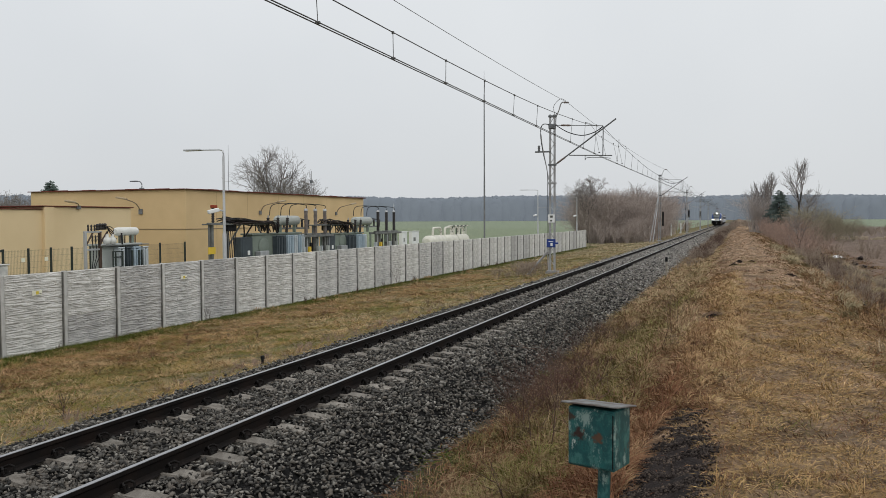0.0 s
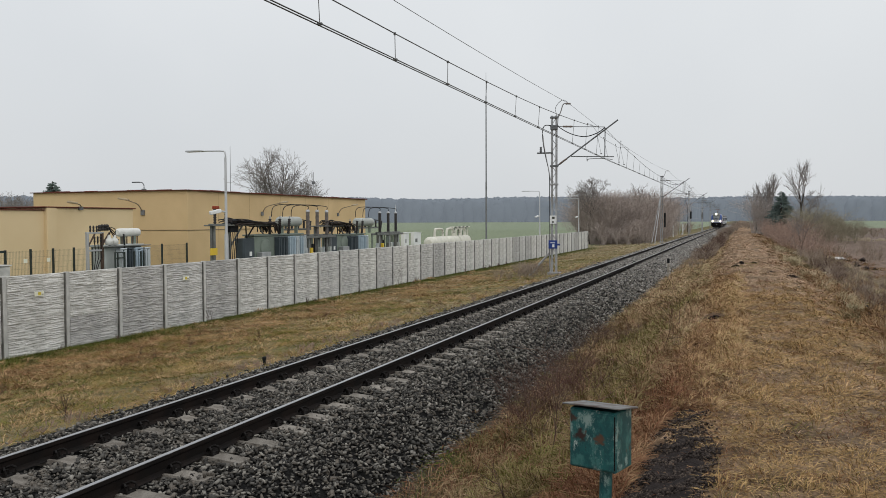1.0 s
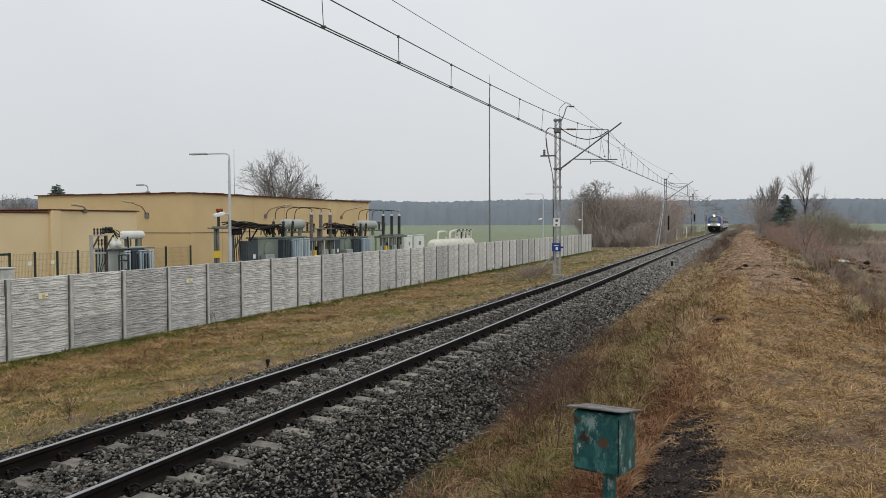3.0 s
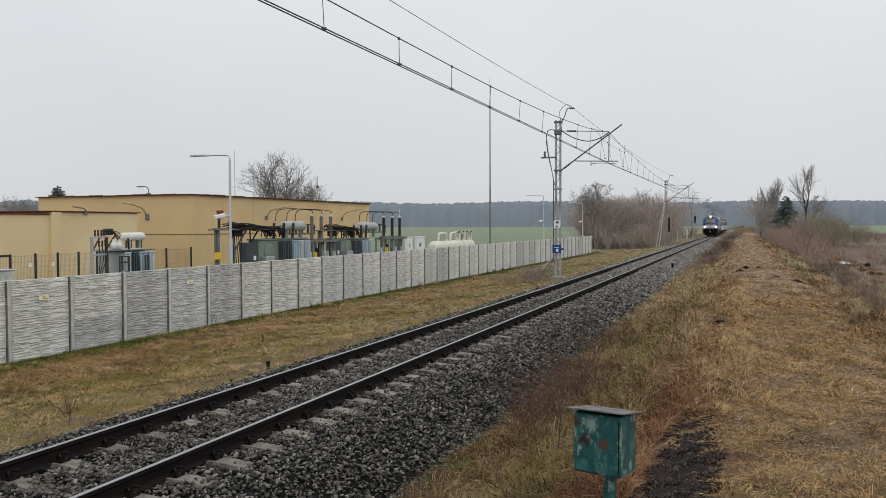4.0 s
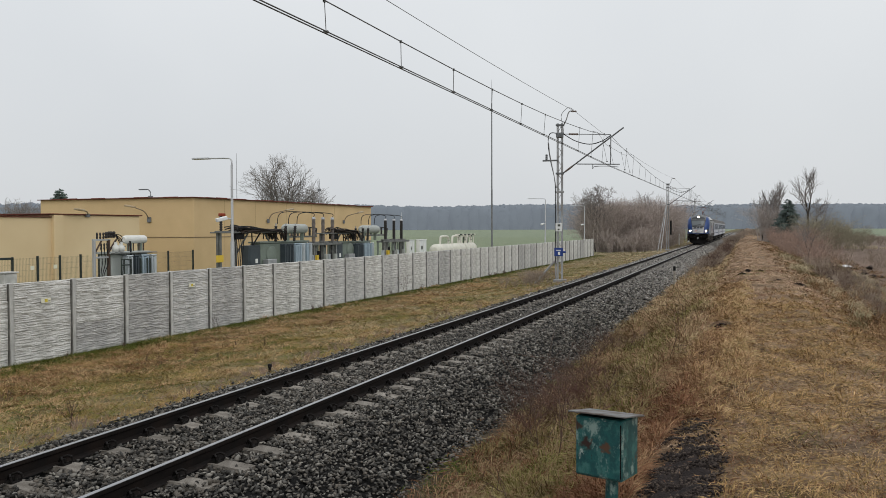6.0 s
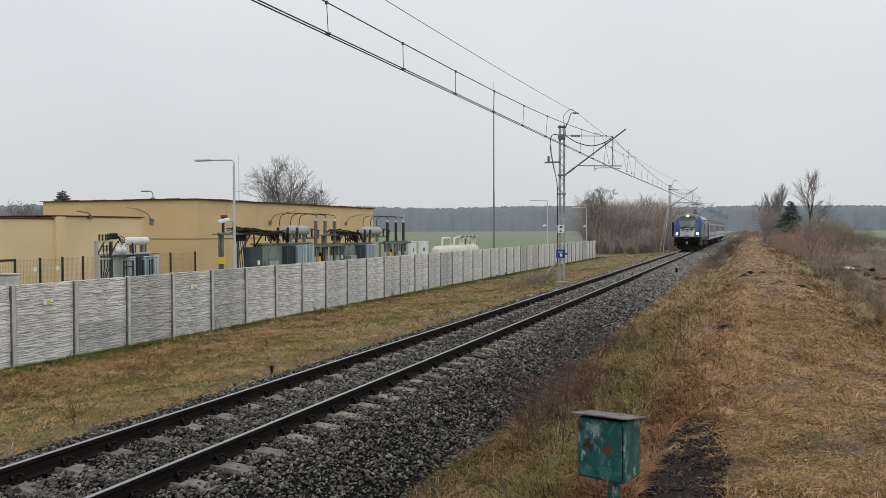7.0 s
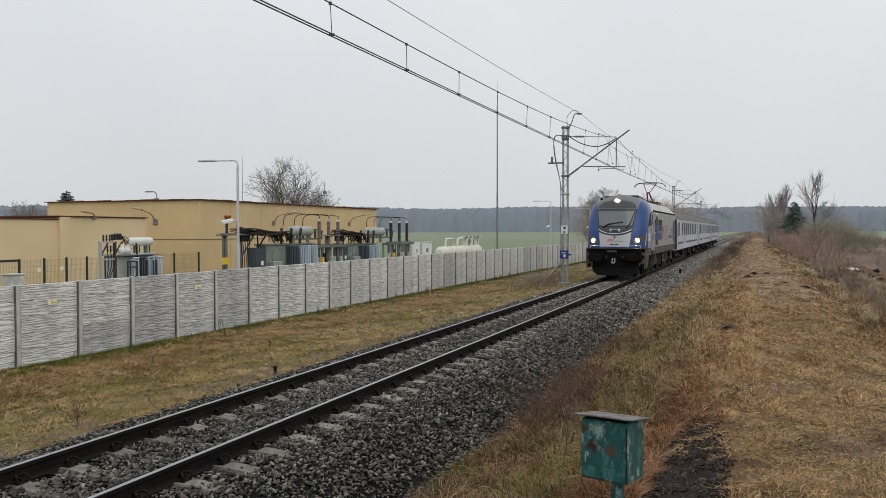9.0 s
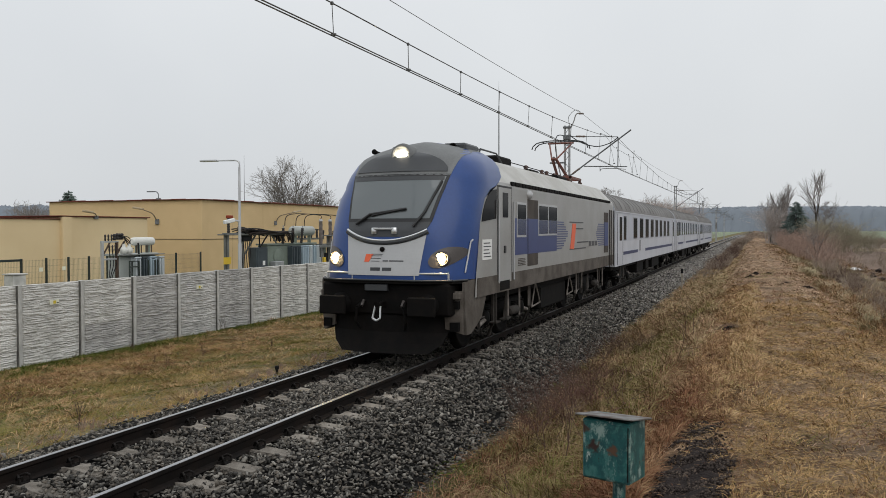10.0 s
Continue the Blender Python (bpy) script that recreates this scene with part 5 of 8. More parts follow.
# ---------- train ----------
M_BLUE = mat("loco_blue_paint", (0.014, 0.052, 0.200), 0.30, 0, 0.12, 1.5, 20, 0.02)
M_SILVER = mat("loco_silver_paint", (0.335, 0.335, 0.327), 0.42, 0.1, 0.12, 1.2, 30, 0.03, tint=(0.29, 0.285, 0.27))
M_MASK = mat("loco_mask_silver", (0.43, 0.435, 0.44), 0.35, 0.1, 0.06, 2, 30, 0.02)
M_ROOFGREY = mat("loco_roof_grey", (0.175, 0.18, 0.18), 0.55, 0, 0.2, 1.5, 30, 0.05)
M_CREAM = mat("loco_roof_panel", (0.46, 0.455, 0.43), 0.5, 0, 0.15, 1.2, 30, 0.04, tint=(0.36, 0.35, 0.32))
M_SILL = mat("dusty_sill_paint", (0.130, 0.114, 0.100), 0.7, 0, 0.3, 2, 30, 0.08, tint=(0.075, 0.064, 0.054))
M_BROWNDOOR = mat("dusty_brown_door", (0.085, 0.072, 0.062), 0.6, 0, 0.3, 2, 30, 0.06, tint=(0.05, 0.042, 0.036))
M_FILM = mat("blue_window_film", (0.016, 0.026, 0.085), 0.25, 0, 0.1, 2, 30, 0.01)
M_BLACK = mat("running_gear_black", (0.0035, 0.0033, 0.0033), 0.75, 0.0, 0.35, 5, 50, 0.15, tint=(0.0065, 0.0052, 0.0045))
M_PALEDUST = mat("pale_dusty_steel", (0.24, 0.215, 0.195), 0.8, 0.0, 0.35, 6, 50, 0.15, tint=(0.12, 0.105, 0.095))
M_DUST = mat("brake_dust_steel", (0.058, 0.052, 0.047), 0.8, 0.0, 0.3, 6, 50, 0.15)
M_GASKET = mat("black_gasket", (0.015, 0.015, 0.016), 0.5, 0, 0.1, 4, 40, 0.03)
M_WIND = glass("windscreen_glass", (0.125, 0.14, 0.146), 0.05)
M_PANE = glass("dark_window_glass", (0.014, 0.013, 0.012), 0.10, 0.3, 1.12)
M_DARKGREY = mat("dark_grey_panel", (0.045, 0.048, 0.052), 0.45, 0, 0.1, 3, 40, 0.03)
M_CHROME = mat("bare_metal", (0.72, 0.73, 0.74), 0.3, 0.9, 0.1, 5, 60, 0.03)
M_HOUSING = mat("lamp_housing", (0.085, 0.075, 0.070), 0.4, 0.4, 0.15, 6, 60, 0.03)
M_LAMP = mat("headlamp_lens", (1.0, 0.93, 0.78), 0.2, 0, 0.0, 5, 50, 0, glow=180.0, glow_color=(1.0, 0.74, 0.38))
M_LENS = mat("lamp_lens_rim", (0.30, 0.25, 0.18), 0.15, 0, 0.05, 5, 50, 0, glow=2.2, glow_color=(1.0, 0.64, 0.28))
M_TOPLAMP = mat("top_lamp_lens", (1.0, 0.95, 0.85), 0.2, 0, 0.0, 5, 50, 0, glow=80.0, glow_color=(1.0, 0.88, 0.66))
M_ORANGE = mat("orange_mark", (0.75, 0.13, 0.05), 0.5, 0, 0.05, 3, 30, 0)
M_RED = mat("pantograph_arm", (0.17, 0.062, 0.045), 0.5, 0, 0.15, 3, 30, 0.05)
M_WHITE = mat("white_print", (0.78, 0.78, 0.76), 0.6, 0, 0.06, 3, 30, 0.0)
M_BLUEBAND = mat("deep_blue_band", (0.03, 0.05, 0.16), 0.4, 0, 0.1, 2, 30, 0.02)
M_PORCELAIN = mat("brown_insulator", (0.07, 0.035, 0.025), 0.3, 0, 0.2, 6, 40, 0.02)

NZ = [1.50, 1.6, 1.9, 2.15, 2.4, 2.6, 2.8, 3.0, 3.2, 3.3, 3.42, 3.5, 3.6, 3.7, 3.8, 3.87, 3.95, 4.02, 4.08, 4.13, 4.17, 4.195]
lerp = lambda z, t: float(np.interp(z, [a for a, _ in t], [b for _, b in t]))
NOSE_Y = [(1.0, -0.42), (1.6, -0.42), (1.9, -0.37), (2.4, -0.27), (2.6, -0.16), (3.4, 0.22), (3.8, 0.50), (3.95, 0.78), (4.08, 1.15), (4.2, 1.7)]
NOSE_W = [(1.0, 1.46), (2.6, 1.48), (3.0, 1.48), (3.3, 1.47), (3.5, 1.42), (3.7, 1.325), (3.87, 1.17), (4.0, 0.97), (4.1, 0.74), (4.17, 0.48), (4.2, 0.22)]
BLUE_END = [(1.0, 0.50), (1.43, 0.55), (2.06, 0.71), (2.53, 0.81), (2.75, 0.90), (3.0, 1.08), (3.15, 1.30), (3.25, 1.62), (3.32, 2.0), (3.5, 2.35), (3.8, 2.55), (4.2, 2.7)]
BODY_W = [(1.0, 1.48), (3.30, 1.48), (3.38, 1.455), (3.84, 1.02), (3.92, 0.9), (3.97, 0.6), (3.985, 0.0)]
REAR_Y = 16.10


def nose_depth(z):
    return min(1.22, lerp(z, BLUE_END) - lerp(z, NOSE_Y) - 0.03)


def front(x, z, off=0.0):
    """A point of the nose, off metres before it."""
    w, d = lerp(z, NOSE_W), nose_depth(z)
    u = min(abs(x) / w, 0.999)
    return Vector((x, lerp(z, NOSE_Y) + d * (1 - (1 - u ** 2.25) ** (1 / 2.25)) - off, z + off * 0.3))


def patch(z0, z1, left, right, off, nz=8, nx=14):
    """A sheet that lies on the nose between two edges, each a function of z, with a rim that goes back."""
    g, rows = Geo(), []
    for j in range(nz + 1):
        z = z0 + (z1 - z0) * j / nz
        a, b = left(z), right(z)
        rows.append([front(a + (b - a) * k / nx, z, off) for k in range(nx + 1)])
    g.grid(rows)
    back = Vector((0, 0.02, 0))
    loop = rows[0] + [r[-1] for r in rows[1:]] + rows[-1][-2::-1] + [r[0] for r in rows[-2:0:-1]]
    n = len(loop)
    g.add(loop + [p + back for p in loop], [(k, (k + 1) % n, n + (k + 1) % n, n + k) for k in range(n)])
    return g


def strip(pts, r, n=6):
    return Geo().path([Vector(p) for p in pts], r, n)


def build_bogie(owner, y, wheels, base, radius, side=1.0):
    """A bogie: side frames, axleboxes, springs, dampers; its wheelsets are returned to be turned."""
    frame_geo = Geo()
    for s in (-1, 1):
        frame_geo.box(s * 1.06 - 0.07, s * 1.06 + 0.07, y - base / 2 - 0.5, y + base / 2 + 0.5, 0.62, 0.86, 0.03)
        frame_geo.box(s * 1.06 - 0.09, s * 1.06 + 0.09, y - 0.55, y + 0.55, 0.42, 0.66, 0.04)
        for a in (-1, 1):
            frame_geo.box(s * 1.10 - 0.12, s * 1.10 + 0.12, y + a * base / 2 - 0.22, y + a * base / 2 + 0.22, 0.42, 0.74, 0.05)
    frame_geo.box(-1.0, 1.0, y - 0.3, y + 0.3, 0.5, 0.9, 0.03)
    b = part("bogie", frame_geo, M_BLACK, owner, "dark dusty bogie frame")
    for s in (-1, 1):
        for a in (-1, 1):
            for d in (-0.34, 0.34):
                c = Geo()
                for k in range(6):
                    c.tube((s * 1.13, y + a * base / 2 + d, 0.50 + 0.05 * k), (s * 1.13, y + a * base / 2 + d, 0.53 + 0.05 * k), 0.085, n=10)
                part("spring", c, M_BLACK, b)
            part("damper", strip([(s * 1.24, y + a * (base / 2 + 0.5), 0.52), (s * 1.24, y + a * (base / 2 - 0.05), 0.62)], 0.045), M_PALEDUST, b, "pale dusty damper")
            part("axlebox_cover", Geo().lathe((s * 1.20, y + a * base / 2, radius), (s, 0, 0), [(0, 0.15), (0.06, 0.15), (0.09, 0.10), (0.10, 0.0)], 14), M_BLACK, b)
        part("lifting_bracket", Geo().slab([(s * 1.25, y - 0.20, 0.44), (s * 1.25, y + 0.20, 0.52), (s * 1.25, y + 0.06, 0.98), (s * 1.25, y - 0.02, 0.98)], (s * 0.03, 0, 0)), M_DUST, b)
        part("hanger", Geo().box(s * 1.22, s * 1.28, y - 0.95, y - 0.87, 0.42, 1.1, 0.01), M_DUST, b)
    for a in (-1, 1):
        g = Geo()
        for s in (-1, 1):
            g.lathe((s * 0.70, 0, 0), (s, 0, 0), [(-0.06, radius + 0.028), (-0.03, radius + 0.028), (-0.028, radius), (0.07, radius - 0.004), (0.07, radius - 0.09), (0.03, radius - 0.12), (0.03, 0.16), (0.09, 0.14), (0.09, 0.0)], 28)
            for k in range(6):
                ca, sa = math.cos(k * math.pi / 3), math.sin(k * math.pi / 3)
                g.tube((s * 0.73, ca * 0.28, sa * 0.28), (s * 0.76, ca * 0.28, sa * 0.28), 0.05, n=6)
        g.tube((-0.75, 0, 0), (0.75, 0, 0), 0.09, n=10)
        wheels.append((part("wheelset", g, M_BLACK, owner, "steel wheels on an axle", at=pose(0, y + a * base / 2, radius)), y + a * base / 2, radius))


def build_locomotive():
    loco = thing("locomotive", "blue and silver electric locomotive with lit headlamps on the track", "locomotive")
    wheels = []
    # nose
    rows = []
    for z in NZ:
        w, d, y0, y1 = lerp(z, NOSE_W), nose_depth(z), lerp(z, NOSE_Y), lerp(z, BLUE_END)
        half = []
        for k in range(25):
            a = k / 24 * math.pi / 2
            half.append((w * math.sin(a) ** (2 / 2.25), y0 + d * (1 - math.cos(a) ** (2 / 2.25))))
        half.append((w, y1))
        rows.append([Vector((-x, y, z)) for x, y in half[::-1]] + [Vector((x, y, z)) for x, y in half[1:]])
    shell = Geo().grid(rows)
    top = rows[-1]
    shell.add(top, [tuple(range(len(top)))])
    shell.add([r[0] for r in rows] + [r[-1] for r in rows], [(k, k + 1, len(rows) + k + 1, len(rows) + k) for k in range(len(rows) - 1)])
    nose = part("cab_shell", shell, M_BLUE, loco, "glossy blue cab shell")
    # grey crown
    crown = []
    for j in range(13):
        z = 3.43 + (4.19 - 3.43) * (j / 12) ** 0.8
        w = min(lerp(z, NOSE_W) * 0.985, 1.0 + 0.05 * math.sin(j / 12 * math.pi))
        pts = [front(-w + 2 * w * k / 20, z, 0.012) for k in range(21)]
        back = lerp(z, BLUE_END) - 0.1
        if z > 3.98:
            pts = [Vector((-w * 1.015, back, z + 0.01))] + pts + [Vector((w * 1.015, back, z + 0.01))]
        else:
            pts = [pts[0]] + pts + [pts[-1]]
        crown.append(pts)
    g = Geo().grid(crown)
    g.add(crown[-1], [tuple(range(len(crown[-1])))])
    part("cab_roof_panel", g, M_ROOFGREY, loco, "grey front roof panel")
    wing = lambda z: 0.90 * math.sqrt(max(0.0, 1 - ((z - 3.50) / 0.40) ** 2)) + 0.03
    part("upper_panel", patch(3.50, 3.88, lambda z: -wing(z), wing, 0.028, 12), M_DARKGREY, loco, "dark grey panel above the windscreen")
    lamp_at = front(0, 3.79, 0.02)
    h = part("top_lamp_housing", Geo().lathe(lamp_at + Vector((0, 0.35, 0)), (0, -1, 0.12), [(0, 0.26), (0.30, 0.235), (0.36, 0.20), (0.36, 0.165), (0.32, 0.16), (0.32, 0)], 24), M_ROOFGREY, loco)
    part("top_lamp", Geo().lathe(lamp_at + Vector((0, 0.025, 0.005)), (0, -1, 0.12), [(0, 0.105), (0.02, 0.095), (0.03, 0)], 20), M_TOPLAMP, h, "lit round top lamp")
    # windscreen
    part("windscreen_gasket", patch(2.55, 3.45, lambda z: -lerp(z, [(2.55, 0.845), (3.45, 1.0)]), lambda z: lerp(z, [(2.55, 0.845), (3.45, 1.0)]), 0.014), M_GASKET, loco, "black windscreen surround")
    part("windscreen", patch(2.61, 3.40, lambda z: -lerp(z, [(2.61, 0.80), (3.40, 0.945)]), lambda z: lerp(z, [(2.61, 0.80), (3.40, 0.945)]), 0.022), M_WIND, loco, "large raked windscreen")
    part("sun_blind", patch(3.325, 3.40, lambda z: -0.92, lambda z: 0.92, 0.026, 2), M_DARKGREY, loco)
    for pts in ([front(-0.62, 2.50, 0.05), front(-0.35, 2.68, 0.05), front(0.36, 2.78, 0.05)], [front(0.55, 2.46, 0.05), front(0.70, 2.70, 0.05), front(0.90, 3.30, 0.045)]):
        w = part("wiper", strip(pts, 0.026), M_GASKET, loco, "black windscreen wiper")
        mid = pts[1].lerp(pts[2], 0.5)
        part("wiper_blade", strip([pts[1].lerp(pts[2], 0.05) + Vector((0, -0.012, -0.03)), pts[2] + Vector((0, -0.012, 0.0))], 0.020), M_GASKET, w)
    # dark apron, smile and silver mask
    part("apron", patch(2.28, 2.555, lambda z: -lerp(z, [(2.28, 0.72), (2.555, 0.84)]), lambda z: lerp(z, [(2.28, 0.72), (2.555, 0.84)]), 0.012), M_DARKGREY, loco, "dark grey apron under the windscreen")
    sag = lambda x: 2.20 + 0.20 * (abs(x) / 0.80) ** 2.2
    g = Geo()
    n = 20
    top_edge = lambda x: sag(x) - 0.055
    rowsm = []
    for j in range(9):
        rowsm.append([front(lerp(1.58 + (top_edge(xx) - 1.58) * j / 8, [(1.55, 0.70), (2.4, 0.80)]) * (2 * k / n - 1), 1.58 + (top_edge(xx) - 1.58) * j / 8, 0.016) for k, xx in ((k, 0.8 * (2 * k / n - 1)) for k in range(n + 1))])
    part("front_mask", Geo().grid(rowsm), M_MASK, loco, "silver front mask panel")
    part("smile_dark", strip([front(0.81 * (2 * k / n - 1), sag(0.81 * (2 * k / n - 1)) - 0.03, 0.012) for k in range(n + 1)], 0.045), M_DARKGREY, loco)
    part("smile_strip", strip([front(0.80 * (2 * k / n - 1), sag(0.80 * (2 * k / n - 1)) + 0.005, 0.035) for k in range(n + 1)], 0.022), M_CHROME, loco, "curved bright metal strip")
    for x in (-0.2, 0.2):
        p = front(x, 2.38, 0.03)
        part("grab_post", Geo().lathe(p + Vector((0, 0.02, -0.06)), (0, 0, 1), [(0, 0.05), (0.02, 0.06), (0.10, 0.06), (0.12, 0.05)], 12), M_CHROME, loco)
    part("grab_bar", strip([front(-0.2, 2.41, 0.06), front(0.2, 2.41, 0.06)], 0.022), M_MASK, loco)
    p = front(0, 2.05, 0.02)
    part("socket", Geo().lathe(p, (0, -1, 0), [(0, 0.045), (0.03, 0.045), (0.03, 0.0)], 12), M_BLACK, loco)
    # orange mark and lines of print on the mask
    part("orange_mark", Geo().add([front(-0.36, 1.82, 0.022), front(-0.26, 1.82, 0.022), front(-0.18, 1.96, 0.022), front(-0.33, 1.96, 0.022)], [(0, 1, 2, 3)]), M_ORANGE, loco)
    g = Geo()
    for zz in (1.83, 1.88, 1.925, 1.955):
        g.add([front(-0.22, zz, 0.022), front(-0.06 + (zz - 1.8) * .5, zz, 0.022), front(-0.06 + (zz - 1.8) * .5, zz + 0.010, 0.022), front(-0.22, zz + 0.010, 0.022)], [(0, 1, 2, 3)])
    for x0, x1, z0, z1 in ((0.02, 0.13, 1.83, 1.85), (0.15, 0.42, 1.83, 1.85), (-0.22, -0.02, 1.66, 1.72), (0.02, 0.20, 1.66, 1.72)):
        g.add([front(x0, z0, 0.022), front(x1, z0, 0.022), front(x1, z1, 0.022), front(x0, z1, 0.022)], [(0, 1, 2, 3)])
    part("print", g, M_DARKGREY, loco)
    # headlamps
    for s in (-1, 1):
        g = Geo()
        eye = []
        for k in range(20):
            a = 2 * math.pi * k / 20
            ex, ez = 0.24 * math.cos(a), 0.175 * math.sin(a)
            ex += 0.10 * max(0, math.cos(a)) ** 2
            eye.append(front(s * min(1.44, 1.07 + ex + 0.02), 1.90 + ez + 0.30 * ex, 0.018))
        cx, cz = s * 1.10, 1.915
        rings = [[front(cx + (p.x - cx) * q, cz + (p.z - 0.0054 - cz) * q, 0.02 + 0.012 * (1 - q)) for p in eye + eye[:1]] for q in (1.0, 0.75, 0.5, 0.25, 0.02)]
        g.grid(rings)
        g.add(eye + [p + Vector((0, 0.06, 0)) for p in eye], [(k, (k + 1) % 20, 20 + (k + 1) % 20, 20 + k) for k in range(20)])
        h = part("headlamp", g, M_HOUSING, loco, "eye-shaped headlamp with a lit lens")
        c = front(s * 1.05, 1.885, 0.0)
        part("bezel", Geo().lathe(c + Vector((0, 0.12, 0)), (s * 0.15, -1, 0), [(0, 0.15), (0.16, 0.142), (0.175, 0.13), (0.17, 0.112), (0.13, 0.10), (0.13, 0)], 24), M_HOUSING, h)
        lens = part("lens", Geo().lathe(c + Vector((0, -0.028, 0)), (s * 0.15, -1, 0), [(0, 0.108), (0.01, 0.10), (0.012, 0.0)], 20), M_LENS, h, "clear round lens")
        part("light_cell", Geo().lathe(c + Vector((0, -0.042, 0)), (s * 0.15, -1, 0), [(0, 0.05), (0.01, 0.045), (0.012, 0.0)], 12), M_LAMP, lens, "glowing warm white light cell")
        for k in range(6):
            a = math.pi * k / 3
            part("light_cell", Geo().lathe(c + Vector((0.068 * math.cos(a), -0.040, 0.068 * math.sin(a))), (s * 0.15, -1, 0), [(0, 0.034), (0.01, 0.03), (0.012, 0.0)], 10), M_LAMP, lens, "glowing warm white light cell")
    # body
    zs = [1.15, 1.53, 2.0, 2.53, 3.0, 3.30, 3.38, 3.6, 3.84, 3.92, 3.97, 3.985]
    body, roof = Geo(), Geo()
    for s in (-1, 1):
        body.grid([[Vector((s * lerp(z, BODY_W), y, z)) for y in (max(lerp(z, BLUE_END) - 0.02, 0), 6, 11, REAR_Y)] for z in zs[:7]], smooth=False)
        roof.grid([[Vector((s * lerp(z, BODY_W), y, z)) for y in (lerp(z, BLUE_END) - 0.02, 6, 11, REAR_Y)] for z in zs[6:]], smooth=False)
    body.add([Vector((s * lerp(z, BODY_W), REAR_Y, z)) for z in zs for s in (-1, 1)], [(2 * k, 2 * k + 1, 2 * k + 3, 2 * k + 2) for k in range(len(zs) - 1)])
    body.add([(-1.46, 0.5, 1.15), (1.46, 0.5, 1.15), (1.46, REAR_Y, 1.15), (-1.46, REAR_Y, 1.15)], [(0, 1, 2, 3)])
    part("body", body, M_SILVER, loco, "silver body side")
    part("roof", roof, M_CREAM, loco, "pale grey sloping roof panels")
    for s in (-1, 1):
        X = s * 1.48
        out = lambda a, b: (X + s * a, X + s * b)
        part("sill", Geo().box(*out(-0.01, 0.012), 0.62, REAR_Y, 1.14, 1.50), M_SILL, loco, "brown dusty sill band")
        g = Geo()
        k = 0
        y = 2.9
        while y < 15.3:
            g.box(X - s * 0.03, X + s * 0.016, y, y + 0.24, 3.345, 3.43, 0.01)
            y += 0.28
        part("roof_louvre", g, M_BLACK, loco, "dark louvre strip along the roof edge")
        # cab side window with an arched front
        win = [(0.88, 2.56), (1.80, 2.63), (1.84, 3.22), (1.55, 3.19), (1.28, 3.08), (1.08, 2.92), (0.95, 2.74)]
        part("cab_window", Geo().slab([(X - s * 0.012, y, z) for y, z in win], (s * 0.022, 0, 0)), M_PANE, loco, "arched dark cab side window")
        d = part("cab_door", Geo().box(*out(-0.01, 0.014), 1.94, 2.86, 1.32, 3.27, 0.01), M_SILVER, loco)
        part("door_gap", Geo().box(*out(-0.01, 0.010), 1.90, 2.90, 1.28, 3.31), M_GASKET, d)
        part("door_window", Geo().box(*out(0.0, 0.022), 2.22, 2.60, 2.66, 3.17, 0.008), M_PANE, d)
        part("door_handle", Geo().box(*out(0.0, 0.035), 2.30, 2.42, 1.93, 2.08, 0.01), M_GASKET, d)
        for y in (1.86, 2.94):
            part("door_handrail", strip([(X + s * 0.05, y, 1.35), (X + s * 0.05, y, 3.0)], 0.018), M_MASK, loco)
        part("step_recess", Geo().box(*out(0.0, 0.016), 2.02, 2.72, 1.17, 1.36), M_BLACK, loco)
        # blue band, windows, grilles
        part("blue_band", Geo().box(*out(-0.01, 0.006), 3.08, 7.1, 1.86, 2.66), M_BLUEBAND, loco, "blue band across the machine room windows")
        g = Geo()
        for k in range(12):
            z = 1.90 + k * 0.063
            g.box(*out(-0.01, 0.006), 7.1, 8.45 - 0.12 * abs(k - 6) + 0.1 * (k % 2), z, z + 0.030)
        part("band_stripe", g, M_BLUEBAND, loco)
        for y0, y1, z0, z1 in ((3.34, 4.02, 2.29, 2.96), (5.22, 6.08, 2.31, 2.98), (6.18, 7.08, 2.31, 2.98)):
            fr = part("window_frame", Geo().box(*out(-0.01, 0.014), y0 - 0.05, y1 + 0.05, z0 - 0.05, z1 + 0.05, 0.005), M_MASK, loco)
            part("pane", Geo().box(*out(0.0, 0.019), y0, y1, 2.64, z1), M_PANE, fr)
            part("film_pane", Geo().box(*out(0.0, 0.020), y0, y1, z0, 2.635), M_FILM, fr, "window pane covered with dark blue film")
        g = Geo()
        for k in range(5):
            g.box(*out(0.0, 0.012), 3.42, 4.0, 1.62 + 0.035 * k, 1.635 + 0.035 * k)
        part("small_grille", g, M_SILL, loco)
        part("machine_room_door", Geo().box(*out(-0.01, 0.012), 4.2, 5.12, 1.58, 3.10, 0.01), M_BROWNDOOR, loco, "dark machine room door")
        part("door_band", Geo().box(*out(0.0, 0.016), 4.22, 5.10, 1.86, 2.66), M_BLUEBAND, loco)
        part("side_lamp", Geo().lathe((X, 4.28, 3.20), (s, 0, 0), [(0, 0.11), (0.05, 0.10), (0.09, 0.06), (0.10, 0.0)], 14), M_MASK, loco)
        # orange mark and print
        g = Geo()
        g.slab([(X + s * 0.004, 8.75, 1.86), (X + s * 0.004, 9.25, 1.86), (X + s * 0.004, 9.55, 2.58), (X + s * 0.004, 9.05, 2.58)], (s * 0.006, 0, 0))
        part("side_mark", g, M_ORANGE, loco)
        g = Geo()
        for y0, y1, z in ((8.7, 10.6, 2.60), (9.3, 10.6, 2.42), (9.7, 11.4, 2.02), (8.7, 11.0, 1.84)):
            g.box(*out(0.0, 0.008), y0, y1, z, z + 0.035)
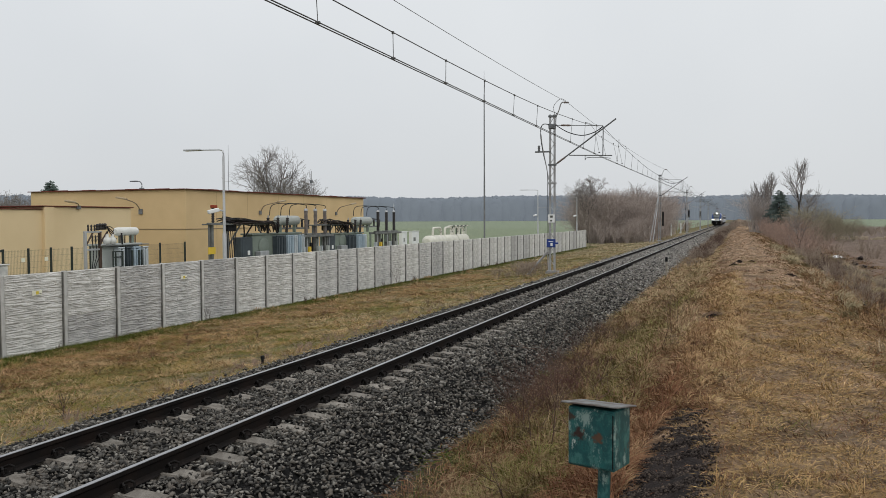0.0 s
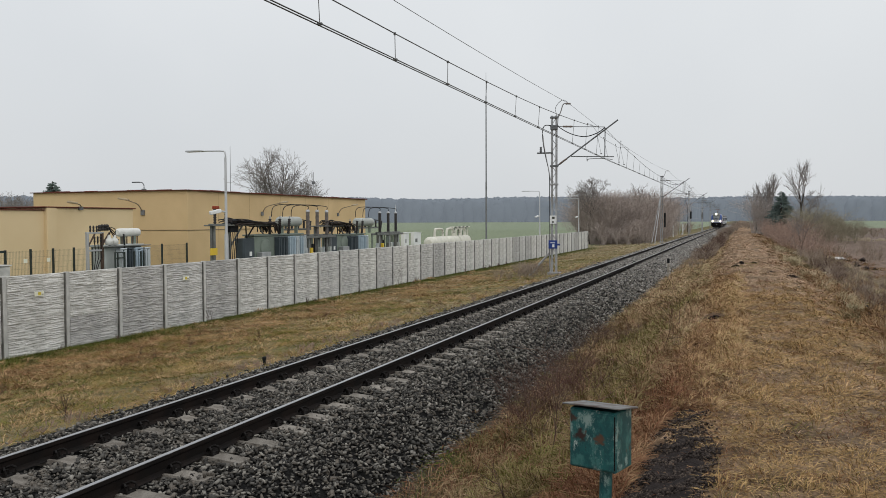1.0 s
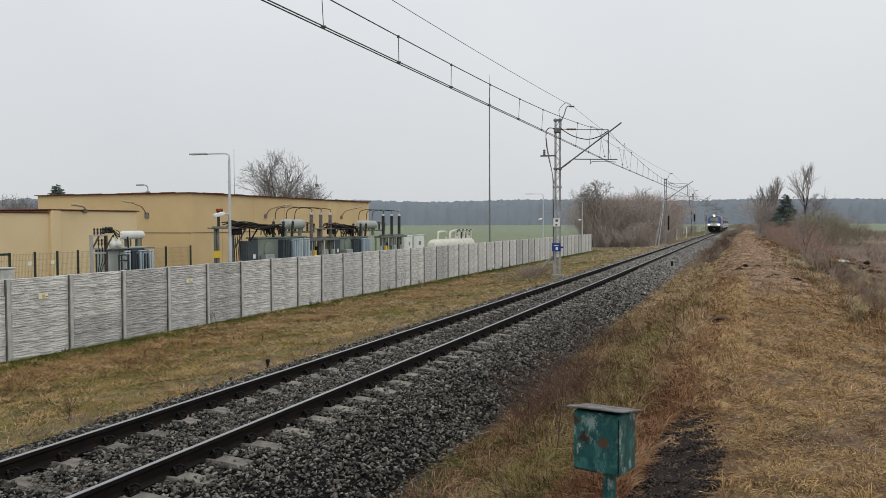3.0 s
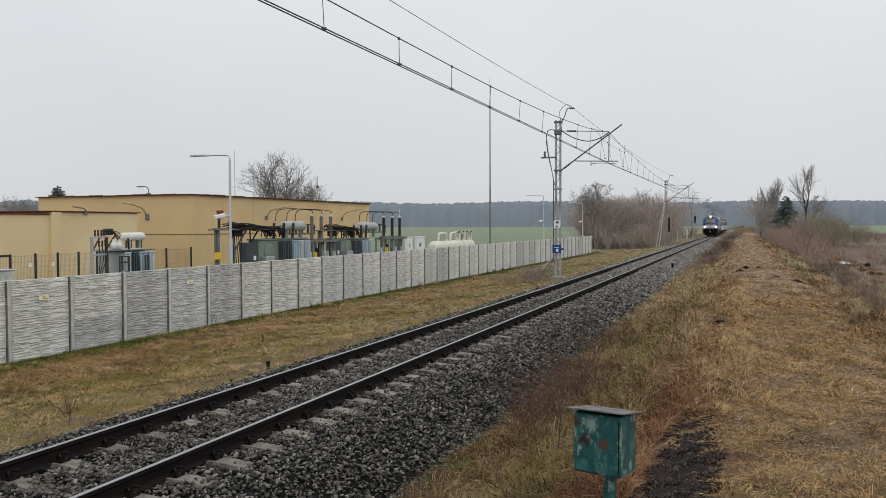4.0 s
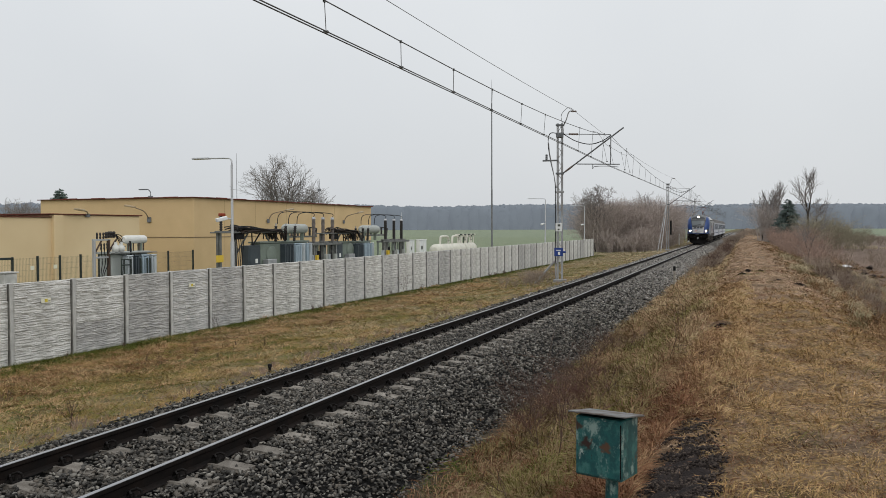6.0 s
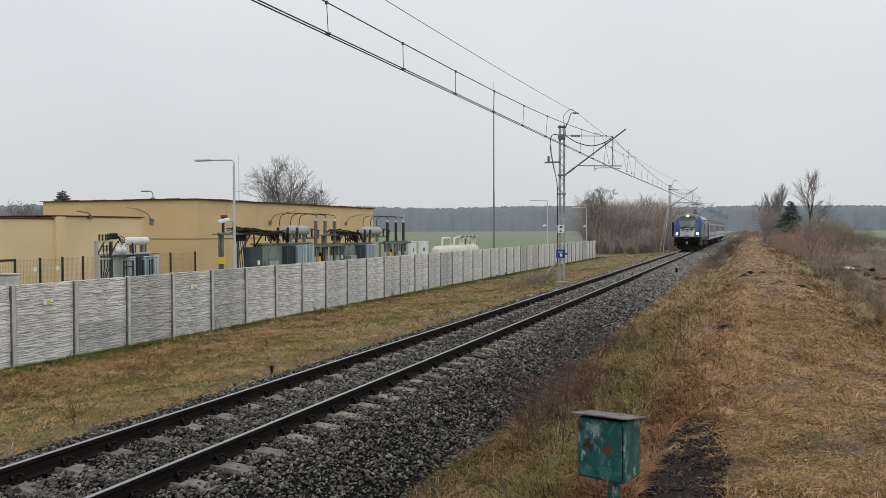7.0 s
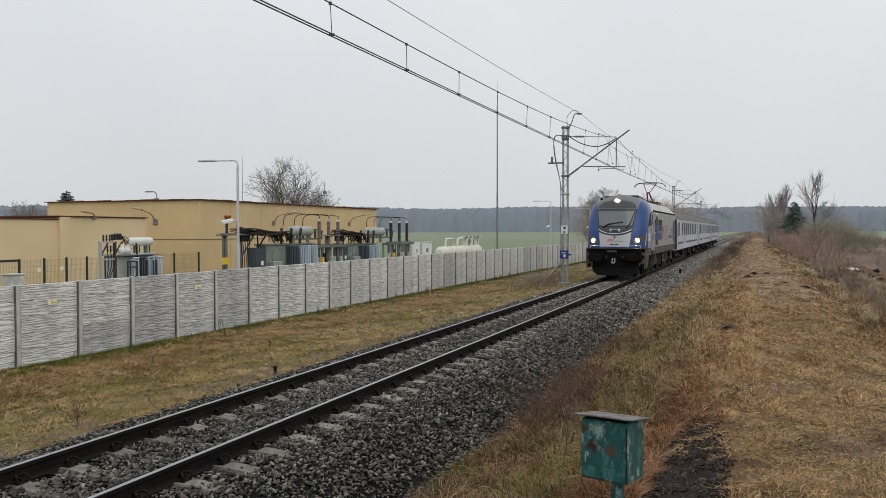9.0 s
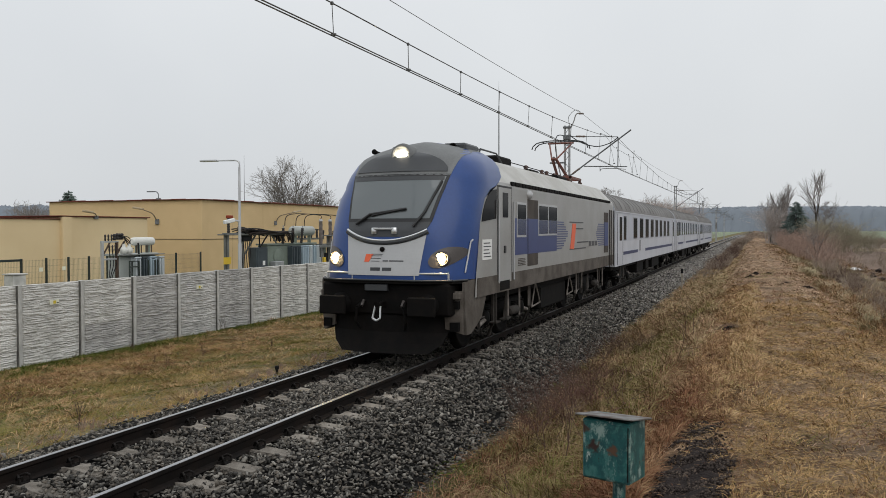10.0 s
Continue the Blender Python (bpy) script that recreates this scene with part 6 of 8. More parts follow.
        for y in (11.5, 12.0, 12.5):
            g.box(*out(0.0, 0.008), y, y + 0.38, 1.90, 2.05)
        part("side_print", g, M_DARKGREY, loco)
        p = part("notice", Geo().box(*out(0.0, 0.010), 0.92, 1.50, 1.83, 2.22), M_WHITE, loco, "white printed notice")
        g = Geo()
        for k in range(5):
            g.box(*out(0.010, 0.013), 0.98, 1.44 - 0.06 * (k % 3), 1.88 + 0.065 * k, 1.90 + 0.065 * k)
        part("notice_print", g, M_DARKGREY, p)
        g = Geo()
        for k in range(12):
            z = 1.88 + k * 0.063
            g.box(*out(-0.01, 0.006), 12.7 + 0.08 * abs(k - 6), 14.2, z, z + 0.030)
        part("rear_stripe", g, M_BLUEBAND, loco)
        part("rear_door", Geo().box(*out(-0.01, 0.012), 14.2, 15.0, 1.62, 3.0, 0.01), M_BROWNDOOR, loco, "dark rear door")
        part("rear_door_band", Geo().box(*out(0.0, 0.016), 14.22, 14.98, 1.85, 2.66), M_BLUEBAND, loco)
        for y in (15.1, 15.42, 15.98):
            part("rear_handrail", strip([(X + s * 0.05, y, 1.1), (X + s * 0.05, y, 3.1)], 0.02), M_DUST, loco)
        # front skirt
        sk = [(0.02, 1.46), (0.02, 0.95), (0.10, 0.50), (0.35, 0.50), (0.95, 0.74), (1.25, 1.16), (1.25, 1.20), (0.55, 1.5)]
        part("front_skirt", Geo().slab([(s * 1.40, y, z) for y, z in sk], (s * 0.06, 0, 0)), M_SILL, loco, "dusty grey front side skirt")
        part("skirt_front", Geo().slab([(s * 1.42, 0.01, 1.30), (s * 1.08, -0.12, 1.30), (s * 1.12, -0.10, 0.62), (s * 1.42, 0.01, 0.52)], (0, 0.05, 0)), M_SILL, loco)
        for z0, z1 in ((0.98, 1.12), (0.58, 0.74)):
            part("skirt_step", Geo().box(s * 1.20, s * 1.37, -0.10, 0.0, z0, z1), M_BLACK, loco)
        part("step_edge", Geo().box(s * 1.16, s * 1.40, -0.14, 0.0, 1.16, 1.28, 0.01), M_SILL, loco)
        # handrails on the nose and along the beam
        part("corner_handrail", strip([front(s * 1.40, 1.62, 0.03), front(s * 1.44, 2.17, 0.05), front(s * 1.45, 2.22, 0.01)], 0.018), M_MASK, loco, "silver corner handrail")
        a, b = 0.62 * s, 1.22 * s
        part("beam_handrail", strip([(a, -0.34, 1.46), (a, -0.34, 1.62), (b, -0.20, 1.62), (b, -0.20, 1.46)], 0.02), M_MASK, loco, "silver handrail over the buffer beam")
    # buffer beam, buffers, coupling, plough
    outline = [(-1.46, 0.15), (-1.30, -0.22), (-0.8, -0.42), (0.8, -0.42), (1.30, -0.22), (1.46, 0.15)]
    g = Geo()
    g.slab([(x, y, 1.44) for x, y in outline], (0, 0, 0.06))
    part("front_platform", g, M_BLACK, loco)
    part("platform_edge", strip([(x, y - 0.01, 1.50) for x, y in outline], 0.018), M_DARKGREY, loco)
    part("buffer_beam", Geo().box(-1.28, 1.28, -0.30, 0.2, 0.85, 1.44, 0.04), M_BLACK, loco, "black buffer beam")
    part("beam_plate", Geo().box(-0.35, 0.10, -0.40, -0.30, 1.30, 1.42, 0.01), M_DARKGREY, loco)
    for s in (-1, 1):
        bf = part("buffer", Geo().lathe((s * 0.875, -0.25, 1.05), (0, -1, 0), [(0, 0.20), (0.12, 0.20), (0.14, 0.14), (0.36, 0.14), (0.37, 0.12)], 20), M_BLACK, loco)
        part("buffer_head", Geo().box(s * 0.875 - 0.26, s * 0.875 + 0.26, -0.68, -0.60, 0.88, 1.22, 0.05), M_BLACK, bf, "dark rectangular buffer head")
        part("brake_hose", strip([(s * 0.42, -0.30, 1.10), (s * 0.46, -0.48, 1.0), (s * 0.50, -0.46, 0.74), (s * 0.44, -0.36, 0.60)], 0.028), M_BLACK, loco)
        part("hose_cock", strip([(s * 0.40, -0.32, 1.12), (s * 0.40, -0.42, 1.02)], 0.03), M_HOUSING, loco)
    part("draw_hook", Geo().slab([(-0.03, -0.30, 1.0), (-0.03, -0.62, 1.02), (-0.03, -0.66, 1.12), (-0.03, -0.60, 1.10), (-0.03, -0.54, 1.08), (-0.03, -0.30, 1.12)], (0.06, 0, 0)), M_BLACK, loco)
    part("screw_coupling", strip([(-0.05, -0.56, 1.04), (-0.10, -0.58, 0.82), (-0.02, -0.58, 0.78), (0.05, -0.58, 0.82), (0.05, -0.56, 1.04)], 0.022), M_CHROME, loco, "worn metal screw coupling")
    rows = []
    for z, yy, w in ((0.86, -0.28, 1.22), (0.55, -0.30, 1.16), (0.35, -0.38, 1.08), (0.18, -0.46, 0.86)):
        rows.append([Vector((x, yy + 0.28 * (abs(x) / 1.2) ** 2, z)) for x in np.linspace(-w, w, 13)])
    g = Geo().grid(rows, smooth=False)
    g.grid([[p + Vector((0, 0.03, 0)) for p in r] for r in rows], smooth=False)
    part("snow_plough", g, M_BLACK, loco, "black steel plough above the rails")
    # underframe
    part("underframe", Geo().box(-1.2, 1.2, 0.2, REAR_Y - 0.1, 0.95, 1.16, 0.02), M_BLACK, loco)
    part("equipment_box", Geo().box(-1.25, 1.25, 6.3, 9.2, 0.38, 0.98, 0.05), M_BLACK, loco)
    for y in (0.95, 2.0, 2.75):
        for s in (-1, 1):
            part("foot_step", Geo().box(s * 1.26, s * 1.42, y, y + 0.34, 0.50 if y > 1.5 else 0.7, 0.53 if y > 1.5 else 0.73, 0.005), M_DUST, loco)
            part("step_post", Geo().box(s * 1.38, s * 1.42, y, y + 0.04, 0.5, 1.16), M_DUST, loco)
    for y in (5.6, 9.5):
        for s in (-1, 1):
            part("bracket", strip([(s * 1.30, y, 1.12), (s * 1.30, y - 0.35, 0.55), (s * 1.30, y + 0.45, 0.60), (s * 1.30, y, 1.12)], 0.02), M_PALEDUST, loco)
    for s in (-1, 1):
        for y, low in ((3.05, 0.55), (3.95, 0.48), (4.75, 0.62), (10.2, 0.5), (11.0, 0.62), (13.7, 0.52), (14.6, 0.45)):
            part("pipe_hanger", Geo().box(s * 1.33, s * 1.37, y, y + 0.05, low, 1.15, 0.01), M_PALEDUST, loco)
        for y in (2.3, 5.05, 10.7, 14.3):
            part("sand_pipe", strip([(s * 1.30, y, 1.10), (s * 1.28, y + 0.12, 0.62), (s * 1.05, y + 0.28, 0.16)], 0.03), M_DUST, loco)
        for y in (3.4, 13.3):
            part("air_tank", Geo().lathe((s * 1.28, y, 0.62), (0, 1, 0), [(0, 0.06), (0.05, 0.10), (0.55, 0.10), (0.60, 0.06)], 12), M_DUST, loco)
    build_bogie(loco, 3.2, wheels, 2.6, 0.625)
    build_bogie(loco, 12.4, wheels, 2.6, 0.625)
    part("rear_gangway", Geo().box(-0.75, 0.75, REAR_Y, REAR_Y + 0.9, 1.1, 3.2, 0.03), M_BLACK, loco)
    # roof gear
    for s in (-1,):
        part("horn", Geo().lathe((s * 0.88, 1.42, 3.97), (0, -1, 0.05), [(0, 0.03), (0.2, 0.035), (0.28, 0.055), (0.30, 0.055), (0.29, 0.0)], 12), M_BLACK, loco)
        part("horn_bracket", Geo().box(s * 0.92 - 0.03, s * 0.92 + 0.03, 1.28, 1.36, 3.85, 4.0), M_BLACK, loco)
    part("roof_hood", Geo().box(0.36, 0.86, 1.75, 2.6, 4.00, 4.17, 0.05), M_DARKGREY, loco)
    part("roof_hood", Geo().box(-0.86, -0.36, 1.9, 2.6, 4.00, 4.16, 0.05), M_DARKGREY, loco)
    part("air_intake", Geo().lathe((0.6, 1.80, 4.08), (0, -1, 0.1), [(0, 0.07), (0.12, 0.075), (0.13, 0.06), (0.08, 0.05), (0.08, 0.0)], 14), M_BLACK, loco)
    for x in (-0.8, -0.3, 0.3, 0.8):
        part("roof_rail", strip([(x, 2.7, 3.95), (x, 2.85, 4.14), (x, 4.0, 4.14), (x, 4.4, 3.97)], 0.02), M_DARKGREY, loco)
    part("roof_rail", strip([(-0.8, 3.0, 4.14), (0.8, 3.0, 4.14)], 0.02), M_DARKGREY, loco)
    for y0, y1, hh in ((4.9, 6.1, 0.22), (8.0, 8.9, 0.10), (11.2, 12.6, 0.14)):
        part("roof_box", Geo().box(-0.55, 0.55, y0, y1, 3.95, 3.98 + hh, 0.04), M_BLACK, loco)
    for y in (5.0, 5.6, 8.2, 10.0, 10.6, 11.6, 12.3):
        part("roof_insulator", Geo().lathe((0.35, y, 3.96), (0, 0, 1), [(0, 0.05), (0.05, 0.09), (0.08, 0.05), (0.12, 0.09), (0.16, 0.05), (0.20, 0.08), (0.24, 0.03)], 10), M_PORCELAIN, loco)
    part("roof_conductor", strip([(0.35, 5.0, 4.16), (0.35, 8.2, 4.16), (0.35, 10.6, 4.16), (0.35, 12.3, 4.16), (0.3, 13.05, 4.18)], 0.012), M_BLACK, loco)
    # raised pantograph
    pan = part("pantograph", Geo().box(-0.6, 0.6, 13.00, 13.10, 4.12, 4.2, 0.01).box(-0.6, 0.6, 14.60, 14.70, 4.12, 4.2, 0.01).box(-0.6, -0.52, 13.00, 14.70, 4.12, 4.2, 0.01).box(0.52, 0.6, 13.00, 14.70, 4.12, 4.2, 0.01), M_RED, loco, "raised pantograph touching the contact wire")
    for x, y in ((-0.55, 13.05), (0.55, 13.05), (-0.55, 14.65), (0.55, 14.65)):
        part("insulator", Geo().lathe((x, y, 3.9), (0, 0, 1), [(0, 0.05), (0.05, 0.09), (0.09, 0.05), (0.13, 0.09), (0.18, 0.05), (0.22, 0.05)], 10), M_PORCELAIN, pan)
    part("lower_arm", Geo().tube((-0.18, 14.50, 4.2), (-0.06, 13.10, 4.78), 0.05).tube((0.18, 14.50, 4.2), (0.06, 13.10, 4.78), 0.05).tube((-0.2, 14.50, 4.2), (0.2, 14.50, 4.2), 0.06), M_RED, pan, "dark red lower arm")
    part("upper_arm", Geo().tube((-0.08, 13.10, 4.78), (-0.40, 14.10, 5.41), 0.028).tube((0.08, 13.10, 4.78), (0.40, 14.10, 5.41), 0.028).tube((-0.45, 14.10, 5.41), (0.45, 14.10, 5.41), 0.03).tube((-0.1, 13.10, 4.78), (0.1, 13.10, 4.78), 0.05), M_RED, pan)
    for y in (13.90, 14.30):
        part("collector_head", strip([(-0.98, y, 5.20), (-0.95, y, 5.30), (-0.82, y, 5.41), (-0.62, y, 5.46), (-0.3, y, 5.485), (0.3, y, 5.485), (0.62, y, 5.46), (0.82, y, 5.41), (0.95, y, 5.30), (0.98, y, 5.20)], 0.02), M_DARKGREY, pan)
    for x in (-0.6, 0.6):
        part("head_link", Geo().tube((x, 13.90, 5.45), (x, 14.30, 5.45), 0.02), M_DARKGREY, pan)
    return loco, wheels


M_COACH = mat("coach_pale_grey", (0.45, 0.47, 0.53), 0.45, 0, 0.1, 1.0, 30, 0.03, tint=(0.42, 0.43, 0.46))
M_COACHLOW = mat("coach_white_lower", (0.53, 0.54, 0.58), 0.45, 0, 0.1, 1.0, 30, 0.03)
M_COACHROOF = mat("coach_roof_grey", (0.22, 0.216, 0.21), 0.75, 0, 0.2, 0.8, 20, 0.08, tint=(0.17, 0.165, 0.16))
M_NAVY = mat("navy_stripe", (0.03, 0.04, 0.11), 0.5, 0, 0.1, 2, 30, 0.02)
COACH_LEN = 24.8
COACH_W = [(1.0, 1.42), (3.08, 1.42), (3.2, 1.40), (3.45, 1.28), (3.65, 1.08), (3.82, 0.78), (3.92, 0.42), (3.95, 0.0)]


def build_coach(windows, first, step, width, label):
    coach = thing("coach", label, "railway coach", group="coaches of the train")
    a, b = 0.30, COACH_LEN - 0.30
    side, low, roof = Geo(), Geo(), Geo()
    zr = [z for z, _ in COACH_W if z >= 3.08]
    for s in (-1, 1):
        low.grid([[Vector((s * 1.42, y, z)) for y in (a, b)] for z in (1.0, 1.30, 1.95)], smooth=False)
        side.grid([[Vector((s * 1.42, y, z)) for y in (a, b)] for z in (1.95, 2.5, 3.10)], smooth=False)
        roof.grid([[Vector((s * lerp(z, COACH_W), y, z)) for y in np.linspace(a, b, 9)] for z in [3.08] + zr[1:]])
    for y in (a, b):
        zz = [1.0, 1.95, 3.08] + zr[1:]
        side.add([Vector((s * lerp(z, COACH_W), y, z)) for z in zz for s in (-1, 1)], [(2 * k, 2 * k + 1, 2 * k + 3, 2 * k + 2) for k in range(len(zz) - 1)])
    part("upper_side", side, M_COACH, coach, "pale grey upper body side")
    part("lower_side", low, M_COACHLOW, coach, "off-white lower body side")
    part("roof", roof, M_COACHROOF, coach, "grey ribbed curved roof")
    for y in np.arange(a + 0.6, b, 1.2):
        pts = [Vector((s * (lerp(z, COACH_W) + 0.006), y, z + 0.006)) for s, z in [(-1, z) for z in zr[1:-1]] + [(0, 3.95)] + [(1, z) for z in zr[1:-1][::-1]]]
        part("roof_rib", Geo().path(pts, 0.012, 4), M_COACHROOF, coach)
    for s in (-1, 1):
        X = s * 1.42
        out = lambda p, q: (X + s * p, X + s * q)
        part("gutter", Geo().box(*out(-0.02, 0.02), a, b, 3.08, 3.12), M_COACHLOW, coach)
        for y0, y1 in ((2.35, 6.6), (9.3, b - 1.7)):
            part("stripe", Geo().box(*out(-0.01, 0.006), y0, y1, 1.40, 1.53), M_NAVY, coach, "navy stripe along the lower side")
        part("mark", Geo().box(*out(-0.01, 0.006), 7.2, 7.5, 1.46, 1.95), M_DARKGREY, coach)
        for k in range(windows):
            y = first + step * k
            fr = part("window", Geo().box(*out(-0.01, 0.012), y - width / 2, y + width / 2, 2.02, 2.93, 0.005), M_GASKET, coach)
            part("pane", Geo().box(*out(0.0, 0.016), y - width / 2 + 0.05, y + width / 2 - 0.05, 2.07, 2.88), M_PANE, fr)
        for y in (2.76,):
            fr = part("vestibule_window", Geo().box(*out(-0.01, 0.012), y - 0.33, y + 0.33, 1.98, 2.95, 0.005), M_GASKET, coach)
            part("pane", Geo().box(*out(0.0, 0.016), y - 0.28, y + 0.28, 2.03, 2.90), M_PANE, fr)
        for y in (1.48, COACH_LEN - 1.40):
            d = part("door", Geo().box(*out(-0.01, 0.010), y - 0.62, y + 0.62, 1.05, 3.02, 0.005), M_COACHLOW, coach, "off-white entrance door")
            part("door_pane", Geo().box(*out(0.0, 0.016), y - 0.18, y + 0.42, 1.98, 2.90), M_PANE, d)
            for edge in (-0.64, 0.62):
                part("door_edge", Geo().box(*out(-0.01, 0.014), y + edge, y + edge + 0.02, 1.05, 3.02), M_DARKGREY, d)
            part("step", Geo().box(*out(-0.25, 0.0), y - 0.4, y + 0.4, 0.55, 0.60), M_BLACK, d)
    for y0, y1 in ((7.2, 9.4), (10.4, 11.6), (13.0, 16.2)):
        part("equipment_box", Geo().box(-1.3, 1.3, y0, y1, 0.45, 0.98, 0.04), M_BLACK, coach)
    part("underframe", Geo().box(-1.25, 1.25, a, b, 0.86, 1.02), M_BLACK, coach)
    for y in (a, b):
        d = -1 if y == a else 1
        part("gangway", Geo().box(-0.65, 0.65, y, y + d * 0.28, 1.0, 3.2, 0.04), M_BLACK, coach)
        for s in (-1, 1):
            part("buffer", Geo().lathe((s * 0.875, y, 1.05), (0, d, 0), [(0, 0.12), (0.2, 0.12), (0.2, 0.22), (0.26, 0.2)], 14), M_BLACK, coach)
    spare = []
    build_bogie(coach, 3.4, spare, 2.5, 0.46)
    build_bogie(coach, COACH_LEN - 3.4, spare, 2.5, 0.46)
    return coach


VEHICLES = []
locomotive, LOCO_WHEELS = build_locomotive()
VEHICLES.append((locomotive, 0.0))
first_coach = build_coach(8, 5.80, 2.07, 1.14, "pale grey passenger coach coupled behind the locomotive")
VEHICLES.append((first_coach, 16.7))
second_coach = build_coach(10, 3.70, 1.93, 1.0, "pale grey passenger coach with narrow windows in the train")
VEHICLES.append((second_coach, 16.7 + COACH_LEN))
third_coach = copy_thing(second_coach, pose(0, 0, 0))
VEHICLES.append((third_coach, 16.7 + 2 * COACH_LEN))
# ---------- plants ----------
M_GRASS = many("verge_grass", [(0.035, 0.045, 0.010), (0.14, 0.140, 0.030), (0.24, 0.205, 0.056), (0.26, 0.145, 0.064), (0.25, 0.205, 0.058), (0.46, 0.28, 0.125), (0.74, 0.54, 0.28)], 0.85, 0.8, 0.34)
M_EDGE = many("edge_grass", [(0.0421, 0.0259, 0.0162), (0.1426, 0.0788, 0.0400), (0.2376, 0.1609, 0.0734), (0.2020, 0.1015, 0.0572), (0.3564, 0.2376, 0.1253), (0.2851, 0.1490, 0.0832), (0.4990, 0.3564, 0.2084)], 0.85, 1.2, 0.35)
M_HAY = many("mown_hay", [(0.10, 0.050, 0.026), (0.24, 0.130, 0.064), (0.37, 0.232, 0.12), (0.52, 0.365, 0.20), (0.27, 0.21, 0.08), (0.68, 0.51, 0.31)], 0.85, 1.3, 0.5)
M_CLUMP = many("clump_grass", [(0.0328, 0.0203, 0.0124), (0.1085, 0.0746, 0.0350), (0.1729, 0.1401, 0.0508), (0.2870, 0.2170, 0.1096), (0.1910, 0.0915, 0.0565), (0.3831, 0.2746, 0.1593), (0.2192, 0.1785, 0.0768), (0.6125, 0.4531, 0.3006)], 0.85, 1.0, 0.26)
M_MOSS = many("green_grass", [(0.028, 0.042, 0.010), (0.078, 0.102, 0.018), (0.16, 0.165, 0.040)], 0.85, 1.2)
M_STRAW = many("dry_straw", [(0.029, 0.016, 0.009), (0.160, 0.090, 0.038), (0.412, 0.256, 0.115), (0.191, 0.132, 0.048), (0.556, 0.372, 0.178), (0.237, 0.122, 0.054), (0.803, 0.570, 0.322)], 0.8, 2.6, 0.42)
# lighter than dry_straw, haze along the path put into the grass colour
M_THATCH = many("flattened_grass", [(0.158, 0.101, 0.064), (0.414, 0.278, 0.184), (0.547, 0.384, 0.267), (0.316, 0.232, 0.143), (0.621, 0.442, 0.308), (0.425, 0.271, 0.181), (0.730, 0.532, 0.386)], 0.85, 1.4, 0.38)
M_DITCH = many("ditch_grass", [(0.014, 0.009, 0.005), (0.078, 0.059, 0.018), (0.170, 0.119, 0.044), (0.111, 0.048, 0.025), (0.202, 0.096, 0.050), (0.275, 0.174, 0.084), (0.496, 0.358, 0.202)], 0.85, 0.9, 0.72)
# set lighter than clump_grass, the far bank's brightness put into the colour
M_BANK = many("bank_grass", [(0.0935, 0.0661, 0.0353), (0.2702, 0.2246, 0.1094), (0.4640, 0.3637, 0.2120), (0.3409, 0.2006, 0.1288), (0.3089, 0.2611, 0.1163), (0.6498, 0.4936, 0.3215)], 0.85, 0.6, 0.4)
M_TAN = many("tan_grass", [(0.13, 0.058, 0.026), (0.32, 0.175, 0.085), (0.48, 0.29, 0.155), (0.58, 0.40, 0.24)], 0.85, 2.0)
M_LAWN = many("young_grass", [(0.045, 0.058, 0.012), (0.13, 0.145, 0.030), (0.25, 0.235, 0.065)], 0.85, 2.0)
M_OLIVE = many("olive_grass", [(0.0432, 0.0421, 0.0119), (0.1296, 0.1253, 0.0324), (0.2344, 0.2171, 0.0680), (0.4190, 0.3575, 0.1534)], 0.85, 1.0)
M_RUST = many("rusty_grass", [(0.039, 0.018, 0.010), (0.125, 0.054, 0.029), (0.215, 0.105, 0.056), (0.344, 0.209, 0.116)], 0.85, 1.0)
M_PALE = many("pale_bank_grass", [(0.110, 0.094, 0.055), (0.275, 0.239, 0.138), (0.451, 0.380, 0.242), (0.385, 0.275, 0.182), (0.605, 0.506, 0.358)], 0.85, 0.6, 0.4)
M_WEED = many("red_brown_weeds", [(0.138, 0.108, 0.084), (0.240, 0.186, 0.144), (0.330, 0.266, 0.211), (0.408, 0.342, 0.278)], 0.9, 0.6)
M_BRAMBLE = many("bramble_stems", [(0.055, 0.028, 0.023), (0.125, 0.066, 0.054), (0.20, 0.118, 0.098)], 0.9, 0.6)
M_STEM = many("dark_stems", [(0.05, 0.032, 0.026), (0.11, 0.07, 0.055), (0.18, 0.12, 0.095)], 0.9, 0.6)
# bare_branches and bare_twigs are lightened, with distance haze in their colour
M_BRANCH = many("bare_branches", [(0.150, 0.133, 0.125), (0.221, 0.198, 0.182), (0.299, 0.269, 0.247)], 0.9, 0.3)
M_TWIG = many("bare_twigs", [(0.27, 0.235, 0.215), (0.38, 0.335, 0.305), (0.48, 0.425, 0.385)], 0.9, 0.3)
M_THICKET = many("thicket_stems", [(0.22, 0.180, 0.158), (0.34, 0.285, 0.255), (0.45, 0.380, 0.338), (0.52, 0.448, 0.400)], 0.9, 0.25)
M_SHRUB = many("grey_brown_stems", [(0.190, 0.135, 0.112), (0.314, 0.220, 0.177), (0.426, 0.310, 0.246)], 0.9, 0.6)
M_OLIVE_TWIG = many("olive_twigs", [(0.17, 0.155, 0.11), (0.27, 0.24, 0.17), (0.34, 0.30, 0.22)], 0.9, 0.4)
M_BARK = mat("grey_bark", (0.085, 0.075, 0.065), 0.9, 0, 0.35, 4, 30, 0.3)
M_REED = many("dry_reeds", [(0.45, 0.37, 0.27), (0.62, 0.53, 0.41)], 0.9, 0.5)
# green made paler and greyer, haze painted into the needle colour
M_FIR = many("fir_needles", [(0.101, 0.133, 0.122), (0.164, 0.204, 0.184)], 0.9, 0.5)
SOIL_X, SOIL_Y, SOIL_W, SOIL_L = 5.86, 5.75, 0.29, 2.2
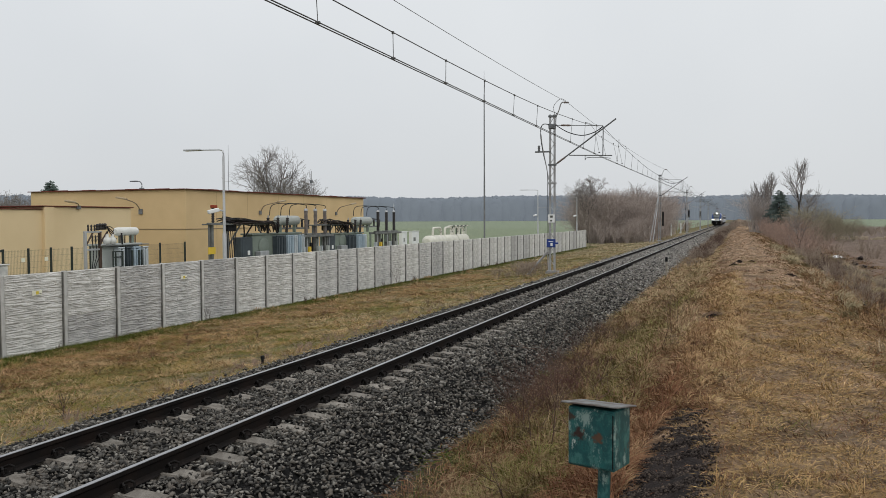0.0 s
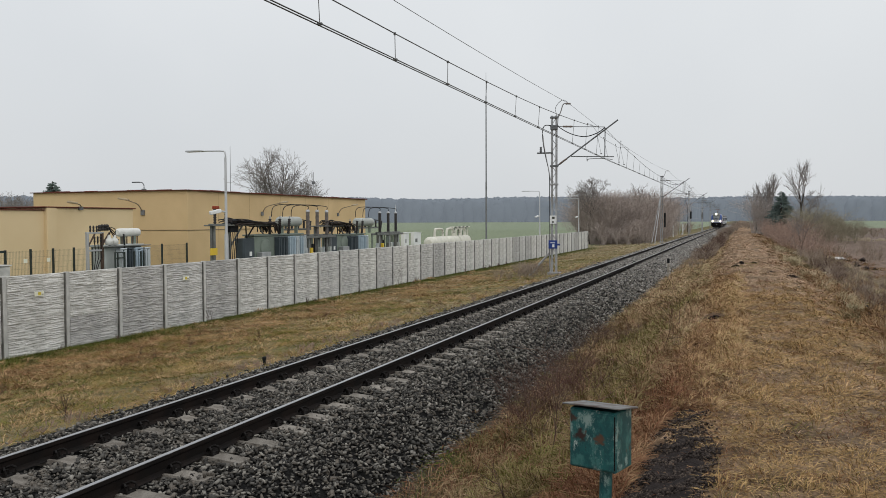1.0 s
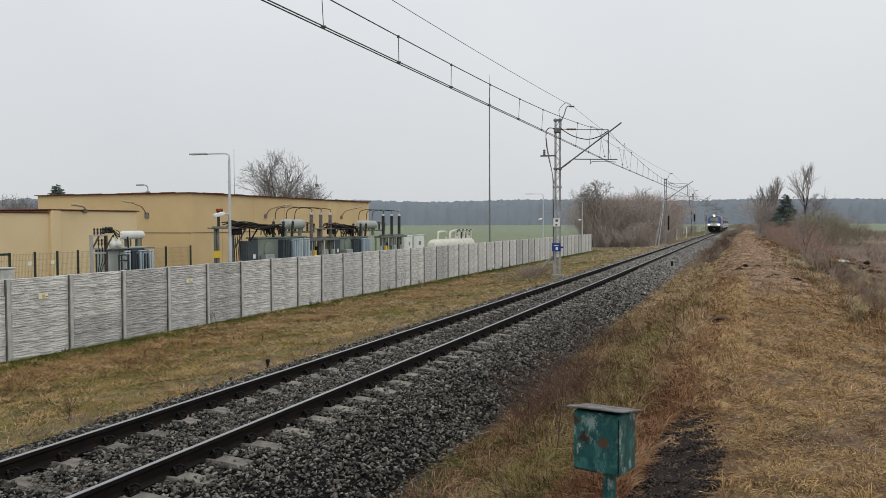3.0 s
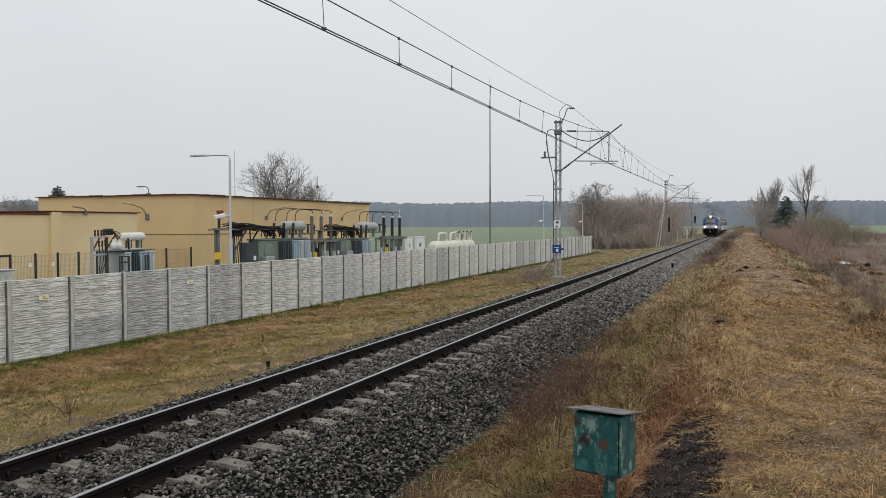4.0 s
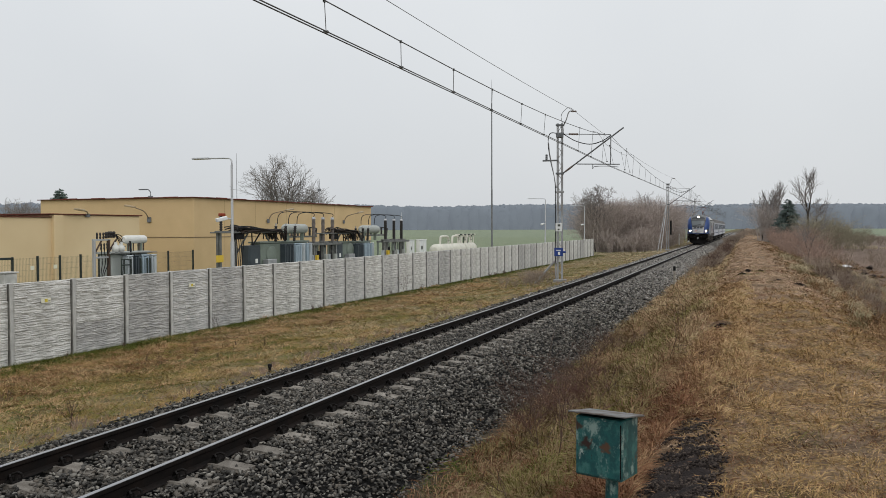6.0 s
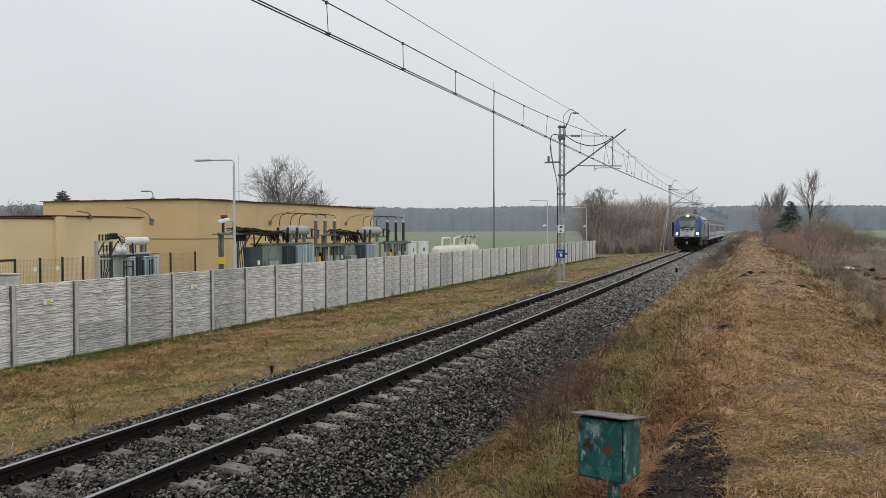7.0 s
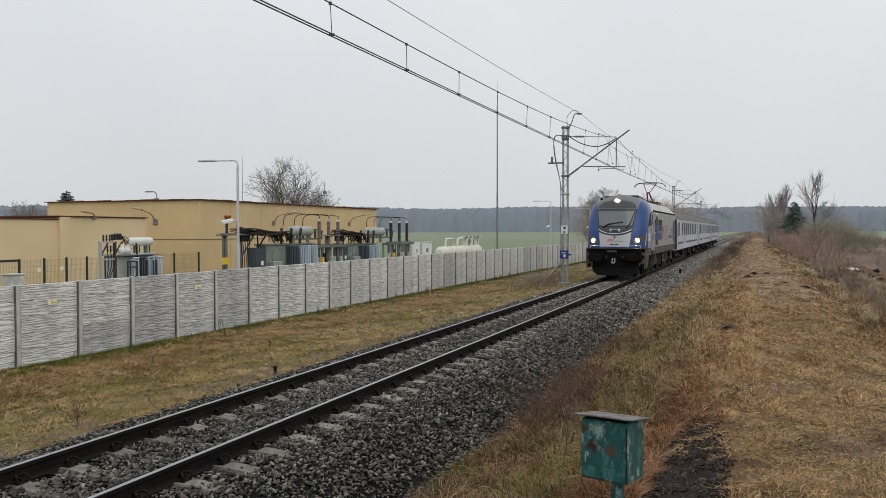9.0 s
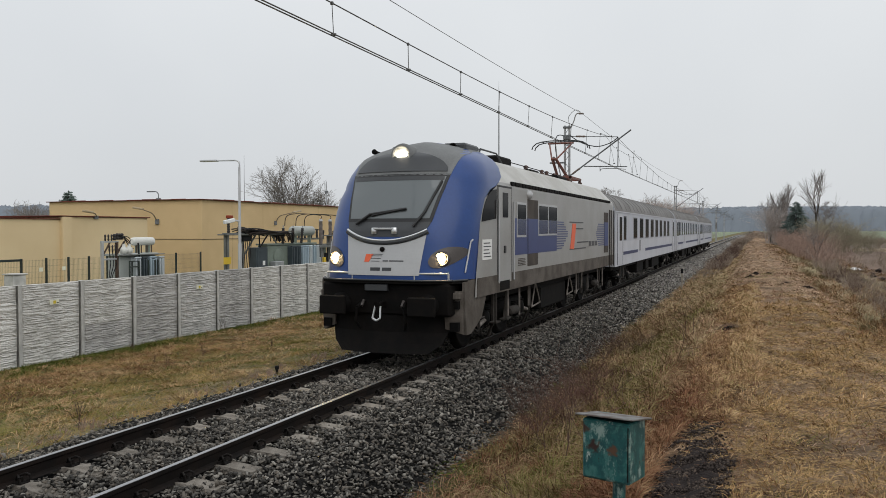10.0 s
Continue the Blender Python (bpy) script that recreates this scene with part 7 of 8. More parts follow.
M_CRUMB = many("soil_crumbs", [(0.009, 0.007, 0.006), (0.026, 0.020, 0.018), (0.050, 0.040, 0.035), (0.13, 0.098, 0.076)], 0.95, 3.0, 0.8)
MOLES = [(6.34, 35.1, 0.27), (6.12, 33.0, 0.22), (6.84, 35.7, 0.18), (7.3, 29.4, 0.24), (7.9, 27.9, 0.26), (5.86, 16.0, 0.17), (6.64, 29.6, 0.13), (8.7, 27.2, 0.24)]
M_SOIL = mat("dark_soil", (0.030, 0.023, 0.021), 0.95, 0, 0.5, 8, 50, 0.8)
# haze of distance is put into the blue-grey colour and the glow
M_FOREST = mat("woodland_haze_glow", (0.055, 0.063, 0.072), 1.0, 0, 0.12, 0.02, 0.15, 0, glow=0.95, glow_color=(0.150, 0.172, 0.198))


def blades(rng, x, y, length, lean, width, bent=False, heading=None, lift=0.0):
    """Grass blades from arrays: a tapering strip each."""
    n = len(x)
    a = rng.uniform(0, 2 * np.pi, n) if heading is None else heading
    z = height(x, y) + lift
    tilt = np.clip(lean, 0, 1.5)
    d = np.stack([np.cos(a) * np.sin(tilt), np.sin(a) * np.sin(tilt), np.cos(tilt)], -1)
    side = np.stack([-np.sin(a + 0.7), np.cos(a + 0.7), rng.uniform(-0.5, 0.5, n)], -1) * width[:, None] / 2
    p = np.stack([x, y, z - 0.01], -1)
    if not bent:
        v = np.stack([p - side, p + side, p + d * length[:, None]], 1)
        return v.reshape(-1, 3), np.arange(3 * n).reshape(-1, 3)
    mid = p + d * (length * 0.55)[:, None]
    d2 = d + np.stack([np.cos(a) * 0.7, np.sin(a) * 0.7, -0.45 * np.ones(n)], -1)
    tip = mid + d2 * (length * 0.45)[:, None]
    v = np.stack([p, mid + side * 1.1, tip, mid - side * 1.1], 1)
    k = 4 * np.arange(n)[:, None, None]
    f = np.array([(0, 1, 3), (1, 2, 3)])[None] + k
    return v.reshape(-1, 3), f.reshape(-1, 3)


def spread_y(rng, n, y0, y1):
    """More plants near, fewer far."""
    u = rng.random(n)
    c = 4.0
    return (y0 + c) * ((y1 + c) / (y0 + c)) ** u - c


def tufts(rng, n, each, y0, y1, x0, x1, reach):
    """Places in clumps that share a heading: x, y and the way the blades fall."""
    m = n // each + 1
    cy, cx, ca, cr = spread_y(rng, m, y0, y1), rng.uniform(x0, x1, m), rng.uniform(0, 2 * np.pi, m), rng.uniform(0.5, 1.6, m)
    k = rng.integers(0, m, n)
    size = reach * cr[k] * (1 + cy[k] / 40)
    return cx[k] + rng.normal(0, 1, n) * size, cy[k] + rng.normal(0, 1, n) * size, ca[k] + rng.normal(0, 0.75, n)


def tussocks(rng, n, each, y0, y1, x0, x1, low, high, tall, name, material, label):
    """Domed clumps whose blades arch outwards from a raised middle."""
    cy, cx, cr = spread_y(rng, n, y0, y1), rng.uniform(x0, x1, n), rng.uniform(low, high, n)
    k = np.repeat(np.arange(n), each)
    a, q = rng.uniform(0, 2 * np.pi, n * each), np.sqrt(rng.random(n * each))
    r = cr[k] * q
    x, y = cx[k] + r * np.cos(a), cy[k] + r * np.sin(a)
    keep = np.ones(len(x), bool)
    for mx, my, mw in MOLES:
        keep &= np.hypot(x - mx, (y - my) * 0.6) > 1.3 * mw
    keep &= ((x > 2.45) | (x < -1.75)) & ~(np.hypot((x - SOIL_X) / SOIL_W, (y - SOIL_Y) / SOIL_L) < 1.1) & (np.hypot(x - 5.58, y - 4.62) > 0.3)
    x, y, a, q, k = x[keep], y[keep], a[keep], q[keep], k[keep]
    m = len(x)
    dist = np.hypot(x - 6.3, y)
    lift = 0.42 * cr[k] * (1 - q * q) * tall
    v, f = blades(rng, x, y, cr[k] * rng.uniform(0.25, 0.75, m) + 0.04, np.clip(0.35 + 0.85 * q + rng.normal(0, 0.35, m), 0.05, 1.5), 0.0035 + 0.00045 * dist, True,
                  heading=a + rng.normal(0, 0.9, m), lift=lift)
    soup(name, v, f, material, label, "grass")


def build_grass():
    rng = np.random.default_rng(11)
    # domed clumps in the ditch, along its banks and on the rough ground
    for row in ((300, 100, 2.6, 9.5, 3.3, 5.7, 0.12, 0.30, 1.3, "brown_tussocks", M_RUST, "low tangled red-brown tussocks beside the path"),
                (460, 120, 7.0, 26.0, 3.1, 5.3, 0.16, 0.40, 1.7, "ditch_tussocks", M_CLUMP, "domed tussocks of olive, straw and brown dead grass in the ditch"),
                (150, 80, 3.2, 12.5, 3.0, 5.3, 0.14, 0.32, 1.4, "ditch_bracken", M_RUST, "clumps of red-brown dead bracken and grass in the ditch"),
                (230, 110, 7.0, 22.0, 3.8, 5.0, 0.15, 0.36, 1.5, "olive_tussocks", M_OLIVE, "domed tussocks of olive-green grass in the middle of the ditch"),
                (170, 80, 2.8, 7.5, 3.3, 5.2, 0.10, 0.24, 1.1, "moss_tussocks", M_MOSS, "small clumps of green moss and grass beside the path"),
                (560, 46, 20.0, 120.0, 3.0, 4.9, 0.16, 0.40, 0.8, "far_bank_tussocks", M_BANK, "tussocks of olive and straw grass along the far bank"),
                (120, 90, 5.6, 10.5, 4.55, 5.75, 0.10, 0.26, 1.1, "rust_tussocks", M_RUST, "dark red-brown clumps of dead grass in the hollow beside the path"),
                (110, 90, 5.4, 11.0, 3.2, 4.6, 0.10, 0.28, 0.8, "green_tussocks", M_MOSS, "green mossy clumps in the bottom of the ditch"),
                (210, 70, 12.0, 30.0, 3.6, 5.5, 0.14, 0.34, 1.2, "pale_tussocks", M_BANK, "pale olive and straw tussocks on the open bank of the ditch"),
                (230, 60, 8.0, 26.0, 5.55, 6.35, 0.09, 0.20, 1.35, "straw_hummocks", M_HAY, "brown and straw-coloured hummocks along the shoulder of the path"),
                (260, 70, 4.0, 30.0, 4.8, 5.9, 0.12, 0.28, 0.8, "path_edge_tussocks", M_EDGE, "low rust-brown tussocks along the edge of the path"),
                (360, 44, 3.0, 24.0, 5.9, 9.2, 0.09, 0.24, 0.45, "path_tufts", M_STRAW, "low uneven tufts of straw-coloured grass on the path"),
                (260, 30, 20.0, 90.0, 5.6, 8.6, 0.10, 0.26, 0.22, "far_path_tufts", M_THATCH, "low tufts of dead grass further along the path"),
                (260, 50, 6.5, 50.0, -10.0, -2.0, 0.10, 0.28, 0.7, "verge_tufts", M_HAY, "low uneven tufts of brown and straw-coloured grass on the verge"),
                (300, 60, 8.0, 34.0, 8.4, 11.0, 0.16, 0.40, 1.3, "rough_tussocks", M_EDGE, "uneven tussocks of dead grass on the rough bank")):
        tussocks(rng, *row)
    # plain cover beside and behind the viewpoint
    n = 24000
    x, y = rng.uniform(2.6, 10.5, n), rng.uniform(-5.0, 3.2, n)
    v, f = blades(rng, x, y, rng.uniform(0.05, 0.16, n), rng.uniform(0.8, 1.5, n), np.full(n, 0.007), True)
    soup("near_grass", v, f, M_STRAW, "trodden dry grass on the path and its edges", "grass")
    # verge between fence and track
    n = 210000
    x, y, a = tufts(rng, n, 14, 5.0, 95.0, -10.25, -1.75, 0.07)
    dist = np.hypot(x - 6.3, y)
    keep = rng.random(n) < np.interp(y, [26, 60], [1.0, 0.35])
    x, y, a, dist = x[keep], y[keep], a[keep], dist[keep]
    n = len(x)
    ln = rng.uniform(0.04, 0.15, n) * (0.7 + 0.6 * (waves(x, y, 1.3, 2.0) > 0))
    v, f = blades(rng, x, y, ln * (1 + dist / 60), np.clip(rng.uniform(0.75, 1.5, n) + dist / 120, 0, 1.5), 0.0045 + 0.00040 * dist, heading=a)
    soup("verge_grass", v, f, M_GRASS, "short patchy green and rust-brown winter grass", "grass")
    n = 130000
    x, y, a = tufts(rng, n, 30, 20.0, 170.0, -9.9, -2.4, 0.12)
    dist = np.hypot(x - 6.3, y)
    v, f = blades(rng, x, y, rng.uniform(0.04, 0.14, n), rng.uniform(1.0, 1.52, n), 0.004 + 0.0009 * dist, heading=a)
    k = 22000
    x, y = rng.uniform(-19.0, -9.6, k), rng.uniform(68.0, 128.0, k)
    v2, f2 = blades(rng, x, y, rng.uniform(0.06, 0.2, k), rng.uniform(1.0, 1.5, k), 0.004 + 0.0009 * y)
    v, f = np.concatenate([v, v2]), np.concatenate([f, f2 + len(v)])
    soup("verge_straw", v, f, M_PALE, "pale flattened dead grass further along the verge", "grass")
    n = 70000
    y = spread_y(rng, n, 9.0, 95.0)
    x = -10.25 + np.abs(rng.normal(0, 0.62, n))
    keep = rng.random(n) < np.clip(0.75 + 0.7 * waves(x * 0.5, y, 2.2, 8.0), 0.15, 1)
    x, y = x[keep], y[keep]
    n = len(x)
    dist = np.hypot(x - 6.3, y)
    v, f = blades(rng, x, y, rng.uniform(0.04, 0.15, n), rng.uniform(0.4, 1.4, n), 0.005 + 0.0004 * dist)
    soup("fence_foot_grass", v, f, M_MOSS, "greener grass along the foot of the fence", "grass")
    n = 110000
    x, y, a = tufts(rng, n, 46, 5.5, 70.0, -10.0, -3.2, 0.085)
    keep = rng.random(n) < np.clip(0.30 + 0.9 * waves(x, y, 0.9, 5.0) + 0.4 * waves(x, y, 2.9, 0.7), 0.04, 1)
    x, y, a = x[keep], y[keep], a[keep]
    n = len(x)
    dist = np.hypot(x - 6.3, y)
    v, f = blades(rng, x, y, rng.uniform(0.05, 0.14, n), rng.uniform(1.0, 1.5, n), 0.0045 + 0.0004 * dist, heading=a, lift=rng.uniform(0, 0.035, n))
    soup("verge_hay", v, f, M_HAY, "strewn mown straw lying in clumps on the verge", "grass")
    # patches of other growth, each in close clumps
    for name, n, each, y0, y1, x0, x1, reach, low, high, m, label in (
            ("verge_rust", 80000, 420, 6.0, 44.0, -9.2, -6.6, 0.30, 0.03, 0.11, M_TAN, "rusty straw-coloured swaths of dead leaves and grass on the verge"),
            ("verge_green", 90000, 420, 6.0, 70.0, -6.9, -3.2, 0.34, 0.03, 0.10, M_LAWN, "green patches of moss and young grass on the verge"),
            ("fence_green", 50000, 260, 6.0, 60.0, -10.2, -9.4, 0.22, 0.03, 0.11, M_MOSS, "dark green grass in a band before the fence"),
            ("verge_brown", 46000, 260, 6.0, 34.0, -9.8, -5.6, 0.20, 0.03, 0.12, M_RUST, "dark red-brown patches of matted dead grass on the verge"),
            ("verge_dark", 26000, 150, 6.0, 34.0, -9.8, -2.8, 0.13, 0.03, 0.10, M_OLIVE, "dark olive tufts scattered over the verge"),
            ("path_rust", 40000, 200, 4.0, 40.0, 5.3, 9.2, 0.20, 0.03, 0.10, M_RUST, "brown dead patches in the path grass"),
            ("path_green", 12000, 120, 5.0, 40.0, 5.4, 8.6, 0.16, 0.03, 0.09, M_OLIVE, "faint green patches in the path grass")):
        x, y, a = tufts(rng, n, each, y0, y1, x0, x1, reach)
        keep = ~(np.hypot((x - SOIL_X) / SOIL_W, (y - SOIL_Y) / SOIL_L) < 1.0)
        x, y, a = x[keep], y[keep], a[keep]
        n = len(x)
        dist = np.hypot(x - 6.3, y)
        v, f = blades(rng, x, y, rng.uniform(low, high, n), rng.uniform(0.6, 1.45, n), 0.004 + 0.0004 * dist, heading=a)
        soup(name, v, f, m, label, "grass")
    # straw on the path
    for name, n, y0, y1, x0, x1, low, high, flat, m, label in (
            ("path_straw", 230000, 2.8, 21.0, 5.75, 9.2, 0.025, 0.095, 0.85, M_STRAW, "flattened dry straw-coloured grass on the path"),
            ("path_thatch", 260000, 7.0, 190.0, 4.7, 9.4, 0.04, 0.15, 1.22, M_THATCH, "short trodden pale dead grass along the path")):
        x, y, a = tufts(rng, n, 18, y0, y1, x0, x1, 0.09)
        keep = (x > np.interp(y, [20, 60], [x0, 5.25])) & (x < np.interp(y, [20, 60], [x1 + 0.2, 8.75])) & (rng.random(n) < np.clip(2.4 - np.abs(x - 7.0) * 0.85, 0.08, 1))
        keep &= rng.random(n) < np.clip(0.95 + 1.1 * waves(x, y, 2.1, 4.4) + 0.6 * waves(x, y, 0.7, 2.2), 0.12, 1)
        keep &= ~((np.hypot((x - SOIL_X - 0.04 * np.sin(y * 2.1)) / SOIL_W, (y - SOIL_Y) / SOIL_L) < 0.85 + 0.3 * waves(x, y, 6.0, 1.0) + 0.2 * waves(x, y, 17.0, 3.0) - 0.45 * rng.random(n)) & (rng.random(n) < 0.97))
        for mx, my, mw in MOLES:
            keep &= np.hypot(x - mx, (y - my) * 0.6) > 1.25 * mw
        x, y, a = x[keep], y[keep], a[keep]
        n = len(x)
        dist = np.hypot(x - 6.3, y)
        v, f = blades(rng, x, y, rng.uniform(low, high, n) * (1 + dist / 160), rng.uniform(flat, 1.54, n) + np.clip(dist / 300, 0, 0.2), 0.0025 + 0.00046 * dist, name == "path_straw", heading=a)
        soup(name, v, f, m, label, "grass")
    # raised tussocks
    n = 15000
    x, y, a = tufts(rng, n, 110, 22.0, 70.0, 5.3, 9.2, 0.10)
    dist = np.hypot(x - 6.3, y)
    v, f = blades(rng, x, y, rng.uniform(0.05, 0.12, n), rng.uniform(0.7, 1.45, n), 0.004 + 0.0004 * dist, True, heading=a)
    soup("path_tussocks", v, f, M_THATCH, "low tussocks of pale grass standing out of the path", "grass")
    # ditch
    n = 80000
    x, y, a = tufts(rng, n, 24, 3.0, 90.0, 2.5, 5.35, 0.09)
    tuft = waves(x, y, 2.3, 6.0)
    keep = rng.random(n) < np.clip(0.6 + 0.6 * tuft, 0.15, 1)
    keep &= ~((np.hypot((x - SOIL_X - 0.04 * np.sin(y * 2.1)) / SOIL_W, (y - SOIL_Y) / SOIL_L) < 0.85 + 0.3 * waves(x, y, 6.0, 1.0) + 0.2 * waves(x, y, 17.0, 3.0)) & (rng.random(n) < 0.95))
    keep &= (x > 3.0) | (rng.random(n) < 0.35)
    x, y, tuft, a = x[keep], y[keep], tuft[keep], a[keep]
    n = len(x)
    dist = np.hypot(x - 6.3, y)
    v, f = blades(rng, x, y, rng.uniform(0.05, 0.18, n) * (1 + 0.35 * tuft), rng.uniform(0.55, 1.5, n), 0.0045 + 0.00045 * dist, True, heading=a)
    soup("ditch_grass", v, f, M_DITCH, "tangled brown and olive dead grass in the ditch", "grass")
    n = 26000
    x, y, a = tufts(rng, n, 160, 3.2, 26.0, 2.9, 4.9, 0.15)
    keep = waves(x, y, 1.1, 3.0) > -0.05
    x, y, a = x[keep], y[keep], a[keep]
    n = len(x)
    v, f = blades(rng, x, y, rng.uniform(0.06, 0.18, n), rng.uniform(0.6, 1.35, n), 0.005 + 0.0005 * y, True, heading=a)
    soup("ditch_moss", v, f, M_MOSS, "dark green grass and moss in the ditch", "grass")
    n = 70000
    x, y, a = tufts(rng, n, 40, 11.0, 95.0, 2.9, 5.2, 0.09)
    dist = np.hypot(x - 6.3, y)
    v, f = blades(rng, x, y, rng.uniform(0.08, 0.22, n), rng.uniform(0.85, 1.5, n), 0.004 + 0.0005 * dist, True, heading=a)
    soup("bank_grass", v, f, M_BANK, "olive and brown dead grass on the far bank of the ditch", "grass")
    n = 28000
    x, y, a = tufts(rng, n, 60, 3.0, 16.0, 4.7, 6.0, 0.12)
    keep = np.hypot((x - SOIL_X) / SOIL_W, (y - SOIL_Y) / SOIL_L) > 1.0 + 0.25 * rng.random(n)
    x, y, a = x[keep], y[keep], a[keep]
    n = len(x)
    v, f = blades(rng, x, y, rng.uniform(0.06, 0.20, n), rng.uniform(0.9, 1.5, n), 0.004 + 0.0005 * y, True, heading=a)
    soup("rusty_grass", v, f, M_RUST, "rust-brown dead bracken and grass beside the path", "grass")
    # standing tussocks on the bank
    n = 24000
    x, y, a = tufts(rng, n, 130, 8.0, 60.0, 8.3, 11.5, 0.07)
    dist = np.hypot(x - 6.3, y)
    v, f = blades(rng, x, y, rng.uniform(0.12, 0.42, n), rng.uniform(0.05, 0.8, n), 0.004 + 0.0004 * dist, True, heading=a)
    soup("bank_tussocks", v, f, M_PALE, "tussocks of standing pale dead grass on the bank", "grass")
    # rough ground past the path
    n = 80000
    x, y, a = tufts(rng, n, 24, 5.0, 110.0, 7.8, 13.5, 0.12)
    keep = rng.random(n) < np.clip(0.55 + 0.7 * waves(x, y, 1.7, 9.0), 0.08, 1)
    x, y, a = x[keep], y[keep], a[keep]
    n = len(x)
    dist = np.hypot(x - 6.3, y)
    v, f = blades(rng, x, y, rng.uniform(0.08, 0.30, n), rng.uniform(0.6, 1.5, n), 0.0045 + 0.0005 * dist, True, heading=a)
    soup("rough_grass", v, f, M_DITCH, "rough dead grass on the bank beside the path", "grass")


build_grass()


def sticks(segs):
    """Tapering three-sided sticks from rows of (a, b, r0, r1)."""
    s = np.array([(*a, *b, r0, r1) for a, b, r0, r1 in segs])
    a, b, r0, r1 = s[:, :3], s[:, 3:6], s[:, 6], s[:, 7]
    d = b - a
    d /= np.linalg.norm(d, axis=1, keepdims=True) + 1e-9
    up = np.where(np.abs(d[:, 2:3]) > 0.9, np.array([[1.0, 0, 0]]), np.array([[0, 0, 1.0]]))
    u = np.cross(d, up)
    u /= np.linalg.norm(u, axis=1, keepdims=True)
    w = np.cross(d, u)
    v = []
    for p, r in ((a, r0), (b, r1)):
        for k in range(3):
            t = 2 * np.pi * k / 3
            v.append(p + (u * np.cos(t) + w * np.sin(t)) * r[:, None])
    v = np.stack(v, 1)
    f = np.array([(0, 1, 4, 3), (1, 2, 5, 4), (2, 0, 3, 5)])
    return v.reshape(-1, 3), (f[None] + 6 * np.arange(len(s))[:, None, None]).reshape(-1, 4)


def limb(segs, rng, p, d, length, r, depth, angle, up, steps=4, twigs=1.0):
    """A bare branch that bends, with side branches along it."""
    r0 = r
    for k in range(steps):
        q = p + d * (length / steps)
        r1 = r0 * (1 - 0.8 * (k + 1) / steps)
        segs.append((tuple(p), tuple(q), r, r1))
        p, r = q, r1
        d = (d + Vector((rng.uniform(-.16, .16), rng.uniform(-.16, .16), rng.uniform(-.08, .08) + up * 0.16))).normalized()
        if depth > 0:
            for _ in range(1 if rng.random() < twigs else 0):
                side = d.orthogonal().normalized()
                side.rotate(Matrix.Rotation(rng.uniform(0, 6.283), 3, d))
                a = angle * rng.uniform(0.6, 1.35)
                nd = (d * math.cos(a) + side * math.sin(a)).normalized()
                limb(segs, rng, p, nd, length * rng.uniform(0.5, 0.85) * (1 - 0.10 * k), max(r0 * 0.5, r * 0.7), depth - 1, angle, up, max(2, steps - 1), twigs)


def bare_tree(name, x, y, h, seed, label, angle=0.75, up=0.25, depth=4, trunks=3, split=0.25, thin=0.012, splay=0.55):
    """A trunk that splits into limbs, each with a fan of finer branches."""
    rng = random.Random(seed)
    segs, z = [], float(height(x, y)) - 0.1
    base, fork = Vector((x, y, z)), Vector((x + 0.1, y, z + h * split))
    segs.append((tuple(base), tuple(fork), h * 0.020, h * 0.016))
    for k in range(trunks):
        a = 6.283 * k / trunks + rng.uniform(-.5, .5)
        s = rng.uniform(0.2, 1.0) * splay if trunks > 1 else 0.03
        limb(segs, rng, fork, Vector((math.cos(a) * s, math.sin(a) * s, 1)).normalized(), h * (1 - split) * rng.uniform(0.75, 1.0), h * 0.012, depth, angle, up, 9 if trunks == 1 else 6)
    for k in range(2):
        a = rng.uniform(0, 6.283)
        limb(segs, rng, base.lerp(fork, 0.8), Vector((math.cos(a), math.sin(a), 0.6)).normalized(), h * 0.3, h * 0.006, depth - 1, angle, up)
    k = h / (max(s[1][2] for s in segs) - z)
    segs = [((x + (a[0] - x) * k, y + (a[1] - y) * k, z + (a[2] - z) * k), (x + (b[0] - x) * k, y + (b[1] - y) * k, z + (b[2] - z) * k), max(r0, thin), max(r1, thin * 0.8)) for a, b, r0, r1 in segs]
    t = thing(name, label, "tree")
    for nm, part_segs, m in (("trunk", [s for s in segs if s[2] > h * 0.0085], M_BARK), ("crown", [s for s in segs if s[2] <= h * 0.0085], M_BRANCH)):
        v, f = sticks(part_segs)
        ob = soup(nm, v, f, m, "", "", "")
        ob.parent = t
    return t


def thicket(name, spots, seed, material, label, stems=14, depth=2, thin=0.006, angle=0.55, splay=0.5, twigs=0.9):
    """Shrubs: many stems from the ground with side twigs."""
    rng = random.Random(seed)
    segs = []
    for x, y, h in spots:
        z = float(height(x, y)) - 0.05
        for k in range(stems):
            a, s = rng.uniform(0, 6.28), rng.uniform(0.02, splay)
            d = Vector((math.cos(a) * s, math.sin(a) * s, 1)).normalized()
            one = []
            limb(one, rng, Vector((x + rng.uniform(-.12, .12) * h, y + rng.uniform(-.12, .12) * h, z)), d, h * rng.uniform(0.55, 1.0), max(h * 0.006, thin), depth, angle, 0.2, 4, twigs)
            segs.extend(q for q in one if q[1][2] < z + h * rng.uniform(0.92, 1.08))
    segs = [(a, b, max(r0, thin), max(r1, thin * 0.7)) for a, b, r0, r1 in segs]
    v, f = sticks(segs)
    return soup(name, v, f, material, label, "shrubs")


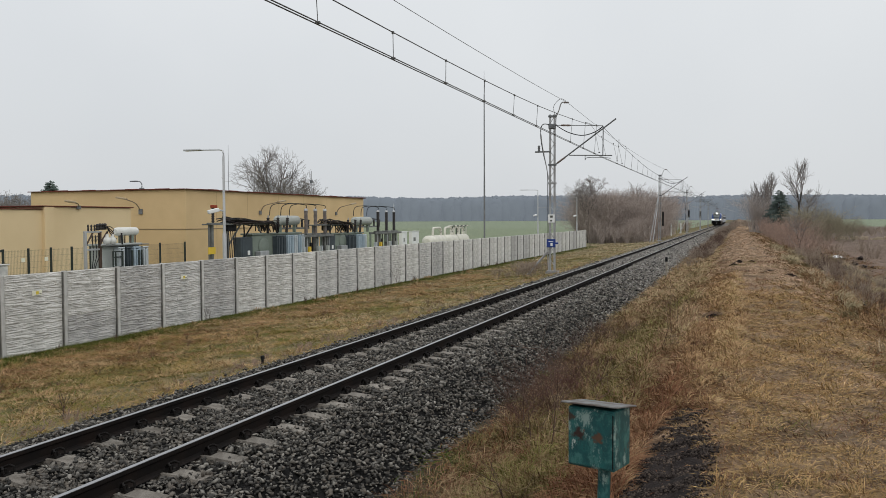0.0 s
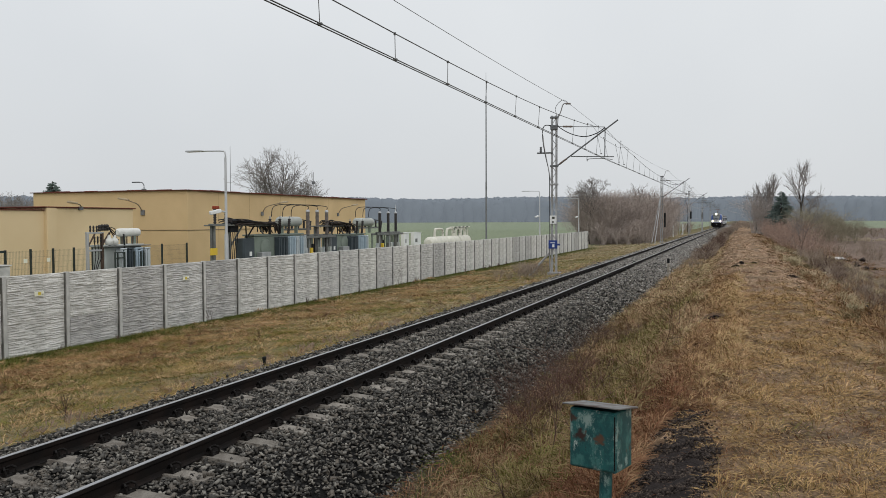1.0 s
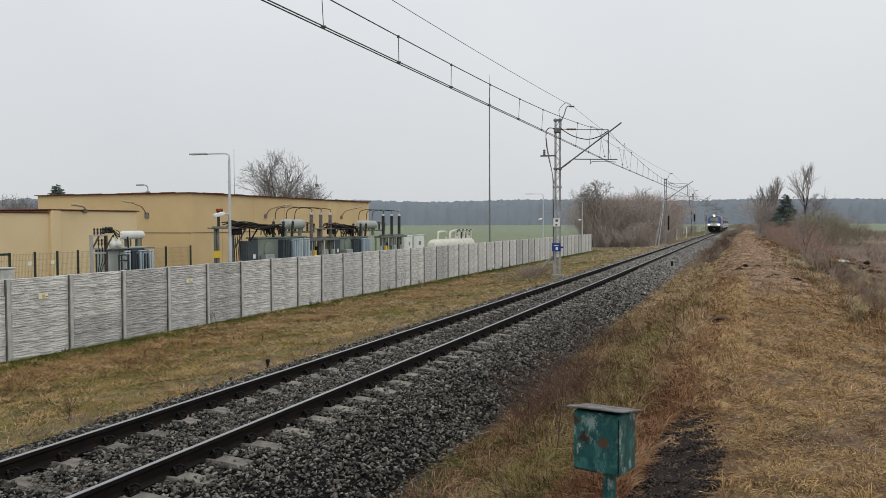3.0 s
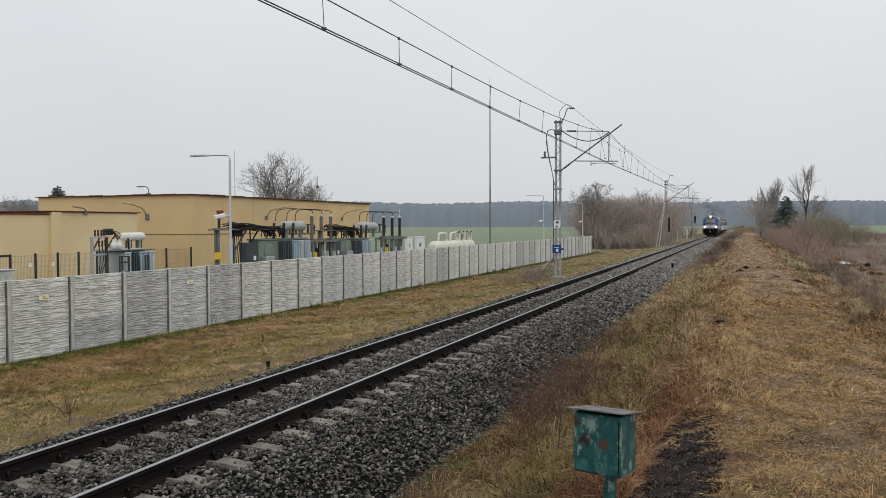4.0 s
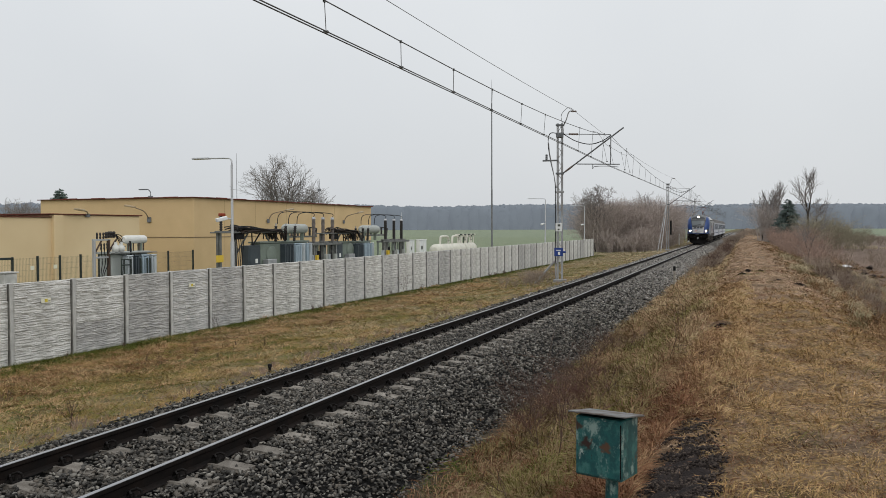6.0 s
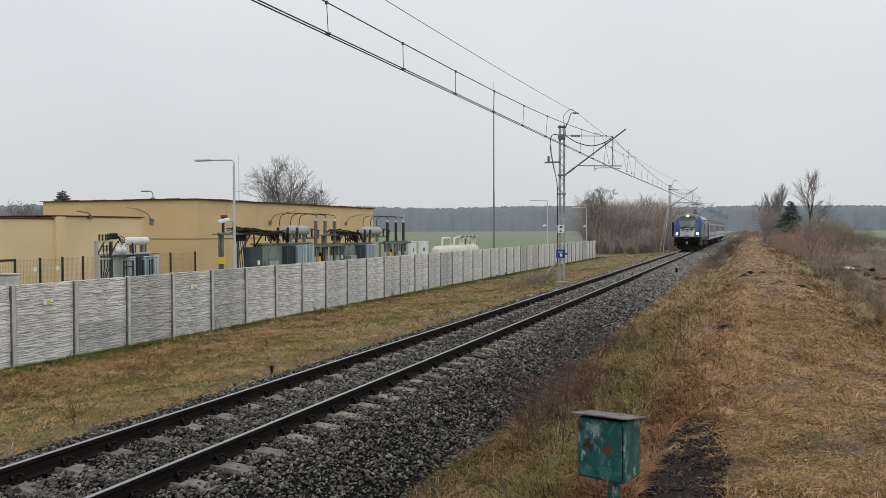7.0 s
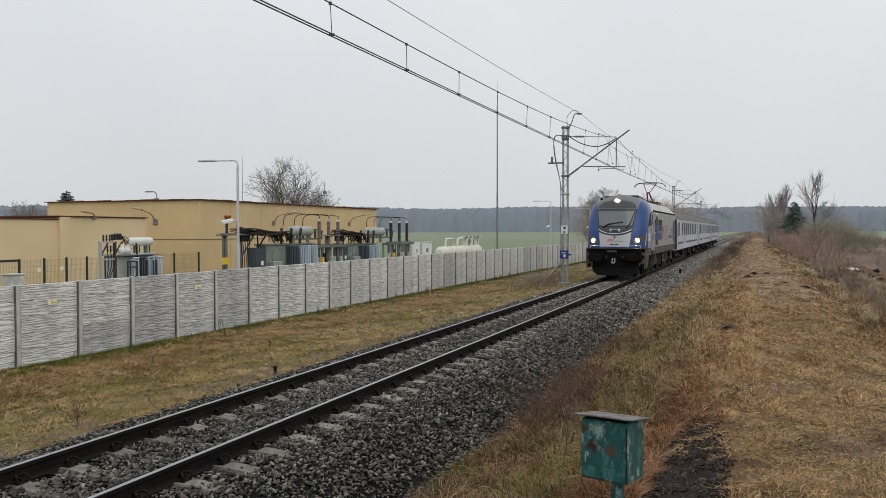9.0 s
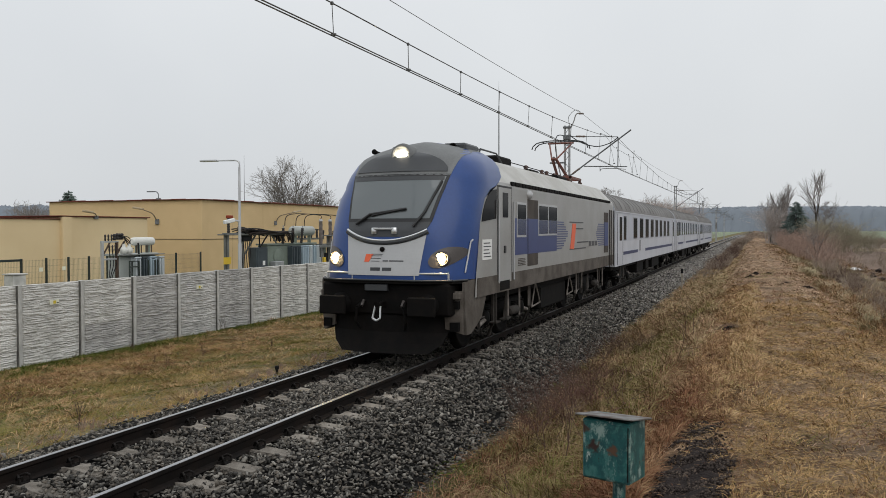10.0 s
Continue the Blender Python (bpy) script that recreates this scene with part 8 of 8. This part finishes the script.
def fir(x, y, h, seed, label):
    """A straight trunk with tiers of drooping branches, each carrying needle sprays."""
    rng = random.Random(seed)
    z0, branches, sprays = float(height(x, y)), [], []
    tiers = int(h * 3.2)
    for k in range(tiers):
        u = (k + 0.3) / tiers
        reach = h * 0.36 * (1 - u) ** 0.75 + 0.25
        for j in range(11):
            a, ln = rng.uniform(0, 6.283), reach * rng.uniform(0.65, 1.15)
            p = Vector((x, y, z0 + 0.3 + u * (h - 0.4) + rng.uniform(-0.25, 0.25)))
            q = p + Vector((math.cos(a) * ln, math.sin(a) * ln, ln * (0.25 * u - 0.22)))
            branches.append((tuple(p), tuple(q), 0.018, 0.006))
            for i in range(7):
                c = p.lerp(q, 0.2 + 0.8 * i / 6)
                for s in (-1, 1):
                    d = a + s * rng.uniform(0.5, 1.0)
                    w = (ln * 0.34 + 0.10) * rng.uniform(0.6, 1.2) * (1.1 - i / 9)
                    tip = c + Vector((math.cos(d) * w, math.sin(d) * w, -w * rng.uniform(0.1, 0.5)))
                    up = Vector((0, 0, w * rng.uniform(0.2, 0.5)))
                    sprays.extend((c - up, tip, c + up))
    t = thing("fir_tree", label, "tree")
    ob = soup("crown", np.array([tuple(p) for p in sprays]), np.arange(len(sprays)).reshape(-1, 3), M_FIR, "", "", "")
    ob.parent = t
    v, f = sticks(branches)
    ob = soup("branches", v, f, M_BARK, "", "", "")
    ob.parent = t
    part("trunk", Geo().tube((x, y, z0 - 0.1), (x, y, z0 + h), h * 0.018, 0.012, 8), M_BARK, t)


def build_woods():
    rng = random.Random(3)
    # distant wood along the horizon
    nrng = np.random.default_rng(8)
    ang = np.radians(np.linspace(-75, 55, 950)) + nrng.uniform(-0.0015, 0.0015, 950)
    vs, fs, k = [], [], 0
    for ring in range(2):
        rad = 1400 + 75 * ring + nrng.uniform(-17, 17, 950)
        cx, cy = 6.3 + rad * np.sin(ang), rad * np.cos(ang)
        h = (35.5 + 2.5 * ring + 1.6 * np.sin(ang * 23 + ring) + nrng.uniform(-1.3, 1.3, 950)) * np.interp(np.degrees(ang), [-75, -30, -8, 2, 20, 55], [1.12, 1.14, 1.12, 1.05, 1.05, 1.1])
        prof = [(0.0, 0.62), (0.35, 0.9), (0.65, 1.0), (0.86, 0.9), (0.96, 0.6), (1.0, 0.2)]
        m = 7
        v = []
        for hz, rr in prof:
            for j in range(m):
                t = 2 * np.pi * j / m
                w = 13.0 * rr * nrng.uniform(0.65, 1.35, 950)
                v.append(np.stack([cx + w * np.cos(t), cy + w * np.sin(t), -1.2 + h * hz * nrng.uniform(0.94, 1.04, 950)], -1))
        v = np.stack(v, 1)
        f = np.array([(i * m + j, i * m + (j + 1) % m, (i + 1) * m + (j + 1) % m, (i + 1) * m + j) for i in range(len(prof) - 1) for j in range(m)])
        vs.append(v.reshape(-1, 3))
        fs.append((f[None] + k + len(prof) * m * np.arange(950)[:, None, None]).reshape(-1, 4))
        k += 950 * len(prof) * m
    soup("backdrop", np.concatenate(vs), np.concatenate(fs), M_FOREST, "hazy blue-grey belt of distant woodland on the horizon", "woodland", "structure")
    # thicket left of the line
    spots = []
    for k in range(110):
        u = rng.uniform(-0.187, -0.072)
        y = max(108, 11.2 / -u) + rng.uniform(0, 30) ** 1.0
        top = np.interp(u, [-0.2, -0.18, -0.15, -0.10, -0.07], [4.9, 6.1, 6.7, 7.0, 6.6])
        spots.append((6.3 + u * y, y, top * rng.uniform(0.8, 1.12)))
    thicket("roadside_thicket", spots, 5, M_THICKET, "dense grey-brown bare thicket beside the line", 10, 3, 0.0115, 0.6, 0.34, 0.9)
    low = []
    for k in range(70):
        u = rng.uniform(-0.187, -0.075)
        y = max(105, 10.8 / -u) + rng.uniform(0, 12)
        low.append((6.3 + u * y, y, rng.uniform(1.2, 3.6)))
    thicket("thicket_undergrowth", low, 6, M_THICKET, "dark brown undergrowth at the foot of the thicket", 11, 2, 0.015)
    bare_tree("bare_tree", -13.0, 110, 9.3, 21, "spreading bare tree at the edge of the thicket", 0.85, 0.2, 4, 4, 0.4, 0.014, 0.5)
    bare_tree("bare_tree", -7.2, 118, 8.7, 22, "bare tree rising above the thicket", 0.7, 0.4, 3, 3, 0.35, 0.014)
    bare_tree("bare_tree", -10.5, 125, 7.6, 23, "bare tree in the middle of the thicket", 0.8, 0.3, 3, 4, 0.3, 0.014)
    # trees behind the substation
    bare_tree("bare_tree", -40.7, 75, 11.6, 52, "bare broad-crowned tree behind the substation roof", 0.62, 0.26, 4, 5, 0.26, 0.012, 0.44)
    bare_tree("bare_tree", -38.6, 76, 8.7, 33, "bushy bare tree behind the substation roof", 0.65, 0.4, 4, 6, 0.2, 0.012, 0.6)
    fir(-66.0, 70, 7.9, 1, "dark green fir tree behind the substation")
    for k, (x, y, h) in enumerate(((-72, 72, 7.2), (-76, 74, 7.0), (-69.5, 74, 6.6), (-80, 76, 7.4))):
        bare_tree("bare_tree", x, y, h, 40 + k, "bare tree behind the far end of the substation", 0.7, 0.3, 3, 4, 0.2, 0.018)
    # clump right of the path
    bare_tree("bare_tree", 13.6, 114, 10.6, 51, "tall slim bare tree with upswept branches", 0.50, 0.65, 3, 2, 0.42, 0.012, 0.14)
    bare_tree("bare_tree", 9.4, 119, 8.5, 52, "slim bare tree in the clump beyond the path", 0.36, 0.9, 3, 3, 0.25, 0.010, 0.18)
    bare_tree("bare_tree", 10.2, 121, 8.9, 54, "slender bare tree behind a fir", 0.36, 0.9, 3, 3, 0.25, 0.010, 0.15)
    bare_tree("bare_tree", 8.4, 122, 7.0, 55, "slender bare tree at the edge of the clump", 0.42, 0.7, 3, 3, 0.2, 0.010, 0.25)
    bare_tree("bare_tree", 14.7, 116, 7.2, 53, "small bare tree in the clump beyond the path", 0.9, 0.1, 3, 3, 0.35, 0.015)
    fir(11.2, 111, 6.1, 3, "dark green fir tree among bare trees")
    spots = [(x, rng.uniform(113, 128), rng.uniform(0.75, 1.1) * np.interp(x, [7.8, 9.2, 10.2, 12.5], [5.6, 5.2, 3.2, 2.8])) for x in (rng.uniform(7.8, 12.5) for _ in range(30))]
    thicket("far_clump", spots, 7, M_TWIG, "bare grey shrubs in a clump beyond the path", 7, 3, 0.011, 0.55)
    spots = [(x, rng.uniform(98, 110), np.interp(x, [11.5, 12.8, 14, 15.5, 19], [1.8, 3.4, 4.4, 4.2, 2.2]) * rng.uniform(0.7, 1.1)) for x in (rng.uniform(11.8, 18.5) for _ in range(34))]
    thicket("olive_thicket", spots, 17, M_OLIVE_TWIG, "olive-brown rounded bare bushes in the clump", 8, 3, 0.010, 0.7, 0.6)
    spots = [(float(np.interp(y, [42, 62, 80], [9.6, 9.3, 8.9])) + abs(rng.gauss(0, 0.9)), y, rng.uniform(1.0, 2.3)) for y in (rng.uniform(43, 112) for _ in range(84))]
    thicket("bank_shrubs", spots, 8, M_SHRUB, "leafless grey-brown shrubs on the bank beside the path", 6, 3, 0.0048, 0.6, 0.5, 0.75)
    bare_tree("young_tree", 9.45, 49, 2.7, 58, "young pale-stemmed bare tree on the bank", 0.7, 0.4, 3, 2, 0.3, 0.006, 0.6)
    spots = [(9.0 + abs(rng.gauss(0, 1.3)), y, rng.uniform(0.35, 0.9)) for y in (rng.uniform(12, 46) for _ in range(54))]
    thicket("bank_weeds", spots, 9, M_WEED, "dead weed stalks on the bank beside the path", 7, 2, 0.0035, 0.45)
    spots = [(8.8 + abs(rng.gauss(0, 0.8)) + y * 0.012, y, rng.uniform(0.25, 0.75)) for y in (rng.uniform(9, 44) for _ in range(64))]
    thicket("bank_brush", spots, 23, M_STEM, "dark low brush and dead stalks on the bank", 8, 2, 0.003, 0.6, 0.6)
    spots = [(rng.uniform(11.5, 17), rng.uniform(45, 95), rng.uniform(0.5, 1.3)) for _ in range(36)]
    thicket("field_weeds", spots, 19, M_WEED, "scattered brown weeds at the edge of the field", 7, 2, 0.0055, 0.5)
    spots = [(rng.uniform(17.5, 30), 108.5 + rng.uniform(0, 3), rng.uniform(0.35, 0.6)) for _ in range(130)]
    thicket("reed_strip", spots, 20, M_REED, "pale strip of dry reeds at the edge of the field", 12, 0, 0.02, 0.4, 0.4)
    spots = [(rng.uniform(14, 60), rng.uniform(125, 175), rng.uniform(0.8, 1.5)) for _ in range(150)]
    thicket("field_edge_scrub", spots, 10, M_WEED, "brown scrub along the edge of the field", 3, 2, 0.026)
    # weeds between ballast and path
    spots = []
    for k in range(120):
        y = float(spread_y(np.random.default_rng(k), 1, 44, 210)[0])
        spots.append((3.1 + 1.9 * rng.random(), y, rng.uniform(0.22, 0.5) * (1 + min(y, 140) / 140)))
    spots += [(3.2 + 1.7 * rng.random(), rng.uniform(46, 112), rng.uniform(0.45, 0.95)) for _ in range(60)]
    thicket("trackside_weeds", spots, 12, M_WEED, "red-brown dead weeds between ballast and path", 5, 2, 0.006)
    spots = [(rng.gauss(4.3, 0.35), rng.uniform(46, 130), rng.uniform(0.5, 1.0)) for _ in range(90)]
    thicket("trackside_brush", spots, 36, M_STEM, "dark brown brush in a band between ballast and path", 5, 2, 0.007, 0.6, 0.6)
    spots = [(rng.gauss(3.7, 0.28), rng.uniform(11.0, 15.4), rng.uniform(0.3, 0.75)) for _ in range(34)]
    thicket("bramble", spots, 31, M_BRAMBLE, "dark red leafless bramble at the foot of the ballast", 7, 2, 0.0024, 0.75, 0.8)
    spots = [(rng.uniform(2.9, 6.0), rng.uniform(120, 185), rng.uniform(0.8, 1.5)) for _ in range(50)] + [(rng.uniform(4.5, 9.5), rng.uniform(168, 190), rng.uniform(0.9, 1.7)) for _ in range(30)] + [(rng.uniform(-14, -4.2), rng.uniform(190, 240), rng.uniform(1.6, 3.0)) for _ in range(44)]
    thicket("path_end_scrub", spots, 26, M_WEED, "low brown scrub at the far end of the path and line", 4, 2, 0.016, 0.6, 0.5)
    spots = [(2.9 + abs(rng.gauss(0, 0.5)), rng.uniform(11.5, 20), rng.uniform(0.4, 0.9)) for _ in range(30)]
    thicket("ballast_edge_weeds", spots, 13, M_STEM, "thin dead weed stems at the edge of the ballast", 6, 2, 0.0022, 0.7, 0.6)
    for k, (x, y, h) in enumerate(((4.35, 8.6, 1.15), (4.0, 9.4, 0.9), (4.75, 8.2, 0.8), (3.6, 10.5, 1.0), (5.2, 12.6, 0.7), (4.6, 6.4, 0.55), (5.3, 15.5, 0.8))):
        rg, segs = random.Random(70 + k), []
        a = rg.uniform(0, 6.28)
        limb(segs, rg, Vector((x, y, float(height(x, y)) - 0.03)), Vector((math.cos(a) * .3, math.sin(a) * .3, 1)).normalized(), h, 0.009, 2, 0.8, 0.1, 5)
        v, f = sticks([(p, q, max(r0, 0.003), max(r1, 0.002)) for p, q, r0, r1 in segs])
        soup("sapling", v, f, M_STEM, "thin leafless sapling in the ditch", "sapling", "")
    spots = [(rng.uniform(-9, -2.6), rng.uniform(8, 45), rng.uniform(0.15, 0.45)) for _ in range(34)] + [(-9.9, 37.7, 1.1), (-2.75, 8.9, 0.5), (-9.9, 22, 0.5)]
    thicket("verge_weeds", spots, 14, M_STEM, "scattered dead weed stalks on the verge", 3, 1, 0.004)
    spots = [(rng.uniform(-3.0, -2.25), float(spread_y(np.random.default_rng(900 + k), 1, 7, 60)[0]), rng.uniform(0.08, 0.24)) for k in range(150)]
    thicket("ballast_fringe", spots, 27, M_SHRUB, "grey-brown dead stalks along the edge of the ballast", 5, 1, 0.003, 0.6, 0.7)
    spots = [(rng.uniform(-10.1, -9.6), rng.uniform(14, 60), rng.uniform(0.15, 0.4)) for _ in range(26)]
    thicket("fence_weeds", spots, 28, M_STEM, "dark dead stalks along the foot of the fence", 5, 1, 0.004, 0.5, 0.5)
    spots = [(rng.uniform(-5.2, -3.4), rng.uniform(38, 46), rng.uniform(0.4, 0.9)) for _ in range(14)]
    thicket("mast_foot_weeds", spots, 15, M_WEED, "dead weeds at the foot of the mast", 8, 2, 0.006)


build_woods()


M_WEATHERED = mat("weathered_post", (0.40, 0.37, 0.32), 0.85, 0, 0.3, 6, 40, 0.2, tint=(0.24, 0.21, 0.17))


def build_soil():
    rng = np.random.default_rng(5)
    # scraped patch of dark soil beside the path, and molehills on it
    n = 17000
    a, r = rng.uniform(0, 2 * np.pi, n), np.sqrt(rng.random(n)) * 1.2
    x, y = SOIL_X + SOIL_W * r * np.cos(a), SOIL_Y + SOIL_L * r * np.sin(a)
    inside = np.hypot((x - SOIL_X - 0.04 * np.sin(y * 2.1)) / SOIL_W, (y - SOIL_Y) / SOIL_L) - 0.3 * waves(x, y, 6.0, 1.0) - 0.2 * waves(x, y, 17.0, 3.0)
    keep = rng.random(n) < np.clip((1.15 - inside) / 0.55, 0, 1)
    x, y = x[keep], y[keep]
    n = len(x)
    s = rng.uniform(0.005, 0.016, n)
    base = np.array([(1, 0, 0), (-1, 0, 0), (0, 1, 0), (0, -1, 0), (0, 0, 0.8), (0, 0, -0.8)])
    f = np.array([(0, 2, 4), (2, 1, 4), (1, 3, 4), (3, 0, 4), (2, 0, 5), (1, 2, 5), (3, 1, 5), (0, 3, 5)])
    v = base[None] * s[:, None, None] * rng.uniform(0.6, 1.4, (n, 6, 1)) + np.stack([x, y, height(x, y) + 0.012 + 0.014 * np.sin(15 * y + 3 * x + 2 * np.sin(9 * x))], -1)[:, None]
    rings = []
    for j in range(7):
        t = np.linspace(0, 2 * np.pi, 33)
        rr = (1.0 - j / 6) * (0.70 + 0.10 * np.sin(5 * t) + 0.06 * np.sin(11 * t + 1))
        px, py = SOIL_X + SOIL_W * rr * np.cos(t), SOIL_Y + SOIL_L * rr * np.sin(t)
        rings.append([(p, q, z) for p, q, z in zip(px, py, height(px, py) + 0.014 * min(j, 1))])
    tagged(new("soil_bed", Geo().grid(rings).mesh("soil_bed", M_SOIL)), "low bed of bare dark soil beside the path", "soil", kind="stuff")
    soup("soil_crumbs", v.reshape(-1, 3), (f[None] + 6 * np.arange(n)[:, None, None]).reshape(-1, 3), M_CRUMB, "crumbly patch of bare dark soil beside the path", "soil")
    n = 260
    a, r = rng.uniform(0, 2 * np.pi, n), np.sqrt(rng.random(n)) * 1.25
    gx, gy = SOIL_X + SOIL_W * r * np.cos(a), SOIL_Y + SOIL_L * r * np.sin(a)
    gv, gf = blades(rng, gx, gy, rng.uniform(0.03, 0.10, n), rng.uniform(0.9, 1.5, n), np.full(n, 0.005), True, lift=0.02)
    soup("soil_litter", gv, gf, M_RUST, "brown dead blades scattered over the bare soil", "grass")
    for x, y, w in MOLES:
        n, w = 80, 0.8 * w
        r, t = w * 0.8 * np.sqrt(rng.random(n)), rng.uniform(0, 2 * np.pi, n)
        cx, cy = x + r * np.cos(t) * 1.1, y + r * np.sin(t)
        hump = 0.34 * w * np.exp(-(r / (0.5 * w)) ** 2) * (1 + 0.4 * waves(cx, cy, 14.0, x))
        size = w * rng.uniform(0.08, 0.20, n)
        v = base[None] * size[:, None, None] * rng.uniform(0.5, 1.5, (n, 6, 1)) + np.stack([cx, cy, height(cx, cy) + hump], -1)[:, None]
        h = soup("molehill", v.reshape(-1, 3), (f[None] + 6 * np.arange(n)[:, None, None]).reshape(-1, 3), M_SOIL, "small molehill of crumbly dark soil on the path", "molehill", "")
        tagged(h, "small molehill of crumbly dark soil on the path", "molehill", group="molehills")
    n = 420
    cy = spread_y(rng, n, 9.0, 60.0)
    cx = 8.6 + np.abs(rng.normal(0, 1.6, n)) + 0.02 * cy
    size = rng.uniform(0.03, 0.11, n) * (1 + cy / 60)
    v = base[None] * size[:, None, None] * rng.uniform(0.5, 1.5, (n, 6, 1)) + np.stack([cx, cy, height(cx, cy) + 0.3 * size], -1)[:, None]
    soup("soil_clods", v.reshape(-1, 3), (f[None] + 6 * np.arange(n)[:, None, None]).reshape(-1, 3), M_SOIL, "dark clods of turned soil on the bank", "soil")
    x, y = 12.13, 56.1
    st = tagged(new("pale_stone", Geo().lathe((x, y, float(height(x, y)) - 0.05), (0, 0, 1), [(0, 0.45), (0.12, 0.52), (0.26, 0.38), (0.34, 0.12)], 9).mesh("pale_stone", M_CABINET)), "pale stone lying among the dead shrubs", "stone")
    # stubs beside the track
    p = thing("marker_stub", "short dark stub beside the rail", "post")
    part("post", Geo().box(-2.342, -2.298, 13.378, 13.422, -0.75, -0.30, 0.008), M_BLACKISH, p)
    part("cap", Geo().box(-2.35, -2.29, 13.36, 13.44, -0.30, -0.22, 0.015), M_BLACKISH, p)
    p = thing("marker_post", "weathered grey-brown marker post with a black top beside the ballast", "post")
    part("post", Geo().box(2.85, 2.95, 42.35, 42.45, -0.9, 0.20, 0.012), M_WEATHERED, p)
    part("cap", Geo().box(2.84, 2.96, 42.34, 42.46, 0.20, 0.42, 0.012), M_BLACKISH, p, "black painted top")


build_soil()
# ---------- what moves ----------
def train_y(t):
    return 264.26 - 23.361 * t - 0.17 * t * t


def motions():
    ts = [k * 0.5 for k in range(21)]
    for ob, back in VEHICLES:
        walk(ob, [(t, pose(0, train_y(t) + back, 0)) for t in ts])
    steps = [k / FPS for k in range(FPS * 10 + 1)]
    for ob, y, r in LOCO_WHEELS:
        walk(ob, [(t, pose(0, y, r, math.degrees((train_y(0) - train_y(t)) / r))) for t in steps])


motions()
